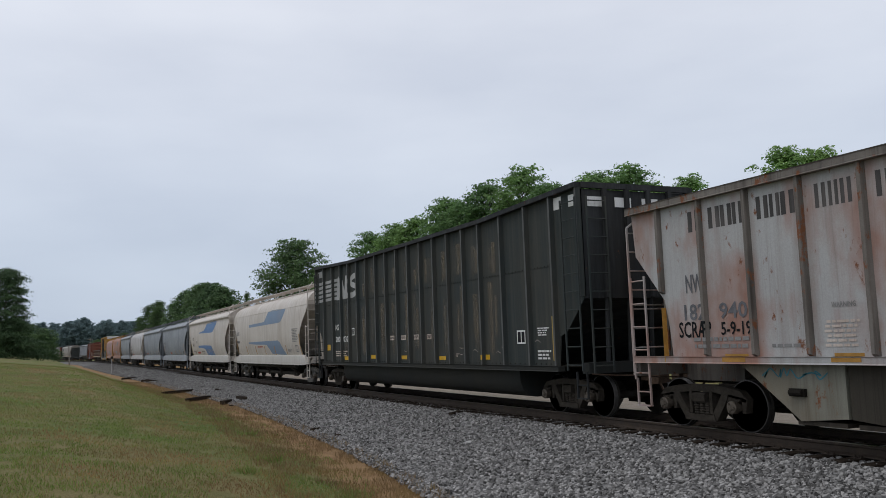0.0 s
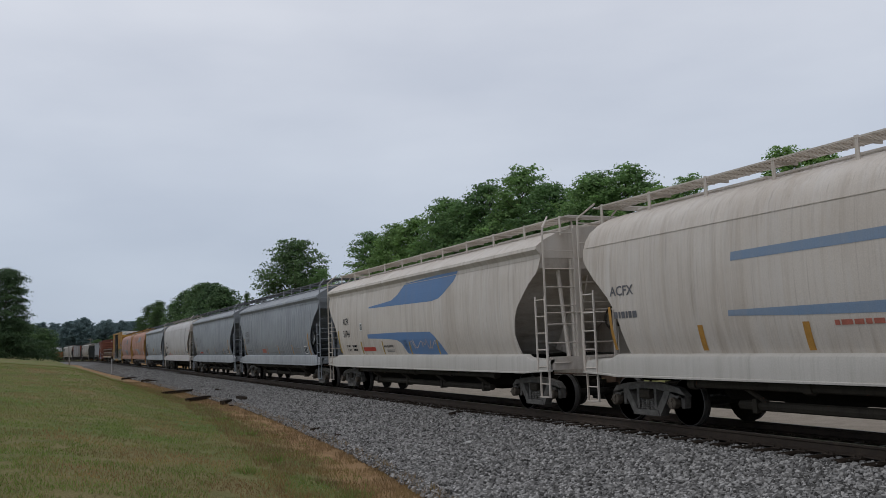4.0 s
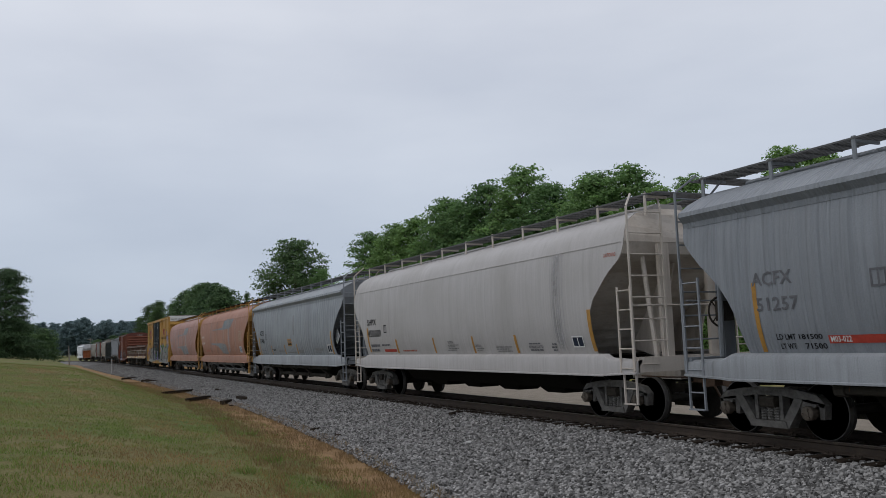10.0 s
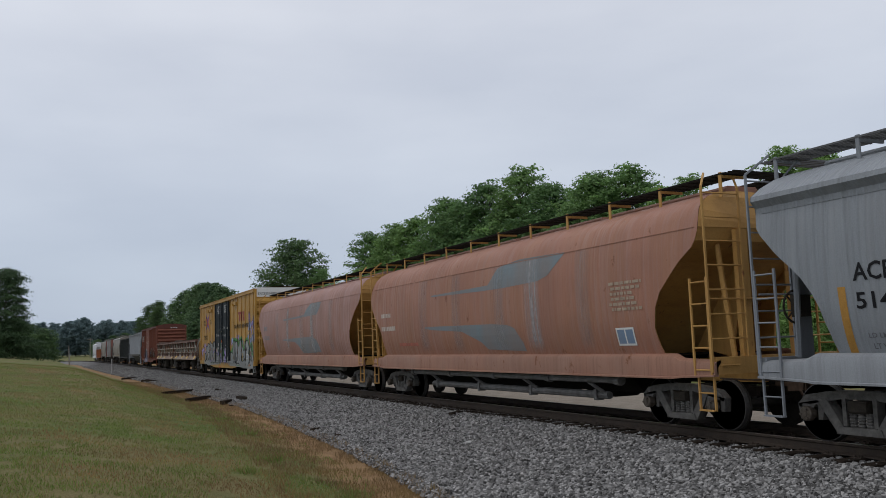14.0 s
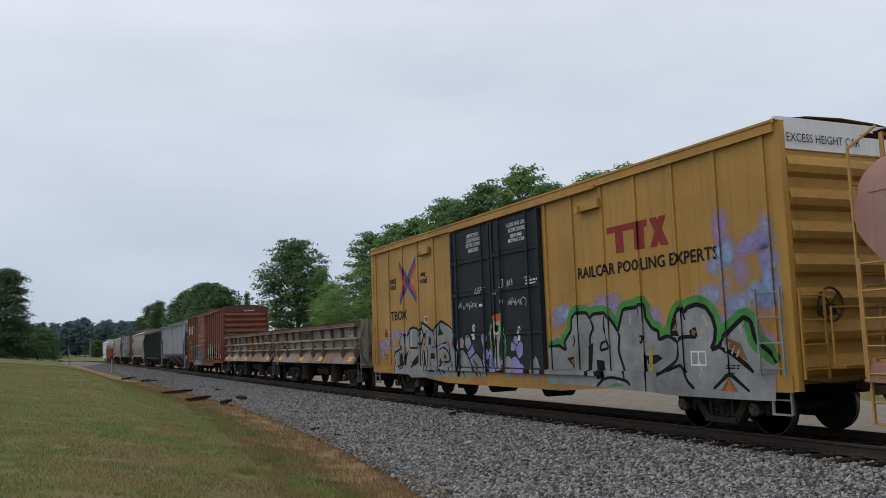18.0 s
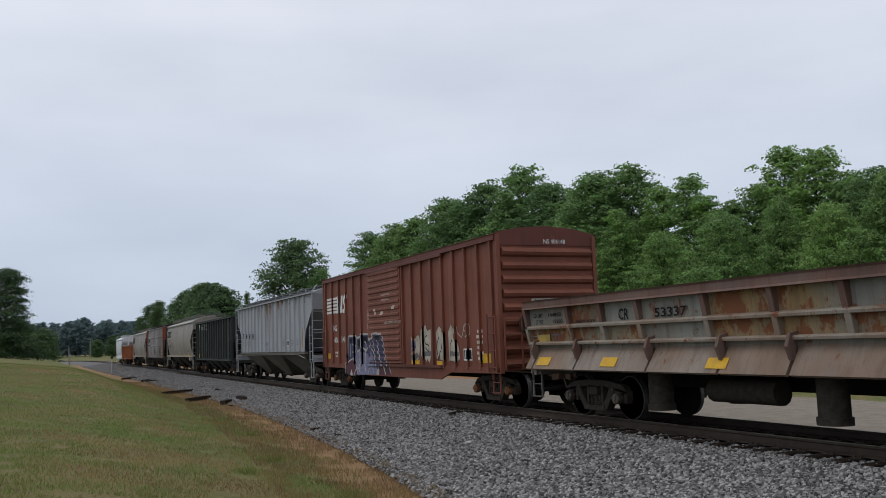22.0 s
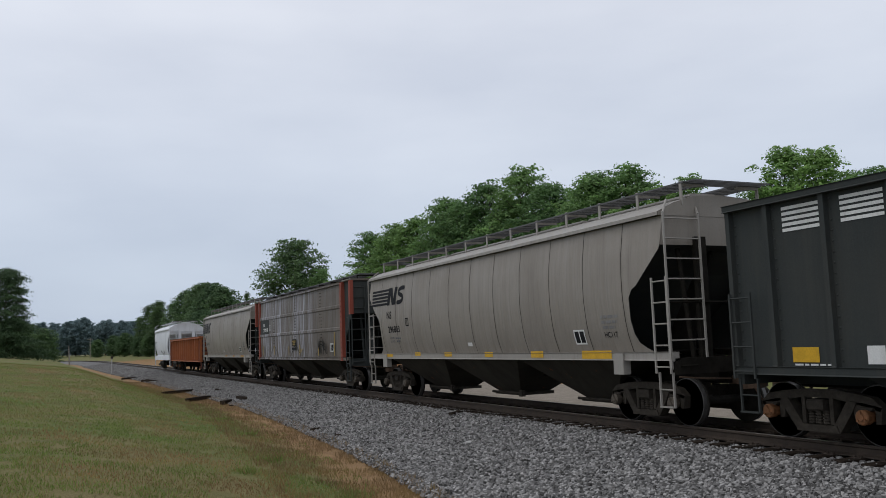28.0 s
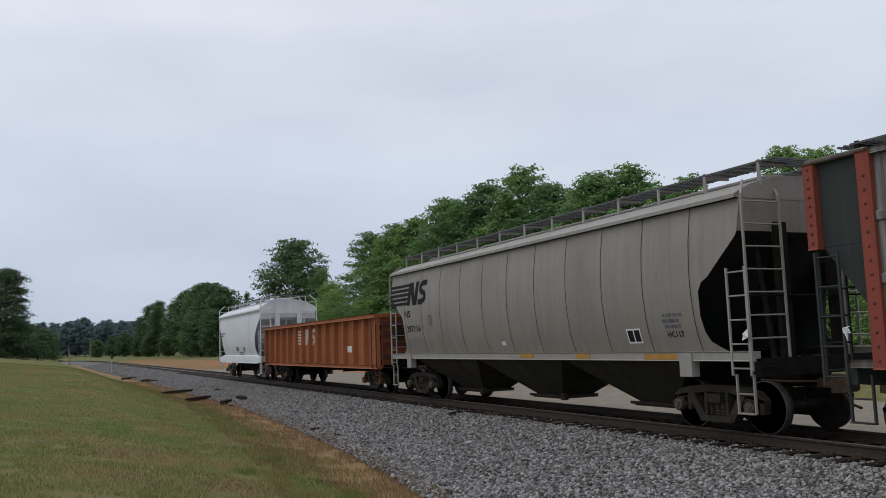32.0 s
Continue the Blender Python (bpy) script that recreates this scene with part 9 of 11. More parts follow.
    sprayed(car, [(-0.62, 1.81), (-0.66, 1.76), (-0.69, 1.72), (-0.73, 1.69), (-0.79, 1.67), (-0.86, 1.66), (-0.89, 1.69), (-0.91, 1.75), (-0.93, 1.81), (-0.94, 1.87), (-0.89, 1.9), (-0.82, 1.93), (-0.76, 1.95), (-0.71, 1.96), (-0.65, 1.92), (-0.61, 1.87)], "spray_violet", wall, 0.0083, "spray_fill")
    sprayed(car, [(-0.28, 1.46), (-0.28, 1.42), (-0.32, 1.37), (-0.37, 1.35), (-0.41, 1.36), (-0.45, 1.37), (-0.5, 1.4), (-0.52, 1.42), (-0.51, 1.46), (-0.49, 1.51), (-0.47, 1.55), (-0.44, 1.57), (-0.39, 1.57), (-0.35, 1.55), (-0.32, 1.53), (-0.3, 1.5)], "spray_violet", wall, 0.0083, "spray_fill")
    sprayed(car, [(0.9, 1.6), (0.87, 1.54), (0.83, 1.51), (0.78, 1.49), (0.74, 1.49), (0.69, 1.5), (0.64, 1.51), (0.64, 1.55), (0.65, 1.6), (0.65, 1.66), (0.67, 1.7), (0.71, 1.71), (0.77, 1.71), (0.81, 1.71), (0.84, 1.69), (0.88, 1.66)], "spray_violet", wall, 0.0083, "spray_fill")
    sprayed(car, [(1.01, 1.74), (1, 1.69), (0.95, 1.65), (0.91, 1.63), (0.87, 1.64), (0.83, 1.65), (0.78, 1.67), (0.77, 1.7), (0.78, 1.75), (0.8, 1.8), (0.81, 1.84), (0.85, 1.86), (0.9, 1.85), (0.94, 1.84), (0.96, 1.82), (0.99, 1.79)], "spray_violet", wall, 0.0083, "spray_fill")
    sprayed(car, [(1.21, 1.52), (1.2, 1.46), (1.18, 1.4), (1.12, 1.35), (1.05, 1.32), (0.99, 1.33), (0.95, 1.38), (0.91, 1.45), (0.88, 1.52), (0.9, 1.58), (0.96, 1.63), (1.03, 1.69), (1.09, 1.72), (1.16, 1.71), (1.22, 1.65), (1.23, 1.58)], "spray_violet", wall, 0.0083, "spray_fill")
    sprayed(car, [(1.06, 1.15), (1.03, 1.06), (0.95, 0.98), (0.87, 0.95), (0.8, 0.95), (0.72, 0.97), (0.64, 1), (0.61, 1.06), (0.63, 1.15), (0.66, 1.25), (0.69, 1.32), (0.75, 1.35), (0.84, 1.35), (0.92, 1.32), (0.96, 1.29), (1.02, 1.24)], "spray_violet", wall, 0.0083, "spray_fill")
    sprayed(car, [(-0.52, 1.42), (-0.53, 1.35), (-0.59, 1.29), (-0.65, 1.27), (-0.71, 1.27), (-0.77, 1.29), (-0.84, 1.32), (-0.87, 1.36), (-0.85, 1.42), (-0.82, 1.49), (-0.8, 1.55), (-0.75, 1.57), (-0.68, 1.57), (-0.62, 1.54), (-0.59, 1.51), (-0.55, 1.48)], "spray_violet", wall, 0.0083, "spray_fill")
    sprayed_line(car, [(-0.74, 1.83), (-0.83, 1.65), (-0.72, 1.57), (-0.74, 1.81)], 0.05, "spray_orange", wall, 0.0090, "spray_line", True)
    sprayed_line(car, [(-1.41, 2.07), (-1.4, 2.17), (-1.33, 2.21), (-1.27, 2.16), (-1.28, 2.07), (-1.35, 2.02), (-1.41, 2.07)], 0.025, "white_mark", wall, 0.0100, "marking", True)
    sprayed(car, [(-1.34, 2.19), (-1.32, 2.19), (-1.33, 2.04), (-1.36, 2.04)], "white_mark", wall, 0.0102, "marking")
    sprayed(car, [(-1.43, 1.96), (-1.26, 1.96), (-1.29, 1.81), (-1.45, 1.81)], "white_mark", wall, 0.0100, "marking")
    sprayed_line(car, [(1.03, 1.97), (1.04, 2.05), (1.09, 2.08), (1.13, 2.04), (1.12, 1.96), (1.07, 1.92), (1.03, 1.97)], 0.025, "white_mark", wall, 0.0100, "marking", True)
    sprayed(car, [(1.08, 2.07), (1.1, 2.07), (1.08, 1.94), (1.07, 1.94)], "white_mark", wall, 0.0102, "marking")
    sprayed(car, [(1.01, 1.87), (1.13, 1.87), (1.11, 1.74), (1, 1.74)], "white_mark", wall, 0.0100, "marking")
    sprayed(car, [(-1.45, 0.7), (-0.77, 0.69), (-0.84, 0.61), (-1.4, 0.61)], "spray_orange", wall, 0.0080, "spray_fill")
    for x0, x1, z0, z1, seed in ((-1.93, -1.07, 2.60, 2.84, 4), (-1.80, -1.10, 2.64, 2.80, 5), (0.57, 1.22, 2.56, 2.82, 6), (0.62, 1.20, 2.60, 2.76, 7), (-2.23, -2.02, 2.66, 2.86, 8)):
        scrawl(car, x0, x1, z0, z1, "spray_white", wall, 4, seed, 0.012, 0.011)
    sprayed_line(car, [(1.28, 2.58), (1.24, 2.72), (1.36, 2.78), (1.48, 2.70), (1.44, 2.56)], 0.022, "spray_white", wall, 0.012, "scrawl", True)


def paint_over_red_boxcar(car, wall):
    """Dark violet forms edged in white across the door, and pale pointed ones beyond it."""
    sprayed(car, [(-4.6, 1.26), (-4.54, 2.13), (-3.64, 2.11), (-3.55, 2.03), (-2.99, 2.08), (-2.93, 2.16), (-2.28, 2.15), (-2.22, 2.01), (-1.82, 1.94), (-1.61, 2.03), (-1.5, 2.15), (-1.16, 2.16), (-0.87, 2.12), (-0.7, 2.14), (-0.54, 1.94), (-0.41, 1.55), (-0.24, 1.11), (-0.38, 0.76), (-3.61, 0.68), (-4.46, 0.95)], "spray_indigo", wall, 0.0060, "spray_fill")
    sprayed(car, [(-4.09, 1.04), (-3.53, 1.57), (-2.51, 1.47), (-1.95, 1.28), (-1.65, 1.55), (-1.37, 1.09), (-1.28, 0.72), (-3.61, 0.67)], "spray_lilac", wall, 0.0064, "spray_fill")
    sprayed(car, [(-4.79, 1.01), (-4.26, 1.21), (-3.79, 1.27), (-3.58, 1.03), (-3.38, 0.64), (-4.64, 0.67)], "spray_maroon", wall, 0.0068, "spray_fill")
    sprayed(car, [(-1.28, 0.72), (-1.13, 0.99), (-0.52, 1.11), (-0.2, 0.98), (0.04, 0.73)], "spray_maroon", wall, 0.0068, "spray_fill")
    sprayed_line(car, [(-4.6, 1.26), (-4.54, 2.13), (-3.64, 2.11), (-3.55, 2.03), (-2.99, 2.08), (-2.93, 2.16), (-2.28, 2.15), (-2.22, 2.01), (-1.82, 1.94), (-1.61, 2.03), (-1.5, 2.15), (-1.16, 2.16), (-0.87, 2.12), (-0.7, 2.14), (-0.54, 1.94), (-0.41, 1.55), (-0.24, 1.11), (0.04, 0.75)], 0.075, "spray_white", wall, 0.0070, "spray_line")
    sprayed_line(car, [(-4.01, 1.9), (-4.03, 1.35), (-3.57, 1.14)], 0.07, "spray_white", wall, 0.0074, "spray_line")
    sprayed_line(car, [(-4.31, 1.82), (-4.32, 1.31)], 0.09, "spray_white", wall, 0.0075, "spray_line")
    sprayed_line(car, [(-3.84, 1.81), (-3.65, 1.7), (-3.73, 1.5), (-3.94, 1.57)], 0.06, "spray_white", wall, 0.0076, "spray_line", True)
    sprayed_line(car, [(-3.55, 2.03), (-3.53, 1.53), (-3.1, 1.62)], 0.07, "spray_white", wall, 0.0077, "spray_line")
    sprayed_line(car, [(-3.26, 1.56), (-3.17, 0.81)], 0.06, "spray_white", wall, 0.0078, "spray_line")
    sprayed_line(car, [(-2.93, 2.15), (-2.92, 1.68), (-2.52, 1.55), (-2.33, 1.67)], 0.07, "spray_white", wall, 0.0079, "spray_line")
    sprayed_line(car, [(-2.7, 1.88), (-2.52, 1.78), (-2.63, 1.27), (-2.47, 0.77)], 0.07, "spray_white", wall, 0.0080, "spray_line", True)
    sprayed_line(car, [(-1.82, 1.91), (-1.76, 1.66), (-1.56, 1.54)], 0.07, "spray_white", wall, 0.0081, "spray_line")
    sprayed_line(car, [(-1.47, 1.89), (-1.34, 1.28), (-1.12, 0.79)], 0.1, "spray_white", wall, 0.0082, "spray_line")
    sprayed_line(car, [(-1.04, 1.91), (-0.96, 1.45), (-0.73, 1.09), (-0.49, 0.74)], 0.1, "spray_white", wall, 0.0083, "spray_line")
    sprayed_line(car, [(-4.82, 0.69), (-4.76, 1.01), (-4.35, 1.2), (-3.79, 1.27), (-3.54, 1.03), (-3.35, 0.64)], 0.05, "spray_white", wall, 0.0084, "spray_line", True)
    sprayed_line(car, [(-3.79, 0.62), (-3.63, 0.82), (-3.32, 0.93), (-3.08, 0.75)], 0.04, "spray_white", wall, 0.0085, "spray_line", True)
    sprayed_line(car, [(-2.28, 0.68), (-2.12, 0.9), (-1.81, 0.97), (-1.67, 0.77)], 0.04, "spray_white", wall, 0.0086, "spray_line", True)
    sprayed(car, [(-4.36, 2.02), (-4.03, 2.03), (-4.08, 1.88), (-4.34, 1.84)], "spray_black", wall, 0.0072, "spray_fill")
    sprayed(car, [(-3.46, 1.95), (-3.06, 1.98), (-3.08, 1.73), (-3.41, 1.69)], "spray_black", wall, 0.0072, "spray_fill")
    sprayed(car, [(-2.83, 2.07), (-2.38, 2.07), (-2.37, 1.83), (-2.8, 1.78)], "spray_black", wall, 0.0072, "spray_fill")
    sprayed(car, [(-1.4, 2.07), (-0.9, 2.05), (-0.82, 1.9), (-1.34, 1.94)], "spray_black", wall, 0.0072, "spray_fill")
    sprayed(car, [(-2.09, 2), (-1.92, 2), (-1.94, 1.84), (-2.08, 1.85)], "spray_black", wall, 0.0072, "spray_fill")
    sprayed(car, [(-4.31, 0.6), (-4.07, 0.87), (-3.89, 0.62)], "spray_white", wall, 0.0090, "spray_fill")
    sprayed(car, [(-1.41, 0.72), (-1.23, 0.95), (-1.13, 0.71)], "spray_white", wall, 0.0090, "spray_fill")
    sprayed(car, [(-3.29, 1.27), (-3.15, 1.35), (-3.09, 1.06), (-3.19, 0.94)], "spray_white", wall, 0.0090, "spray_fill")
    sprayed(car, [(1.68, 1.87), (1.84, 2.01), (2.03, 1.91), (2.18, 2.02), (2.38, 2.01), (2.43, 1.69), (2.31, 1.25), (1.88, 1.2), (1.82, 1.43), (2.1, 1.67), (1.75, 1.68)], "spray_dull", wall, 0.0050, "spray_fill")
    sprayed_line(car, [(1.68, 1.87), (1.84, 2.01), (2.03, 1.91), (2.18, 2.02), (2.38, 2.01), (2.43, 1.69), (2.31, 1.25), (1.88, 1.2), (1.82, 1.43), (2.1, 1.67), (1.75, 1.68), (1.68, 1.87)], 0.03, "brown_dark", wall, 0.0055, "spray_line")
    sprayed(car, [(2.65, 2.16), (2.86, 2.36), (3, 2.13), (3.18, 2.18), (3.36, 2.19), (3.32, 1.77), (3.19, 1.27), (3.08, 1.12), (2.94, 1.27), (2.9, 1.15), (2.76, 1.27), (2.64, 1.37), (2.6, 1.79)], "spray_dull", wall, 0.0050, "spray_fill")
    sprayed_line(car, [(2.65, 2.16), (2.86, 2.36), (3, 2.13), (3.18, 2.18), (3.36, 2.19), (3.32, 1.77), (3.19, 1.27), (3.08, 1.12), (2.94, 1.27), (2.9, 1.15), (2.76, 1.27), (2.64, 1.37), (2.6, 1.79), (2.65, 2.16)], 0.03, "brown_dark", wall, 0.0055, "spray_line")
    sprayed(car, [(3.61, 2.06), (3.87, 2.27), (4.04, 2.14), (4.3, 2.03), (4.28, 1.23), (3.88, 1.23), (3.86, 1.42), (3.68, 1.25), (3.6, 1.32), (3.65, 1.77)], "spray_dull", wall, 0.0050, "spray_fill")
    sprayed_line(car, [(3.61, 2.06), (3.87, 2.27), (4.04, 2.14), (4.3, 2.03), (4.28, 1.23), (3.88, 1.23), (3.86, 1.42), (3.68, 1.25), (3.6, 1.32), (3.65, 1.77), (3.61, 2.06)], 0.03, "brown_dark", wall, 0.0055, "spray_line")
    sprayed(car, [(4.49, 2.07), (4.68, 2.3), (4.81, 2.15), (5.02, 1.82), (5.18, 1.59), (5.22, 1.28), (5.02, 1.19), (4.47, 1.23)], "spray_dull", wall, 0.0050, "spray_fill")
    sprayed_line(car, [(4.49, 2.07), (4.68, 2.3), (4.81, 2.15), (5.02, 1.82), (5.18, 1.59), (5.22, 1.28), (5.02, 1.19), (4.47, 1.23), (4.49, 2.07)], 0.03, "brown_dark", wall, 0.0055, "spray_line")
    sprayed(car, [(2.69, 1.5), (3.34, 1.51), (3.31, 1.37), (2.73, 1.35)], "spray_smoke", wall, 0.0058, "spray_fill")
    sprayed(car, [(4.63, 1.5), (5.13, 1.48), (5.17, 1.37), (4.66, 1.35)], "spray_smoke", wall, 0.0058, "spray_fill")
    sprayed(car, [(1.84, 1.37), (2.13, 1.48), (2.35, 1.35), (1.97, 1.21)], "spray_smoke", wall, 0.0058, "spray_fill")
    sprayed(car, [(1.78, 1.81), (2.03, 1.85), (2.12, 1.72), (1.89, 1.48), (1.79, 1.57)], "spray_lilac", wall, 0.0058, "spray_fill")
    sprayed_line(car, [(2.98, 1.99), (2.79, 1.91), (2.84, 1.74), (3.07, 1.68), (3.06, 1.51), (2.82, 1.62)], 0.035, "spray_black", wall, 0.0060, "spray_line", True)
    sprayed_line(car, [(3.85, 1.94), (3.67, 1.65), (3.76, 1.23)], 0.035, "spray_black", wall, 0.0060, "spray_line", True)
    sprayed_line(car, [(4.73, 1.83), (4.59, 1.65), (4.62, 1.28)], 0.035, "spray_black", wall, 0.0060, "spray_line", True)
    sprayed_line(car, [(3.87, 1.23), (3.86, 1.45), (3.98, 1.52)], 0.035, "spray_black", wall, 0.0060, "spray_line", True)
    sprayed(car, [(4.03, 1.81), (4.16, 1.75), (4.11, 1.6), (3.95, 1.56)], "spray_black", wall, 0.0062, "spray_fill")
    sprayed_line(car, [(4.98, 1.99), (5.06, 2.18), (5.09, 2.04), (5.22, 1.94), (5.38, 1.88)], 0.03, "spray_white", wall, 0.0060, "scrawl", True)
    sprayed_line(car, [(5.41, 1.92), (5.57, 2.26), (5.59, 1.88)], 0.03, "spray_white", wall, 0.0060, "scrawl", True)
    sprayed_line(car, [(5.46, 2.06), (5.64, 2.06)], 0.03, "spray_white", wall, 0.0060, "scrawl", True)
    sprayed_line(car, [(5.77, 2.23), (5.64, 2.08), (5.71, 1.89), (5.88, 2.01), (5.85, 2.21), (5.75, 2.25)], 0.03, "spray_white", wall, 0.0060, "scrawl", True)


def skirt_mark(car, x0, x1):
    """A yellow reflector on the dump car's sloping skirt."""
    za, zb = 1.34, 1.16
    ya, yb = 1.42 + 0.30 * (1.56 - za) / 0.46 + 0.008, 1.42 + 0.30 * (1.56 - zb) / 0.46 + 0.008
    part("reflector", Shape().add([(x0, -yb, zb), (x1, -yb, zb), (x1, -ya, za), (x0, -ya, za)], [(0, 1, 2, 3)]), "yellow_mark", car)


def build_markings():
    CARS = [row[0] for row in TRAIN]
    # car zero
    car, wall = CARS[0], Relief(1.52, RAISED["grey"])
    for x0, x1 in ((-6.23, -5.93), (-5.71, -5.43), (-5.41, -5.15), (-5.13, -4.9), (-4.59, -4.34), (-4.31, -4.1), (-4.08, -3.81), (-3.42, -3.22), (-3.17, -3), (-2.96, -2.77), (-2.37, -2.13)):
        block_letter(car, x0, x1, 3.58, 3.95, 'faded_black', wall)
    lettering(car, 'NW', -6.39, -5.95, 2.49, 2.82, 'grey_mark', wall)
    lettering(car, '182', -6.47, -5.93, 2.0, 2.29, 'grey_mark', wall)
    lettering(car, '940', -5.59, -4.94, 2.0, 2.28, 'grey_mark', wall)
    lettering(car, 'SCRAP', -6.64, -5.81, 1.69, 1.98, 'spray_black', wall, 0.006)
    lettering(car, '5-9-19', -5.57, -4.87, 1.72, 1.95, 'spray_black', wall)
    lettering(car, 'WARNING', -3.28, -2.86, 2.08, 2.16, 'pale_mark', wall)
    print_bars(car, -6.3, -4.91, 1.48, 1.72, 2, 'pale_mark', wall)
    print_bars(car, -3.46, -2.82, 1.49, 1.91, 6, 'worn_white', wall)
    print_bars(car, -4.48, -3.87, 1.49, 1.58, 1, 'pale_mark', wall)
    patch(car, -5.52, -4.99, 1.27, 1.4, 'ochre', wall, 'reflector')
    patch(car, -3.3, -2.79, 1.28, 1.41, 'ochre', wall, 'reflector')
    patch(car, -6.99, -6.97, 1.24, 2.26, 'ochre', wall, 'reflector')
    scrawl(car, -4.85, -3.55, 0.98, 1.18, 'spray_teal', 1.40, 6, 12, 0.006, 0.014)
    # car one
    car, wall = CARS[1], Relief(1.50, RAISED["black"])
    emblem(car, -9.95, 3.58, 4.98, 0.90, 'flaked_white', wall, 5, 0.006)
    # tan dust washed down each panel, above and below the seam
    rng = random.Random(41)
    for i in range(13):
        a = -6.62 + 0.993 * i + 0.08
        for k in range(4):
            w = rng.uniform(0.22, 0.5)
            x = a + rng.uniform(0.0, 0.82 - w)
            low = k < 2
            z0 = rng.uniform(1.2, 1.8) if low else rng.uniform(3.47, 3.6)
            z1 = rng.uniform(2.7, 3.4) if low else rng.uniform(3.9, 4.55)
            patch(car, x, x + w, z0, z1, 'dust_run' if rng.random() < 0.2 + 0.03 * i else 'dust_trace', wall, 'dust_stain', 0.0030 + 0.0006 * k)
    # scratches near the sill
    for x, z in ((-0.35, 1.55), (3.75, 1.62), (3.72, 1.45), (4.6, 1.50), (5.9, 1.45), (6.2, 1.60), (7.85, 1.7)):
        sprayed_line(car, [(x, z), (x + 0.09, z + 0.05 * (1 if x > 4 else -1)), (x + 0.26, z - 0.03)], 0.009, 'worn_white', wall, 0.006, 'scratch')
    patch(car, -9.90, -9.12, 4.66, 4.92, 'flaked_white', wall, 'marking')
    lettering(car, 'NS', -7.52, -7.12, 2.38, 2.61, 'white_mark', wall)
    lettering(car, '200', -7.53, -6.93, 1.91, 2.13, 'white_mark', wall)
    lettering(car, '032', -6.54, -5.96, 1.91, 2.13, 'white_mark', wall)
    patch(car, -8.67, -8.25, 1.59, 1.82, 'yellow_mark', wall, 'reflector')
    patch(car, -6.46, -6.01, 1.21, 1.35, 'yellow_mark', wall, 'reflector')
    patch(car, -3.46, -3.01, 1.27, 1.4, 'yellow_mark', wall, 'reflector')
    patch(car, -0.58, -0.12, 1.26, 1.38, 'yellow_mark', wall, 'reflector')
    patch(car, 2.37, 2.83, 1.25, 1.36, 'yellow_mark', wall, 'reflector')
    patch(car, -1.55, -1.18, 1.89, 2.04, 'worn_white', wall, 'sign_panel')
    lettering(car, 'LOAD', -1.52, -1.2, 1.93, 2.01, 'black_mark', wall, 0.012)
    patch(car, -0.57, -0.18, 1.88, 2.03, 'worn_white', wall, 'sign_panel')
    lettering(car, 'WOOD', -0.55, -0.2, 1.92, 2.0, 'black_mark', wall, 0.012)
    patch(car, 0.51, 0.88, 1.88, 2.03, 'worn_white', wall, 'sign_panel')
    lettering(car, 'CHIPS', 0.54, 0.87, 1.91, 2.01, 'black_mark', wall, 0.012)
    patch(car, 1.51, 1.85, 1.87, 2.02, 'worn_white', wall, 'sign_panel')
    lettering(car, 'ONLY', 1.53, 1.84, 1.9, 2.0, 'black_mark', wall, 0.012)
    stencil_box(car, -5.5, -5.21, 2.14, 2.42, 'black_mark', wall)
    print_bars(car, -7.55, -6.05, 1.34, 1.58, 3, 'worn_white', wall)
    patch(car, 5.05, 5.54, 1.27, 1.4, 'yellow_mark', wall, 'reflector')
    stencil_box(car, 7.01, 7.41, 1.66, 1.99, 'black_mark', wall)
    print_bars(car, 7.94, 8.50, 1.83, 2.04, 4, 'white_mark', wall)
    patch(car, 8.62, 8.70, 1.26, 2.27, 'dull_yellow', wall, 'reflector')
    print_bars(car, 7.9, 8.54, 1.27, 1.52, 3, 'white_mark', wall)
    patch(car, 8.92, 9.24, 4.68, 4.96, 'white_mark', wall, 'marking')
    patch(car, 9.53, 9.89, 4.67, 4.93, 'white_mark', wall, 'marking')
    print_bars(car, 3.47, 3.7, 1.34, 1.44, 3, 'worn_white', wall)
    car, wall = CARS[2], CF_WALL
    decal(car, [(-3.74, 3.12), (-0.34, 3.08), (0.16, 3.27), (0.75, 3.68), (1.78, 3.7), (4.37, 3.69), (3.96, 3.31), (3.48, 3.05), (3.14, 2.99), (-0.06, 3.0), (-3.76, 2.96)], 'blue_mark', wall, 'marking')
    decal(car, [(-3.91, 2.14), (-0.33, 2.14), (2.84, 2.14), (3.25, 2.03), (3.73, 1.66), (4.02, 1.42), (1.24, 1.43), (0.84, 1.71), (0.32, 1.95), (-3.92, 2.02)], 'blue_mark', wall, 'marking')
    patch(car, -4.71, -4.58, 1.46, 1.91, 'ochre', wall, 'reflector')
    patch(car, -2.4, -2.27, 1.45, 1.89, 'ochre', wall, 'reflector')
    patch(car, -0.26, -0.16, 1.44, 1.89, 'ochre', wall, 'reflector')
    patch(car, 1.89, 2.01, 1.43, 1.86, 'ochre', wall, 'reflector')
    patch(car, 4.19, 4.29, 1.43, 1.88, 'ochre', wall, 'reflector')
    patch(car, 6.78, 6.87, 1.43, 2.36, 'ochre', wall, 'reflector')
    patch(car, -7.27, -7.18, 1.49, 2.36, 'ochre', wall, 'reflector')
    lettering(car, 'ACFX', -7.17, -6.4, 2.57, 2.77, 'grey_mark', wall)
    print_bars(car, -7.11, -6.35, 2.07, 2.31, 1, 'grey_mark', wall)
    print_bars(car, 5.59, 6.66, 2.01, 2.66, 9, 'pale_mark', wall)
    stencil_box(car, 6.01, 6.46, 1.54, 1.87, 'pale_mark', wall)
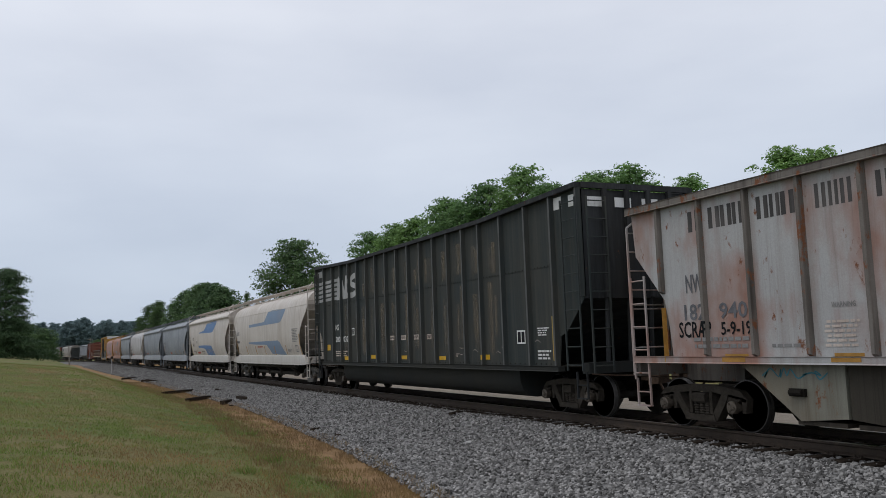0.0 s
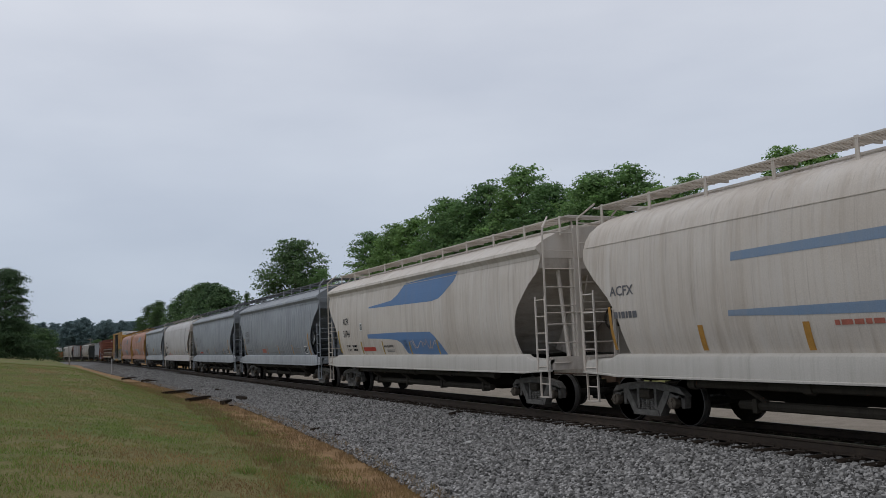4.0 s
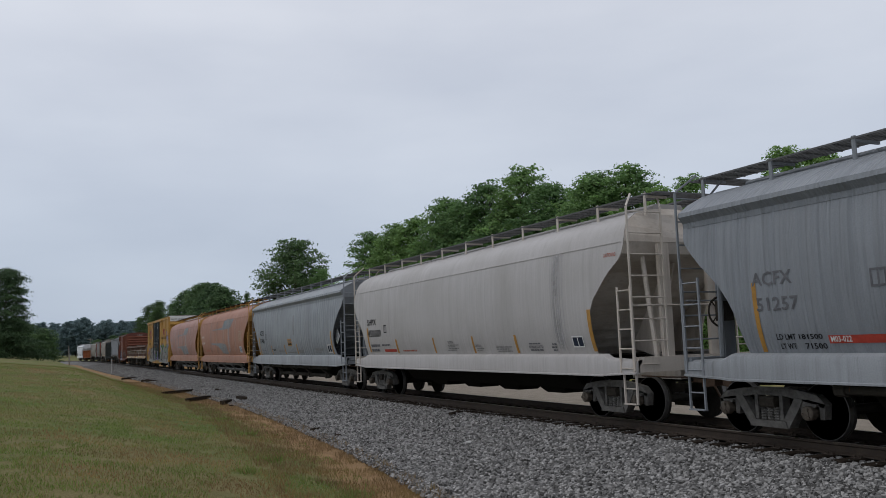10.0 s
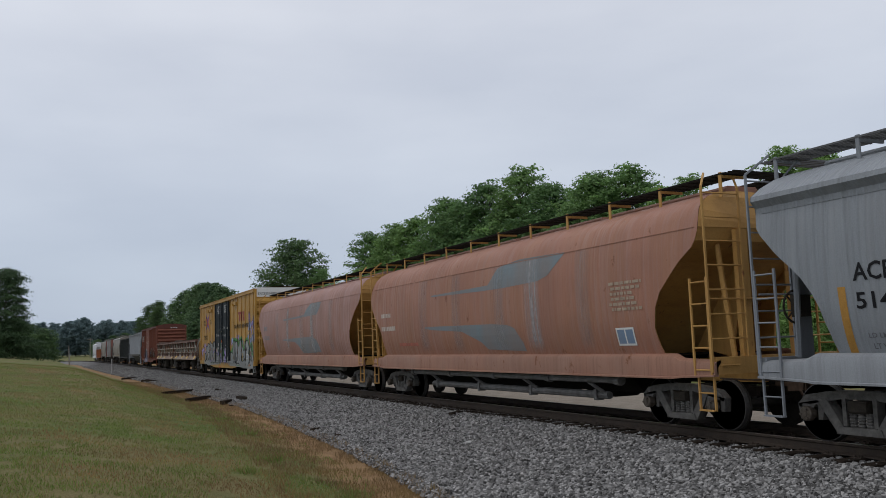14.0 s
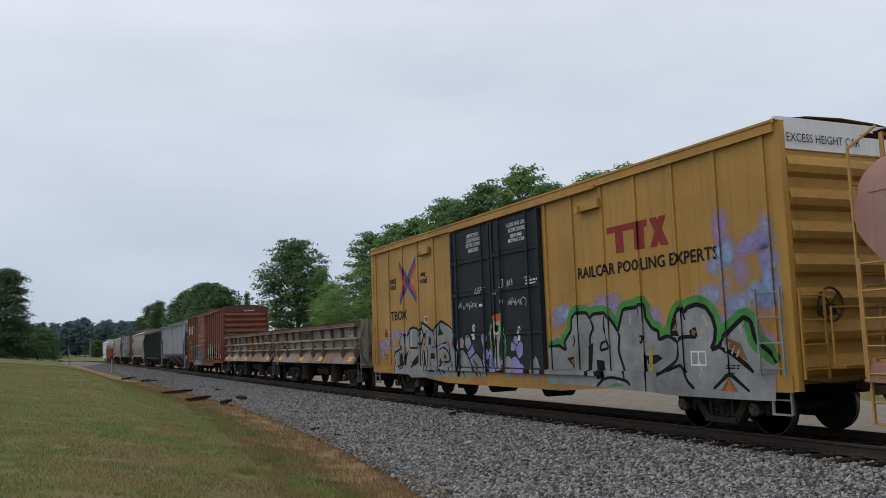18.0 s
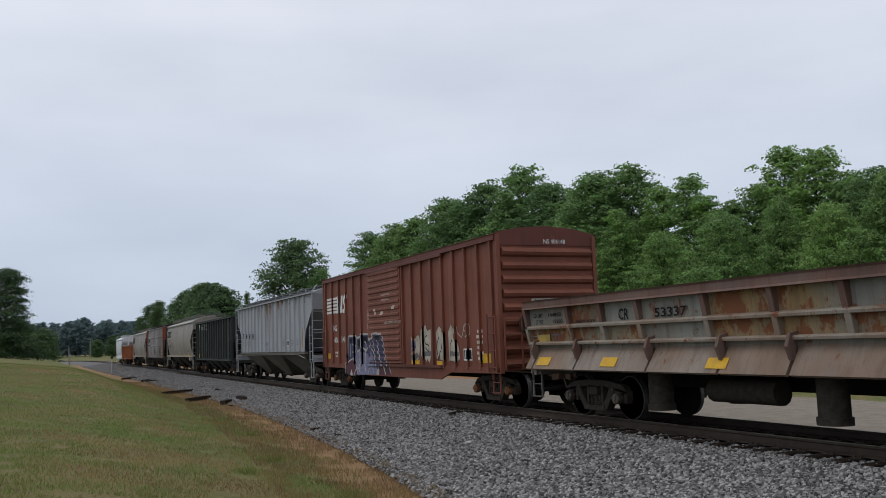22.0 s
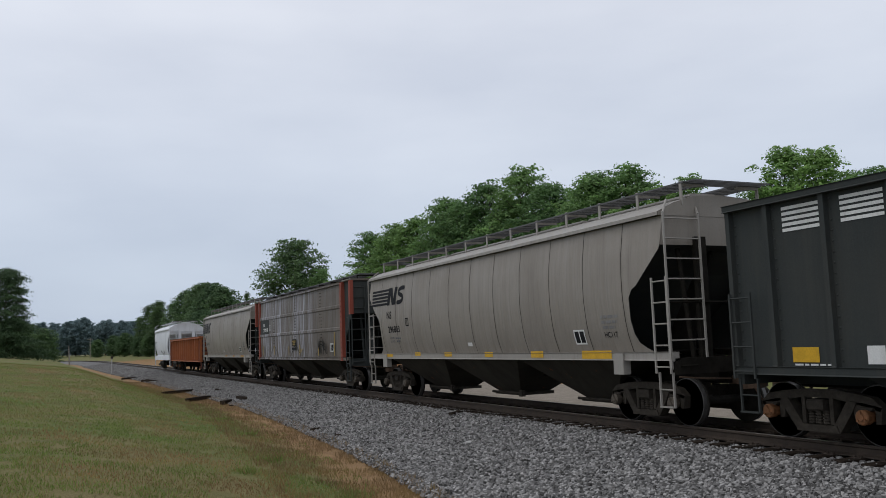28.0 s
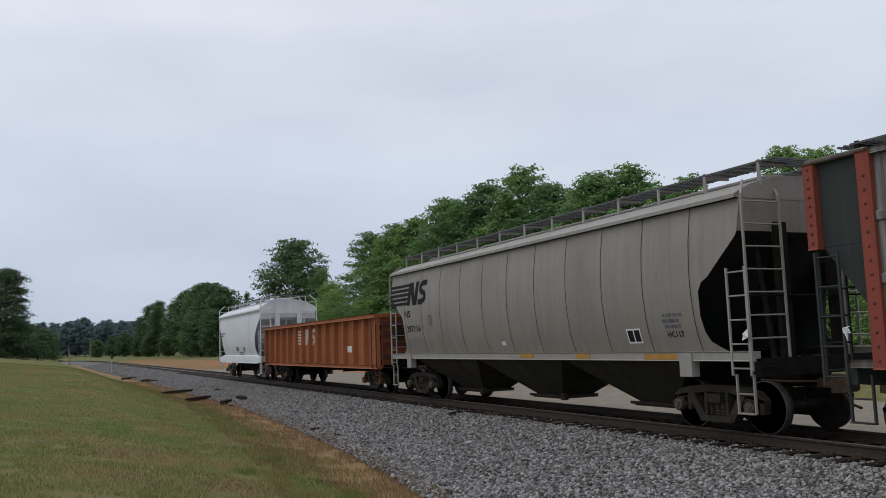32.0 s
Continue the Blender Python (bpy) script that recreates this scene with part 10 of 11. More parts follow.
    print_bars(car, -1.83, -0.56, 1.79, 1.93, 1, 'faded_red_mark', wall)
    print_bars(car, 4.49, 5.28, 1.54, 1.71, 3, 'pale_mark', wall)
    stencil_box(car, -5.42, -5.13, 1.05, 1.19, 'black_mark', wall)
    print_bars(car, 3.69, 4.58, 1.13, 1.21, 1, 'pale_mark', wall)
    patch(car, -0.41, 0.01, 1.07, 1.24, 'pale_mark', wall, 'marking')
    patch(car, 6.01, 6.21, 1.1, 1.16, 'grey_mark', wall, 'marking')
    car, wall = CARS[3], CF_WALL
    decal(car, [(-3.43, 3.13), (-1.35, 3.18), (-0.69, 3.37), (-0.1, 3.69), (0.59, 3.71), (3.84, 3.79), (3.58, 3.49), (2.9, 3.17), (2.46, 3.02), (2.04, 3.0), (-1.37, 3.03), (-3.44, 3.02)], 'blue_mark_bright', wall, 'marking')
    decal(car, [(-3.66, 2.14), (-0.94, 2.14), (1.78, 2.11), (2.1, 1.96), (2.48, 1.7), (2.75, 1.39), (-0.18, 1.4), (-0.55, 1.78), (-1.02, 1.92), (-3.68, 1.99)], 'blue_mark_bright', wall, 'marking')
    lettering(car, 'ACFX', -6.37, -5.68, 2.55, 2.8, 'black_mark', wall)
    lettering(car, '51744', -6.35, -5.62, 2.07, 2.34, 'black_mark', wall)
    stencil_box(car, -4.44, -4.19, 2.28, 2.56, 'black_mark', wall)
    patch(car, -4.32, -3.08, 1.54, 1.68, 'red_mark', wall, 'marking')
    lettering(car, 'M03-022(FX-56)', -2.19, -1.34, 1.63, 1.74, 'navy_mark', wall)
    print_bars(car, -3.95, -2.76, 1.12, 1.27, 1, 'navy_mark', wall)
    print_bars(car, -3.85, -3.01, 0.97, 1.08, 1, 'navy_mark', wall)
    patch(car, -4.52, -4.41, 1.44, 1.88, 'dull_yellow', wall, 'reflector')
    patch(car, -2.35, -2.26, 1.43, 1.87, 'dull_yellow', wall, 'reflector')
    patch(car, 0.05, 0.14, 1.42, 1.82, 'dull_yellow', wall, 'reflector')
    patch(car, 2.18, 2.27, 1.41, 1.85, 'dull_yellow', wall, 'reflector')
    patch(car, -7.04, -6.91, 1.47, 2.34, 'dull_yellow', wall, 'reflector')
    patch(car, -0.1, 0.34, 1.0, 1.21, 'pale_mark', wall, 'marking')
    patch(car, 2.43, 2.63, 1.04, 1.18, 'dull_yellow', wall, 'marking')
    stencil_box(car, -4.75, -4.54, 1.02, 1.18, 'black_mark', wall)
    lettering(car, 'LD LMT', -6.2, -5.72, 1.70, 1.78, 'black_mark', wall)
    lettering(car, 'LT WT', -6.12, -5.72, 1.54, 1.62, 'black_mark', wall)
    print_bars(car, -5.5, -5.0, 1.53, 1.80, 2, 'black_mark', wall)
    print_bars(car, -1.1, -0.51, 1.03, 1.13, 2, 'pale_mark', wall)
    print_bars(car, -2.06, -1.26, 1.49, 1.59, 2, 'pale_mark', wall)
    print_bars(car, 0.59, 1.17, 1.02, 1.13, 2, 'pale_mark', wall)
    decal(car, [(-0.39, 1.86), (-0.13, 1.91), (-0.05, 1.64), (-0.17, 1.52), (-0.33, 1.65)], 'spray_blue', wall, 'scrawl')
    scrawl(car, 0.20, 2.09, 1.58, 1.90, 'worn_white', wall, 5, 3)
    car, wall = CARS[4], CF_WALL
    stencil_box(car, 5.64, 6.1, 1.46, 1.8, 'navy_mark', wall)
    patch(car, 6.41, 6.54, 1.42, 2.35, 'ochre', wall, 'reflector')
    patch(car, 3.56, 3.67, 1.43, 1.88, 'ochre', wall, 'reflector')
    patch(car, 0.85, 0.97, 1.44, 1.88, 'ochre', wall, 'reflector')
    patch(car, -1.5, -1.41, 1.45, 1.88, 'ochre', wall, 'reflector')
    lettering(car, 'ACFX', -6.46, -5.59, 2.45, 2.73, 'grey_mark', wall)
    lettering(car, '51570', -6.45, -5.56, 2.06, 2.31, 'grey_mark', wall)
    patch(car, -6.8, -6.7, 1.42, 2.36, 'ochre', wall, 'reflector')
    print_bars(car, -6.36, -5.27, 1.63, 1.72, 1, 'grey_mark', wall)
    print_bars(car, -6.37, -5.28, 1.49, 1.58, 1, 'grey_mark', wall)
    patch(car, -4.53, -3.36, 1.19, 1.29, 'faded_red_mark', wall, 'marking')
    patch(car, -0.51, -0.04, 1.03, 1.24, 'grey_mark', wall, 'marking')
    patch(car, -2.6, -1.77, 1.53, 1.73, 'faded_red_mark', wall, 'marking')
    print_bars(car, 3.8, 5.12, 1.48, 1.74, 4, 'pale_mark', wall)
    print_bars(car, -0.97, 0.55, 1.48, 1.58, 1, 'pale_mark', wall)
    print_bars(car, 1.08, 1.96, 1.48, 1.61, 2, 'pale_mark', wall)
    print_bars(car, -4.37, -3.54, 1.54, 1.75, 2, 'pale_mark', wall)
    stencil_box(car, -5.05, -4.82, 1.04, 1.2, 'grey_mark', wall)
    patch(car, 6.2, 6.42, 1.08, 1.17, 'pale_mark', wall, 'marking')
    print_bars(car, -6.2, -5.36, 1.06, 1.16, 1, 'grey_mark', wall)
    car, wall = CARS[5], CF_WALL
    patch(car, -1.25, -1.16, 1.44, 1.87, 'ochre', wall, 'reflector')
    patch(car, 1.2, 1.29, 1.45, 1.88, 'ochre', wall, 'reflector')
    patch(car, 4.38, 4.47, 1.42, 1.88, 'ochre', wall, 'reflector')
    stencil_box(car, -0.34, 0.04, 1.01, 1.25, 'pale_mark', wall)
    lettering(car, 'ACFX', -6.56, -5.73, 2.49, 2.71, 'grey_mark', wall)
    lettering(car, '51257', -6.5, -5.65, 2.08, 2.3, 'grey_mark', wall)
    stencil_box(car, -4.36, -4.1, 2.33, 2.59, 'grey_mark', wall)
    print_bars(car, -2.3, -1.44, 1.58, 1.82, 3, 'grey_mark', wall)
    print_bars(car, 1.42, 2.22, 1.49, 1.64, 3, 'grey_mark', wall)
    print_bars(car, 3.71, 4.25, 1.5, 1.7, 3, 'grey_mark', wall)
    print_bars(car, 4.55, 5.19, 1.49, 1.68, 3, 'grey_mark', wall)
    print_bars(car, -6.31, -5.19, 1.06, 1.2, 1, 'navy_mark', wall)
    print_bars(car, 0.09, 0.97, 1.06, 1.16, 1, 'pale_mark', wall)
    stencil_box(car, -5.04, -4.77, 1.07, 1.2, 'black_mark', wall)
    stencil_box(car, 5.66, 6.13, 1.52, 1.82, 'navy_mark', wall)
    patch(car, 6.17, 6.3, 1.48, 2.38, 'ochre', wall, 'reflector')
    lettering(car, 'LD LMT', -6.21, -5.83, 1.62, 1.71, 'black_mark', wall)
    lettering(car, '181500', -5.77, -5.33, 1.62, 1.7, 'black_mark', wall)
    lettering(car, 'LT WT', -6.17, -5.86, 1.47, 1.56, 'black_mark', wall)
    lettering(car, '71500', -5.69, -5.29, 1.47, 1.56, 'black_mark', wall)
    lettering(car, 'M03-022', -5.19, -4.83, 1.57, 1.66, 'white_mark', wall, 0.012)
    patch(car, -5.23, -3.8, 1.55, 1.67, 'red_mark', wall, 'marking')
    patch(car, -6.57, -6.48, 1.43, 2.55, 'ochre', wall, 'reflector')
    stencil_box(car, -4.79, -4.56, 1.03, 1.19, 'pale_mark', wall)
    print_bars(car, -6.19, -5.03, 1.09, 1.2, 1, 'navy_mark', wall)
    car, wall = CARS[6], CF_WALL
    lettering(car, 'SHPX', -6.86, -5.98, 2.44, 2.65, 'black_mark', wall)
    lettering(car, '450689', -6.85, -5.57, 2.02, 2.28, 'black_mark', wall)
    stencil_box(car, -5.25, -5.02, 2.15, 2.41, 'black_mark', wall)
    patch(car, -5.5, -4.4, 1.5, 1.59, 'red_mark', wall, 'marking')
    patch(car, -4.34, -4.21, 1.46, 1.91, 'ochre', wall, 'reflector')
    patch(car, -1.34, -1.25, 1.45, 1.91, 'ochre', wall, 'reflector')
    patch(car, 1.23, 1.33, 1.44, 1.9, 'ochre', wall, 'reflector')
    patch(car, 3.56, 3.67, 1.43, 1.88, 'ochre', wall, 'reflector')
    patch(car, -6.95, -6.82, 1.5, 2.35, 'ochre', wall, 'reflector')
    lettering(car, 'CAUTION', -0.31, 0.02, 1.72, 1.8, 'grey_mark', wall)
    print_bars(car, -0.42, 0.36, 1.5, 1.7, 4, 'pale_mark', wall)
    lettering(car, 'CAUTION', 1.37, 1.7, 1.6, 1.67, 'grey_mark', wall)
    print_bars(car, 1.4, 1.86, 1.49, 1.59, 2, 'pale_mark', wall)
    print_bars(car, 2.53, 3.41, 1.46, 1.62, 3, 'pale_mark', wall)
    lettering(car, 'INTERIOR COATED', 4.19, 4.83, 1.55, 1.61, 'grey_mark', wall)
    print_bars(car, 4.18, 4.74, 1.63, 1.69, 1, 'grey_mark', wall)
    print_bars(car, 4.18, 4.82, 1.47, 1.54, 1, 'grey_mark', wall)
    print_bars(car, 5.17, 5.43, 1.46, 1.67, 3, 'grey_mark', wall)
    print_bars(car, -6.77, -5.83, 1.49, 1.81, 2, 'grey_mark', wall)
    print_bars(car, -5.68, -4.88, 1.69, 1.79, 1, 'grey_mark', wall)
    print_bars(car, -3.86, -2.73, 1.49, 1.58, 1, 'faded_red_mark', wall)
    patch(car, -0.19, 0.27, 1.05, 1.27, 'grey_mark', wall, 'marking')
    print_bars(car, -4.89, -3.78, 1.01, 1.26, 2, 'navy_mark', wall)
    print_bars(car, -3.49, -2.0, 1.02, 1.13, 2, 'pale_mark', wall)
    lettering(car, 'CU FT', -1.73, -1.52, 1.04, 1.11, 'grey_mark', wall)
    lettering(car, 'CU FT', 1.53, 1.75, 1.03, 1.1, 'grey_mark', wall)
    lettering(car, 'CU FT', 4.99, 5.19, 1.02, 1.09, 'grey_mark', wall)
    stencil_box(car, -5.94, -5.69, 1.01, 1.19, 'black_mark', wall)
    stencil_box(car, 6.11, 6.54, 1.55, 1.8, 'navy_mark', wall)
    patch(car, 6.82, 6.95, 1.46, 2.35, 'ochre', wall, 'reflector')
    lettering(car, 'CAUTION NO', 7.5, 7.92, 3.39, 3.47, 'faded_red_mark', wall)
    stencil_box(car, -0.12, 0.21, 1.08, 1.28, 'grey_mark', wall)
    patch(car, 5.35, 6.0, 1.45, 3.64, 'white_smear', wall, 'stain', 0.004)
    patch(car, 5.5, 5.75, 1.45, 3.64, 'white_smear', wall, 'stain', 0.005)
    car, wall = CARS[7], CF_WALL
    lettering(car, 'ACFX', -6.19, -5.31, 2.43, 2.69, 'black_mark', wall)
    lettering(car, '51485', -6.18, -5.22, 2.03, 2.27, 'black_mark', wall)
    lettering(car, 'LD LMT', -6.09, -5.7, 1.62, 1.69, 'grey_mark', wall)
    lettering(car, '181900', -5.63, -5.21, 1.61, 1.69, 'grey_mark', wall)
    lettering(car, 'LT WT', -6.05, -5.71, 1.46, 1.54, 'grey_mark', wall)
    lettering(car, '71100', -5.51, -5.16, 1.47, 1.54, 'grey_mark', wall)
    stencil_box(car, -4.94, -4.68, 2.21, 2.51, 'grey_mark', wall)
    patch(car, -6.47, -6.34, 1.41, 2.36, 'ochre', wall, 'reflector')
    patch(car, -3.91, -3.81, 1.41, 1.88, 'ochre', wall, 'reflector')
    lettering(car, 'M03-022', -3.5, -3.06, 1.62, 1.7, 'black_mark', wall)
    print_bars(car, -3.73, -3.0, 1.46, 1.53, 2, 'pale_mark', wall)
    stencil_box(car, -4.52, -4.29, 1.04, 1.19, 'white_mark', wall)
    print_bars(car, -5.93, -4.76, 1.09, 1.2, 1, 'grey_mark', wall)
    print_bars(car, -6.93, -6.29, 1.01, 1.21, 3, 'faded_red_mark', wall)
    patch(car, -1.28, -1.15, 1.46, 1.89, 'ochre', wall, 'reflector')
    patch(car, 0.95, 1.08, 1.43, 1.9, 'ochre', wall, 'reflector')
    patch(car, -0.51, 0.21, 1.84, 2.17, 'ochre', wall, 'notice_panel')
    print_bars(car, -0.48, 0.2, 1.99, 2.15, 2, 'grey_mark', wall)
    print_bars(car, -0.49, 0.19, 1.86, 2.0, 1, 'black_mark', wall)
    patch(car, -4.04, -2.83, 1.19, 1.29, 'red_mark', wall, 'marking')
    patch(car, -0.32, 0.13, 1.03, 1.22, 'grey_mark', wall, 'marking')
    print_bars(car, -3.88, -3.05, 1.66, 1.75, 1, 'grey_mark', wall)
    print_bars(car, -2.52, -1.37, 1.57, 1.65, 2, 'pale_mark', wall)
    print_bars(car, -0.81, 0.79, 1.49, 1.56, 1, 'pale_mark', wall)
    print_bars(car, 1.24, 2.12, 1.5, 1.64, 3, 'pale_mark', wall)
    print_bars(car, 0.17, 0.49, 1.05, 1.2, 2, 'grey_mark', wall)
    patch(car, 0.52, 0.80, 2.3, 3.25, 'white_smear', wall, 'stain', 0.004)
    patch(car, 6.34, 6.46, 1.43, 2.37, 'ochre', wall, 'reflector')
    stencil_box(car, 5.74, 6.27, 1.5, 1.83, 'navy_mark', wall)
    patch(car, 5.16, 5.4, 1.15, 1.25, 'pale_mark', wall, 'marking')
    print_bars(car, 7.57, 8.22, 0.97, 1.02, 1, 'pale_mark', wall)
    print_bars(car, 3.84, 5.11, 1.5, 1.72, 4, 'pale_mark', wall)
    car, wall = CARS[8], CF_WALL
    decal(car, [(-3.29, 3.19), (0.29, 3.12), (0.91, 3.62), (1.98, 3.72), (4.07, 3.7), (3.33, 3.21), (2.72, 3.08), (0.86, 3.07), (-3.16, 3.08)], 'blue_mark_pale', wall, 'marking')
    decal(car, [(-3.78, 2.24), (1.14, 2.18), (1.66, 2.06), (1.96, 1.7), (2.02, 1.48), (0.14, 1.5), (-0.24, 1.74), (-1.29, 2.04), (-3.79, 2.16)], 'blue_mark_pale', wall, 'marking')
    print_bars(car, -7.43, -6.55, 2.6, 2.84, 1, 'worn_white', wall)
    print_bars(car, -7.46, -6.18, 2.15, 2.41, 1, 'worn_white', wall)
    stencil_box(car, 5.76, 6.34, 1.57, 1.93, 'blue_mark', wall)
    print_bars(car, 5.65, 6.72, 2.25, 2.88, 6, 'rust_faint', wall)
    patch(car, -4.84, -4.32, 1.01, 1.14, 'yellow_mark', wall, 'reflector')
    patch(car, -1.95, -1.56, 1.03, 1.14, 'yellow_mark', wall, 'reflector')
    patch(car, 3.82, 4.33, 1.01, 1.1, 'yellow_mark', wall, 'reflector')
    patch(car, 6.73, 7.69, 0.98, 1.07, 'yellow_mark', wall, 'reflector')
    patch(car, -7.86, -7.54, 1.0, 1.14, 'yellow_mark', wall, 'reflector')
    patch(car, -6.01, -4.46, 1.68, 1.78, 'faded_red_mark', wall, 'marking')
    stencil_box(car, -6.09, -5.84, 1.09, 1.22, 'black_mark', wall)
    decal(car, [(-0.39, 1.24), (0.08, 1.27), (-0.04, 1.08), (-0.3, 1.1)], 'blue_mark_pale', wall, 'marking')
    patch(car, 5.31, 5.53, 1.1, 1.17, 'pale_mark', wall, 'marking')
    for x0, x1, mat in ((0.6, 1.3, 'pale_smear'), (2.2, 3.0, 'white_smear'), (-1.9, -1.2, 'pale_smear'), (4.4, 5.0, 'pale_smear'), (-4.2, -3.5, 'pale_smear')):
        patch(car, x0, x1, 1.45, 3.64, mat, wall, 'stain', 0.007 + 0.0003 * abs(x0))
    car, wall = CARS[9], CF_WALL
    decal(car, [(-3.03, 3.15), (-0.67, 3.14), (0.64, 3.21), (1.06, 3.46), (1.63, 3.67), (3.18, 3.67), (3.05, 3.4), (2.59, 3.13), (0.83, 3.13), (-0.67, 3.06), (-2.97, 3.05)], 'blue_mark_pale', wall, 'marking')
    decal(car, [(-3.2, 2.19), (-0.64, 2.19), (1.65, 2.21), (2.37, 2.1), (2.71, 1.85), (2.89, 1.49), (0.06, 1.48), (-0.45, 1.81), (-1.02, 2.01), (-3.21, 2.1)], 'blue_mark_pale', wall, 'marking')
    lettering(car, 'SHPX', -7.06, -6.3, 2.67, 2.89, 'blue_mark_pale', wall)
    lettering(car, '450681', -7.08, -5.92, 2.19, 2.4, 'blue_mark_pale', wall)
    decal(car, [(-0.15, 1.26), (0.3, 1.25), (0.23, 1.1), (-0.13, 1.12)], 'blue_mark_pale', wall, 'marking')
    stencil_box(car, -5.89, -5.65, 1.06, 1.25, 'white_mark', wall)
    patch(car, -8.35, -7.96, 1.03, 1.32, 'yellow_mark', wall, 'reflector')
    for x0, x1, z0, z1, mat in ((1.55, 2.25, 1.40, 3.64, 'white_smear'), (1.7, 2.0, 1.40, 3.64, 'white_smear'), (2.3, 2.6, 1.40, 3.6, 'pale_smear'), (-2.55, -1.95, 1.6, 3.64, 'white_smear'), (-0.2, 0.6, 1.45, 3.6, 'pale_smear'), (4.2, 4.9, 1.5, 3.64, 'pale_smear'), (-4.6, -3.9, 1.5, 3.5, 'pale_smear')):
        patch(car, x0, x1, z0, z1, mat, wall, 'stain', 0.007 + 0.0003 * abs(x0))
    car, wall = CARS[10], Relief(1.52, RAISED["yellow"])
    lettering(car, 'TBOX', -7.6, -6.2, 2.53, 2.84, 'black_mark', wall)
    lettering(car, '6', -8.19, -7.96, 2.0, 2.27, 'black_mark', wall)
    lettering(car, '6631', -7.59, -6.25, 1.99, 2.27, 'spray_violet', wall)
    lettering(car, 'next', -7.6, -7.07, 3.76, 3.96, 'black_mark', wall)
    lettering(car, 'load', -7.55, -7.09, 3.56, 3.77, 'black_mark', wall)
    lettering(car, 'any', -5.01, -4.62, 3.77, 3.93, 'black_mark', wall)
    lettering(car, 'road', -5.05, -4.55, 3.59, 3.79, 'black_mark', wall)
    cross_logo(car, -6.88, -5.3, 3.14, 4.35, wall)
    print_bars(car, -8.39, -7.94, 1.23, 1.46, 2, 'grey_mark', wall)
    patch(car, -8.35, -7.87, 0.87, 0.99, 'dull_yellow', wall, 'marking')
    lettering(car, 'RAILCAR POOLING EXPERTS', 3.59, 7.87, 3.03, 3.27, 'black_mark', wall)
    owner_logo(car, 4.7, 5.47, 6.05, 6.6, 3.44, 4.0, wall)
    lettering(car, '-IMPORTANT-', -1.58, -0.85, 4.57, 4.67, 'white_mark', wall)
    lettering(car, 'CLOSE THIS DOOR', -1.6, -0.73, 4.44, 4.54, 'white_mark', wall)
    lettering(car, 'BEFORE CLOSING', -1.61, -0.74, 4.31, 4.41, 'white_mark', wall)
    lettering(car, 'MAIN DOOR', -1.47, -0.89, 4.16, 4.27, 'white_mark', wall)
    lettering(car, 'CLOSE AND LOCK', 0.68, 1.67, 4.56, 4.66, 'white_mark', wall)
    lettering(car, 'BOTH DOORS', 0.77, 1.57, 4.42, 4.52, 'white_mark', wall)
    lettering(car, 'BEFORE', 0.86, 1.42, 4.28, 4.37, 'white_mark', wall)
    lettering(car, 'MOVING CAR', 0.74, 1.54, 4.16, 4.26, 'white_mark', wall)
    stencil_box(car, 7.0, 7.4, 1.19, 1.46, 'black_mark', wall)
    patch(car, 7.81, 8.27, 1.12, 1.26, 'yellow_mark', wall, 'notice_panel')
    print_bars(car, 7.84, 8.24, 1.14, 1.23, 2, 'black_mark', wall)
    lettering(car, 'OPENING', 1.45, 1.72, 3.22, 3.27, 'white_mark', wall)
    print_bars(car, 1.45, 2.12, 3.06, 3.21, 2, 'white_mark', wall)
    patch(car, 0.15, 0.32, 2.69, 2.78, 'white_mark', wall, 'paint_patch')
    patch(car, -0.98, -0.75, 2.67, 2.74, 'white_mark', wall, 'paint_patch')
    patch(car, -0.11, -0.02, 2.93, 2.99, 'white_mark', wall, 'paint_patch')
    lettering(car, '#1', 0.55, 0.85, 3.08, 3.27, 'spray_white', wall)
    lettering(car, 'LEFT', -1.15, -0.62, 3.02, 3.18, 'spray_white', wall)
    stencil_box(car, 0.17, 0.38, 3.08, 3.3, 'white_mark', wall)
    stencil_box(car, -4.83, -4.57, 2.38, 2.58, 'emblem_red', wall)
    paint_over_boxcar(car, wall)
    car, wall = CARS[11], 1.496
    lettering(car, 'CR', -2.41, -1.89, 2.1, 2.32, 'black_mark', wall, 0.012)
    lettering(car, '53293', -1.32, -0.02, 2.1, 2.35, 'black_mark', wall, 0.012)
    lettering(car, '144800', -4.94, -4.31, 2.24, 2.34, 'black_mark', wall, 0.012)
    lettering(car, '75200', -4.87, -4.28, 2.1, 2.21, 'black_mark', wall, 0.012)
    patch(car, -4.9, -4.43, 1.6, 1.86, 'black_mark', wall, 'sign_panel')
    patch(car, 5.35, 5.87, 2.06, 2.36, 'black_mark', wall, 'sign_panel')
    print_bars(car, 5.38, 5.83, 2.08, 2.34, 3, 'white_mark', wall)
    lettering(car, '15042', 5.41, 5.93, 1.73, 1.85, 'grey_mark', wall, 0.012)
    skirt_mark(car, -5.19, -4.57)
    skirt_mark(car, -1.43, -0.92)
    skirt_mark(car, 1.49, 2.04)
    skirt_mark(car, 5.39, 5.91)
    car, wall = CARS[12], 1.496
    lettering(car, 'CR', -2.65, -2.32, 2.09, 2.32, 'black_mark', wall, 0.012)
    lettering(car, '53337', -1.52, -0.62, 2.1, 2.28, 'black_mark', wall, 0.012)
    lettering(car, 'LD LMT', -5.96, -5.54, 2.26, 2.35, 'black_mark', wall, 0.012)
    lettering(car, '144800', -5.3, -4.78, 2.26, 2.35, 'black_mark', wall, 0.012)
    lettering(car, 'LT WT', -5.86, -5.53, 2.1, 2.2, 'black_mark', wall, 0.012)
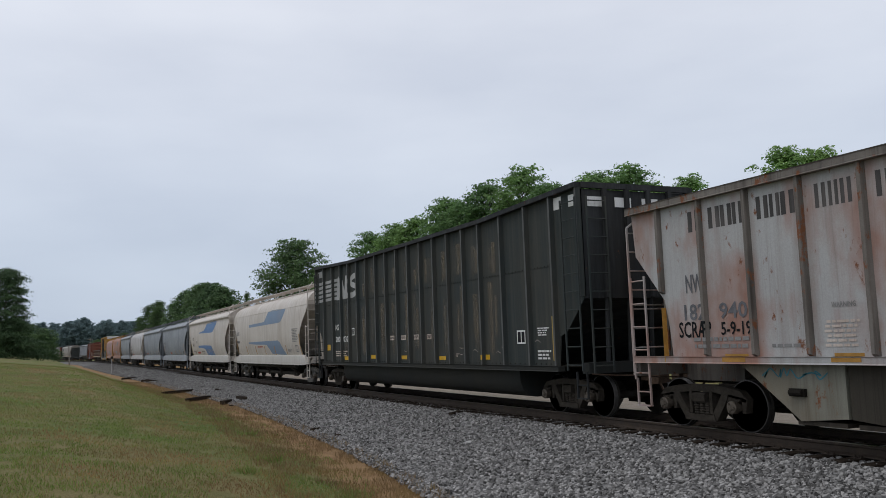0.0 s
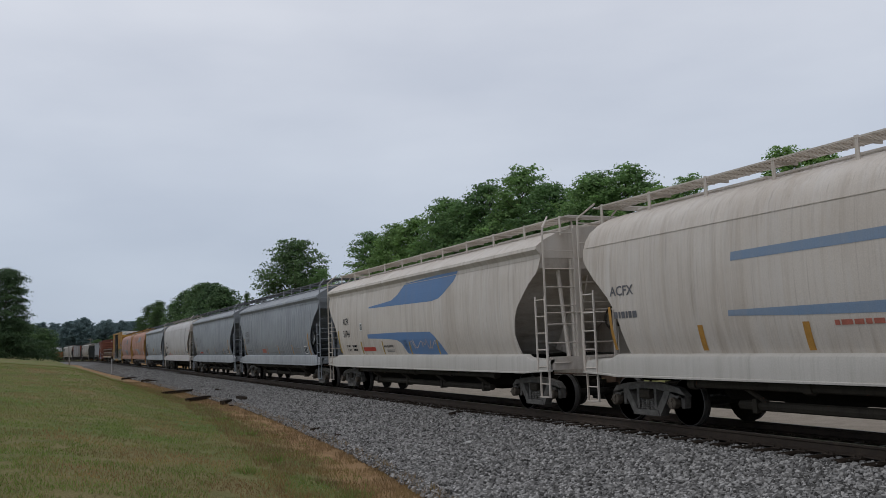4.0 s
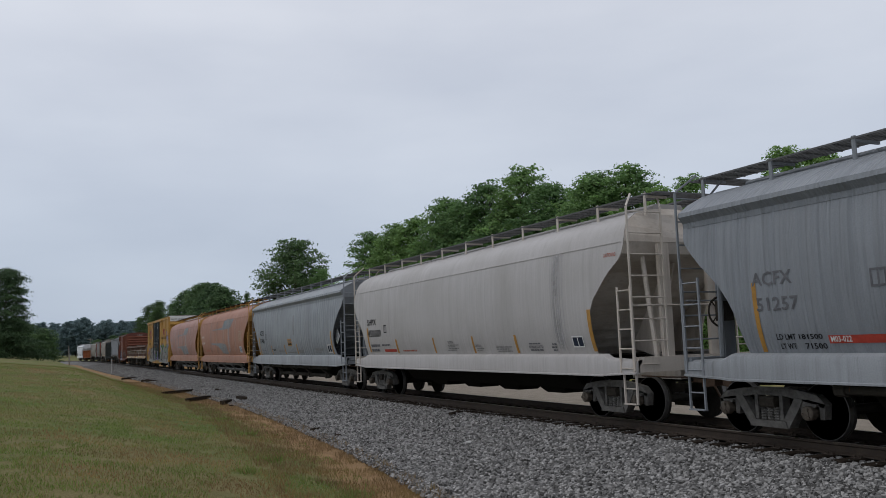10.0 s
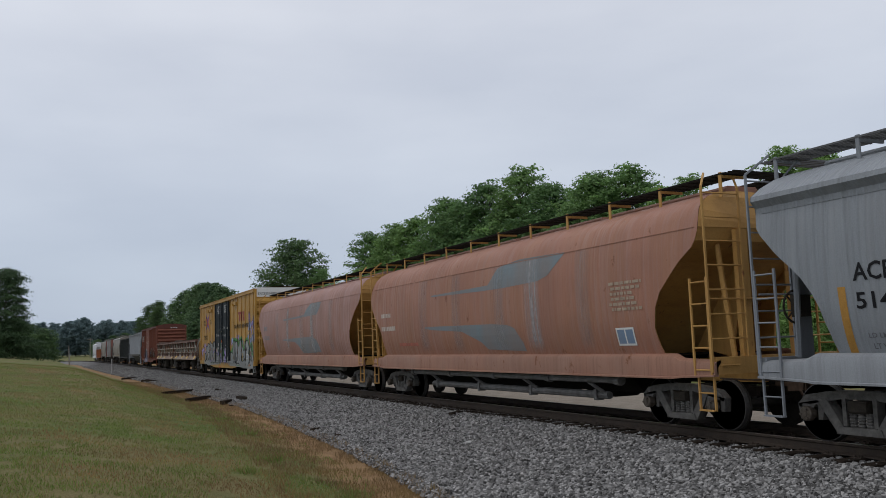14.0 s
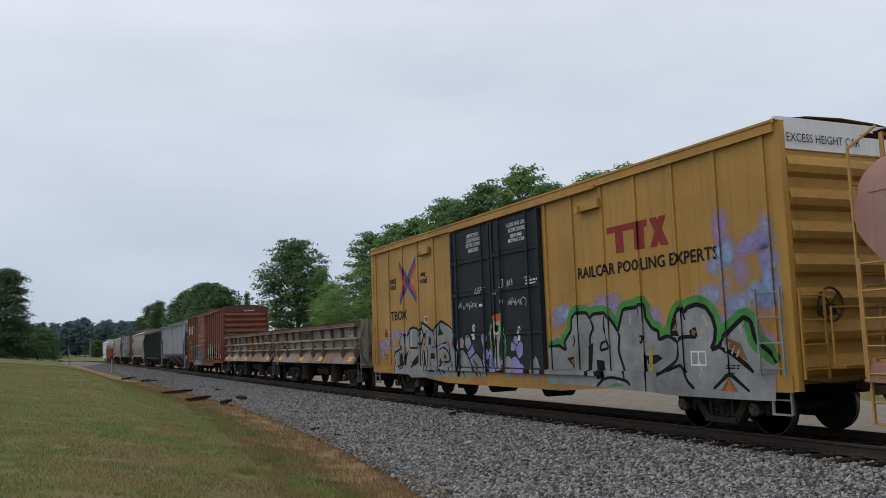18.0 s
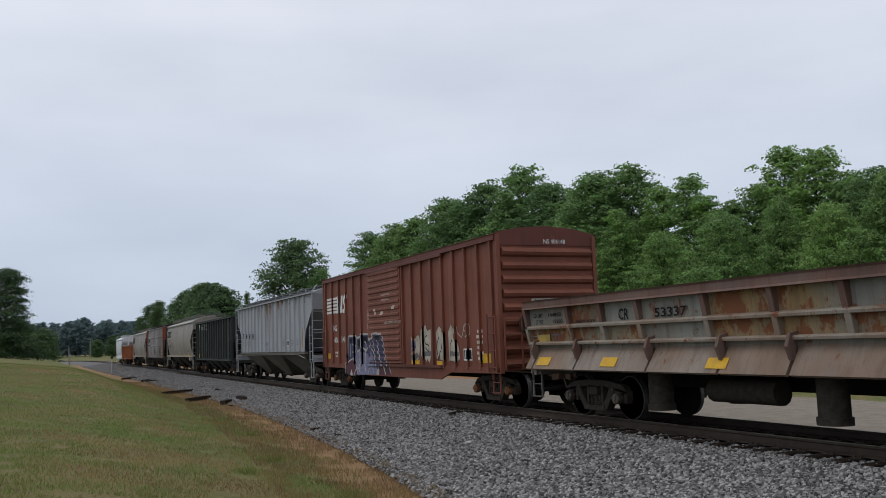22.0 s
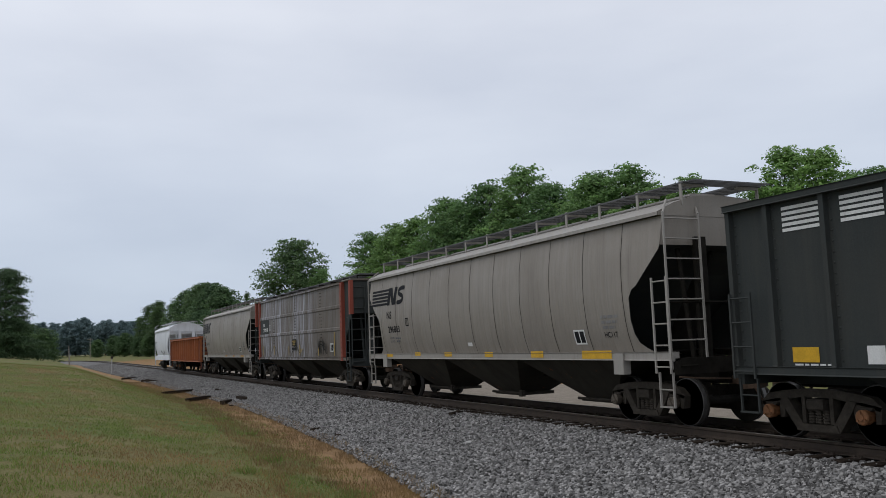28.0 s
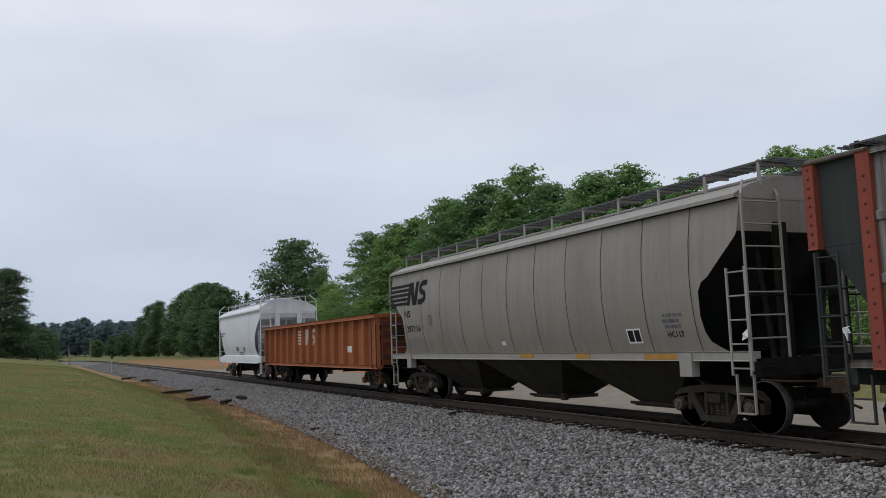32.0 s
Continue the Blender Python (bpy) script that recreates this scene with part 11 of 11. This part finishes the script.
    lettering(car, '75200', -5.13, -4.72, 2.11, 2.19, 'black_mark', wall, 0.012)
    lettering(car, 'NEW 4-59', -4.19, -3.49, 2.08, 2.15, 'black_mark', wall, 0.012)
    patch(car, -5.83, -5.28, 1.69, 1.86, 'dull_yellow', wall, 'paint_patch')
    stencil_box(car, -5.21, -4.89, 1.64, 1.86, 'grey_mark', wall)
    skirt_mark(car, -5.67, -5.14)
    skirt_mark(car, -3.16, -2.65)
    skirt_mark(car, -0.06, 0.44)
    skirt_mark(car, 5.25, 5.77)
    stencil_box(car, 4.36, 4.88, 2.06, 2.38, 'black_mark', wall)
    lettering(car, '50421', 5.12, 5.62, 1.78, 1.92, 'black_mark', wall, 0.012)
    car, wall = CARS[13], Relief(1.50, RAISED["red"])
    paint_over_red_boxcar(car, wall)
    emblem(car, -7.21, 3.05, 2.46, 0.68, 'white_mark', wall, 5, 0.006)
    lettering(car, 'NS', -6.34, -5.92, 2.35, 2.59, 'white_mark', wall)
    lettering(car, '406', -6.27, -5.65, 1.87, 2.11, 'white_mark', wall)
    lettering(car, '148', -5.31, -4.73, 1.89, 2.13, 'white_mark', wall)
    lettering(car, 'LD LMT', -6.21, -5.8, 1.45, 1.54, 'white_mark', wall)
    print_bars(car, -6.21, -5.76, 1.29, 1.57, 2, 'worn_white', wall)
    patch(car, -7.14, -6.79, 1.26, 1.47, 'yellow_mark', wall, 'reflector')
    patch(car, 1.86, 2.34, 1.11, 1.23, 'yellow_mark', wall, 'reflector')
    patch(car, 3.64, 4.1, 1.1, 1.22, 'yellow_mark', wall, 'reflector')
    patch(car, 6.55, 7.06, 1.18, 1.43, 'yellow_mark', wall, 'reflector')
    print_bars(car, 6.24, 6.68, 1.23, 2.1, 6, 'worn_white', wall)
    stencil_box(car, 5.46, 5.98, 1.24, 1.57, 'black_mark', wall)
    lettering(car, 'BLT', 6.36, 6.5, 1.28, 1.37, 'white_mark', wall)
    lettering(car, 'CLOSE & LOCK DOORS', -0.55, 0.25, 3.42, 3.48, 'worn_white', 1.50, 0.142)
    lettering(car, 'BEFORE MOVING CAR', -0.50, 0.20, 3.24, 3.30, 'worn_white', 1.50, 0.142)
    lettering(car, 'DOOR OPENING W10-0 H10-3', -0.31, 1.23, 2.45, 2.53, 'worn_white', 1.50, 0.142)
    patch(car, 0.39, 0.66, 2.92, 3.04, 'worn_white', wall, 'paint_patch')
    patch(car, -0.71, -0.45, 2.77, 2.89, 'worn_white', wall, 'paint_patch')
    patch(car, -1.33, -1.14, 2.8, 3.02, 'worn_white', wall, 'paint_patch')
    patch(car, -2.3, -2.12, 2.62, 2.85, 'white_mark', wall, 'paint_patch')
    patch(car, -2.04, -1.93, 2.67, 3.01, 'white_mark', wall, 'paint_patch')
    patch(car, -2.31, -2.18, 2.31, 2.56, 'white_mark', wall, 'paint_patch')
    car, wall = CARS[14], 1.506
    lettering(car, 'TI', -6.48, -6.12, 2.35, 2.65, 'black_mark', wall)
    lettering(car, 'MX', -5.66, -5.16, 2.33, 2.63, 'black_mark', wall)
    lettering(car, '47', -4.84, -4.42, 2.3, 2.60, 'black_mark', wall)
    lettering(car, '95', -3.98, -3.55, 2.28, 2.58, 'black_mark', wall)
    stencil_box(car, -3.33, -3.04, 2.3, 2.57, 'grey_mark', wall)
    patch(car, 6.41, 6.5, 1.7, 2.66, 'ochre', wall, 'reflector')
    stencil_box(car, 3.76, 4.15, 1.84, 2.11, 'black_mark', wall)
    print_bars(car, 2.87, 3.39, 1.84, 2.14, 4, 'pale_mark', wall)
    print_bars(car, 4.49, 5.02, 1.85, 2.12, 4, 'pale_mark', wall)
    print_bars(car, 5.42, 6.26, 1.85, 2.14, 3, 'pale_mark', wall)
    print_bars(car, -6.51, -4.42, 1.93, 2.19, 2, 'pale_mark', wall)
    for x0, x1, z0, z1, mat in ((-0.80, -0.10, 3.15, 4.12, 'rust_run'), (-0.80, -0.10, 3.5, 4.12, 'rust_run'), (0.05, 0.75, 3.4, 4.12, 'rust_run'), (1.72, 2.45, 3.65, 4.12, 'rust_run'), (2.62, 3.1, 3.75, 4.12, 'rust_run'),
                                (-0.85, -0.05, 1.56, 4.1, 'rust_trace'), (0.05, 0.8, 2.2, 4.1, 'rust_trace'), (1.75, 2.45, 2.6, 4.1, 'rust_trace'), (3.5, 4.1, 3.1, 4.1, 'rust_trace'), (-2.45, -1.8, 3.0, 4.1, 'rust_trace'), (5.2, 5.8, 3.2, 4.1, 'rust_trace')):
        patch(car, x0, x1, z0, z1, mat, wall, 'rust_stain', 0.004 if mat == 'rust_trace' else 0.006 + 0.0002 * abs(z0))
    patch(car, -0.7, -0.15, 1.55, 2.1, 'rust_trace', wall, 'rust_stain', 0.009)
    car, wall = CARS[15], 1.486
    stripe_set(car, -5.88, -5.08, 3.29, 3.72, 5, 'white_mark', wall)
    stripe_set(car, -4.79, -4.07, 3.3, 3.72, 5, 'white_mark', wall)
    slanted_block(car, -3.80, 3.24, 0.50, 0.52, 0.10, 'white_mark', wall, 0.007)
    stepped_block(car, -2.88, 3.24, 0.48, 0.52, 0.08, 'white_mark', wall, 0.007)
    lettering(car, 'NS', -3.59, -3.2, 2.6, 2.83, 'white_mark', wall)
    lettering(car, '147', -3.59, -3.11, 2.14, 2.4, 'white_mark', wall)
    lettering(car, '322', -2.72, -2.18, 2.15, 2.4, 'white_mark', wall)
    lettering(car, 'LD LMT', -3.41, -3.05, 1.72, 1.81, 'white_mark', wall)
    lettering(car, '229700', -2.74, -2.38, 1.72, 1.8, 'white_mark', wall)
    lettering(car, 'LT WT', -3.43, -3.08, 1.56, 1.64, 'white_mark', wall)
    lettering(car, '56300', -2.67, -2.36, 1.56, 1.64, 'white_mark', wall)
    patch(car, -5.87, -5.37, 1.27, 1.5, 'yellow_mark', wall, 'reflector')
    patch(car, -2.65, -2.16, 1.26, 1.38, 'yellow_mark', wall, 'reflector')
    patch(car, -0.77, -0.3, 1.26, 1.38, 'yellow_mark', wall, 'reflector')
    patch(car, -4.54, -4.25, 1.25, 1.51, 'white_mark', wall, 'marking')
    patch(car, -1.63, -1.39, 1.27, 1.4, 'worn_white', wall, 'marking')
    print_bars(car, -5.84, -5.11, 1.21, 1.26, 1, 'white_mark', wall)
    print_bars(car, 0.23, 0.47, 1.27, 1.47, 4, 'white_mark', wall)
    car, wall = CARS[16], SEAM_WALL
    emblem(car, -7.63, 3.06, 2.77, 0.58, 'black_mark', wall, 5)
    lettering(car, 'NS', -6.23, -5.8, 2.6, 2.85, 'black_mark', wall)
    stencil_box(car, -4.62, -4.38, 2.32, 2.58, 'black_mark', wall)
    lettering(car, 'LD LMT', -6.12, -5.72, 1.93, 2.0, 'grey_mark', wall)
    print_bars(car, -5.65, -5.2, 1.80, 2.0, 2, 'grey_mark', wall)
    lettering(car, 'LT WT', -6.1, -5.74, 1.81, 1.88, 'grey_mark', wall)
    lettering(car, '296803', -6.18, -5.18, 2.13, 2.36, 'black_mark', wall)
    lettering(car, 'HC117', 6.0, 6.44, 1.74, 1.86, 'black_mark', wall)
    stencil_box(car, 4.86, 5.28, 1.61, 1.93, 'black_mark', wall)
    print_bars(car, 5.94, 6.55, 1.9, 2.23, 3, 'pale_mark', wall)
    patch(car, -0.44, -0.17, 1.63, 1.73, 'white_mark', wall, 'marking')
    patch(car, 5.21, 6.27, 1.31, 1.48, 'yellow_mark', 1.562, 'reflector')
    patch(car, 3.08, 3.63, 1.33, 1.48, 'yellow_mark', 1.562, 'reflector')
    patch(car, 0.71, 1.17, 1.34, 1.47, 'yellow_mark', 1.562, 'reflector')
    patch(car, -1.79, -1.3, 1.35, 1.47, 'yellow_mark', 1.562, 'reflector')
    patch(car, -3.96, -3.53, 1.37, 1.48, 'yellow_mark', 1.562, 'reflector')
    patch(car, -6.66, -5.84, 1.34, 1.44, 'yellow_mark', 1.562, 'reflector')
    car, wall = CARS[17], 1.556
    patch(car, -6.93, -5.08, 2.41, 3.32, 'black_hopper', wall, 'sign_panel')
    lettering(car, 'NS', -6.33, -5.99, 2.88, 3.07, 'white_mark', wall, 0.014)
    lettering(car, '270818', -6.32, -5.32, 2.61, 2.81, 'white_mark', wall, 0.014)
    stencil_box(car, -5.01, -4.78, 2.67, 2.96, 'white_mark', wall)
    patch(car, -6.38, -6.27, 1.39, 1.87, 'dull_yellow', wall, 'reflector')
    patch(car, -4.1, -3.97, 1.41, 1.89, 'dull_yellow', wall, 'reflector')
    patch(car, -1.17, -1.08, 1.39, 1.85, 'dull_yellow', wall, 'reflector')
    patch(car, 0.78, 0.87, 1.41, 1.86, 'dull_yellow', wall, 'reflector')
    patch(car, 3.7, 3.79, 1.38, 1.84, 'dull_yellow', wall, 'reflector')
    patch(car, 5.96, 6.05, 1.37, 2.32, 'dull_yellow', wall, 'reflector')
    patch(car, -0.53, 0.2, 1.82, 2.14, 'black_mark', wall, 'sign_panel')
    print_bars(car, -0.48, 0.15, 1.85, 2.1, 3, 'dull_yellow', wall)
    patch(car, -0.57, 0.24, 1.65, 1.76, 'black_mark', wall, 'marking')
    stencil_box(car, 5.46, 5.88, 1.54, 1.87, 'black_mark', wall)
    print_bars(car, 0.93, 1.28, 1.52, 1.7, 3, 'dull_yellow', wall)
    scrawl(car, 3.66, 4.97, 1.38, 2.12, 'spray_black', wall, 11, 5)
    car, wall = CARS[18], SEAM_WALL
    emblem(car, -7.93, 2.96, 2.79, 0.72, 'black_mark', wall, 5)
    lettering(car, 'NS', -6.7, -6.24, 2.58, 2.8, 'black_mark', wall)
    lettering(car, '297116', -6.6, -5.52, 2.11, 2.32, 'black_mark', wall)
    lettering(car, 'HC117', 5.91, 6.35, 1.71, 1.82, 'black_mark', wall)
    stencil_box(car, 4.68, 5.12, 1.61, 1.9, 'black_mark', wall)
    print_bars(car, 5.8, 6.38, 1.86, 2.18, 3, 'grey_mark', wall)
    stencil_box(car, -4.84, -4.61, 2.3, 2.59, 'grey_mark', wall)
    patch(car, -0.55, -0.35, 1.63, 1.73, 'white_mark', wall, 'marking')
    print_bars(car, -6.58, -5.56, 1.68, 1.96, 2, 'pale_mark', wall)
    patch(car, 5.25, 6.19, 1.3, 1.41, 'ochre', 1.562, 'reflector')
    patch(car, 2.93, 3.43, 1.31, 1.42, 'ochre', 1.562, 'reflector')
    patch(car, 0.51, 1.14, 1.32, 1.43, 'ochre', 1.562, 'reflector')
    patch(car, -1.94, -1.52, 1.36, 1.43, 'grey_mark', wall, 'marking')
    car, wall = CARS[19], 1.486
    emblem(car, -2.38, 1.84, 2.7, 0.7, 'worn_white', wall, 5)
    patch(car, 4.84, 5.36, 1.5, 1.74, 'white_mark', wall, 'marking')
    patch(car, 6.59, 6.83, 1.55, 1.64, 'white_mark', wall, 'marking')
    car, wall = CARS[20], CF_WALL
    print_bars(car, -5.63, -3.86, 2.57, 2.87, 2, 'grey_mark', wall)
    print_bars(car, 0.06, 1.36, 1.37, 1.64, 2, 'grey_mark', wall)
    patch(car, -0.61, 0.06, 1.64, 1.89, 'grey_mark', wall, 'marking')
    patch(car, 1.39, 1.85, 1.63, 1.87, 'grey_mark', wall, 'marking')


def build_details():
    """Placards, rags and lettering on the cars' ends."""
    CARS = [row[0] for row in TRAIN]
    halves = {i: (a[1], a[2]) for i, a in enumerate(TRAIN)}
    for i in (4, 7):
        h = 8.25
        s = Shape().add([(h - 1.80, -1.42, 2.15), (h - 1.50, -1.42, 1.85), (h - 1.20, -1.42, 2.15), (h - 1.50, -1.42, 2.45)], [(0, 1, 2, 3)])
        s.add([(h - 1.80, -1.40, 2.15), (h - 1.50, -1.40, 1.85), (h - 1.20, -1.40, 2.15), (h - 1.50, -1.40, 2.45)], [(0, 1, 2, 3)])
        part("placard", s, "grey_sill", CARS[i], "diamond hazard placard holder")
        f = stroke([(h - 1.80, 2.15), (h - 1.50, 1.85), (h - 1.20, 2.15), (h - 1.50, 2.45), (h - 1.80, 2.15)], 0.035)
        f.v = [(x, -1.426, z) for x, _, z in f.v]
        part("placard_border", f, "white_mark", CARS[i])
    for i, x, y, z in ((18, 7.98, -1.62, 1.75), (17, -7.60, -1.70, 1.70)):
        rng = random.Random(i)
        s = Shape()
        pts = [(x + rng.uniform(-0.10, 0.10), y - 0.02 + rng.uniform(-0.04, 0.04), z + rng.uniform(-0.13, 0.10)) for _ in range(9)]
        s.add(pts, [(0, 1, 2), (2, 3, 4), (4, 5, 6), (6, 7, 8), (0, 4, 8), (1, 5, 7), (0, 2, 6)])
        part("tied_rag", s, "paper", CARS[i], "white rag tied to the ladder")
    words("lettering", "EXCESS HEIGHT CAR", 0.20, 9.36, -1.35, 4.78, "black_mark", CARS[10], 0.9, 0, "LEFT", 1.0, 90)
    words("lettering", "NS 406148", 0.17, 7.62, -0.1, 4.28, "white_mark", CARS[13], 0.9, 0, "LEFT", 1.0, 90)
    for y in (-1.35, -0.6, 0.15, 0.9):
        part("marking", Shape().box(10.015, 10.02, y, y + 0.45, 4.62, 4.84), "white_mark", CARS[1])

# ---------------------------------------------------------------- build
build_ground()
build_ballast()
build_track()
build_stones()
build_grass()
build_trees()
build_lineside()
build_train()
build_markings()
build_details()


# ---------------------------------------------------------------- movement
RUN = [0.0, 18.74, 37.79, 56.99, 76.17, 95.18, 113.9, 132.53, 151.32, 170.22, 189.2, 208.26, 227.37, 246.44, 265.32, 284.18, 303.2]
WHEEL_R = 0.457


def run_at(t):
    k = min(15, max(0, int(t // 2)))
    a = lambda i: RUN[min(16, max(0, i))] if 0 <= i <= 16 else (RUN[0] - 18.9 if i < 0 else RUN[16] + 19.0)
    p0, p1, p2, p3 = a(k - 1), a(k), a(k + 1), a(k + 2)
    w = t / 2 - k
    return 0.5 * (2 * p1 + (p2 - p0) * w + (2 * p0 - 5 * p1 + 4 * p2 - p3) * w * w + (3 * p1 - p0 - 3 * p2 + p3) * w ** 3)


def motions():
    for car, mid, half in TRAIN:
        rows = []
        for i in range(33):
            s = mid + run_at(float(i))
            x0, y0, _ = track(s - half)
            x1, y1, _ = track(s + half)
            rows.append((float(i), pose((x0 + x1) / 2, (y0 + y1) / 2, 0, 0, 0, math.degrees(math.atan2(y1 - y0, x1 - x0)))))
        walk(car, rows)
    # all wheelsets turn alike: one row every second film frame, under 90 degrees apart
    times = [i / 15 for i in range(481)]
    for place, sets in WHEELSETS.items():
        first = sets[0]
        walk(first, [(t, pose(place, 0, WHEEL_R, 0, math.degrees(run_at(t) / WHEEL_R) % 360, 0)) for t in times])
        keys = first.animation_data
        for other in sets[1:]:
            other.rotation_mode = "QUATERNION"
            other.animation_data_create()
            other.animation_data.action = keys.action
            other.animation_data.action_slot = keys.action_slot


motions()
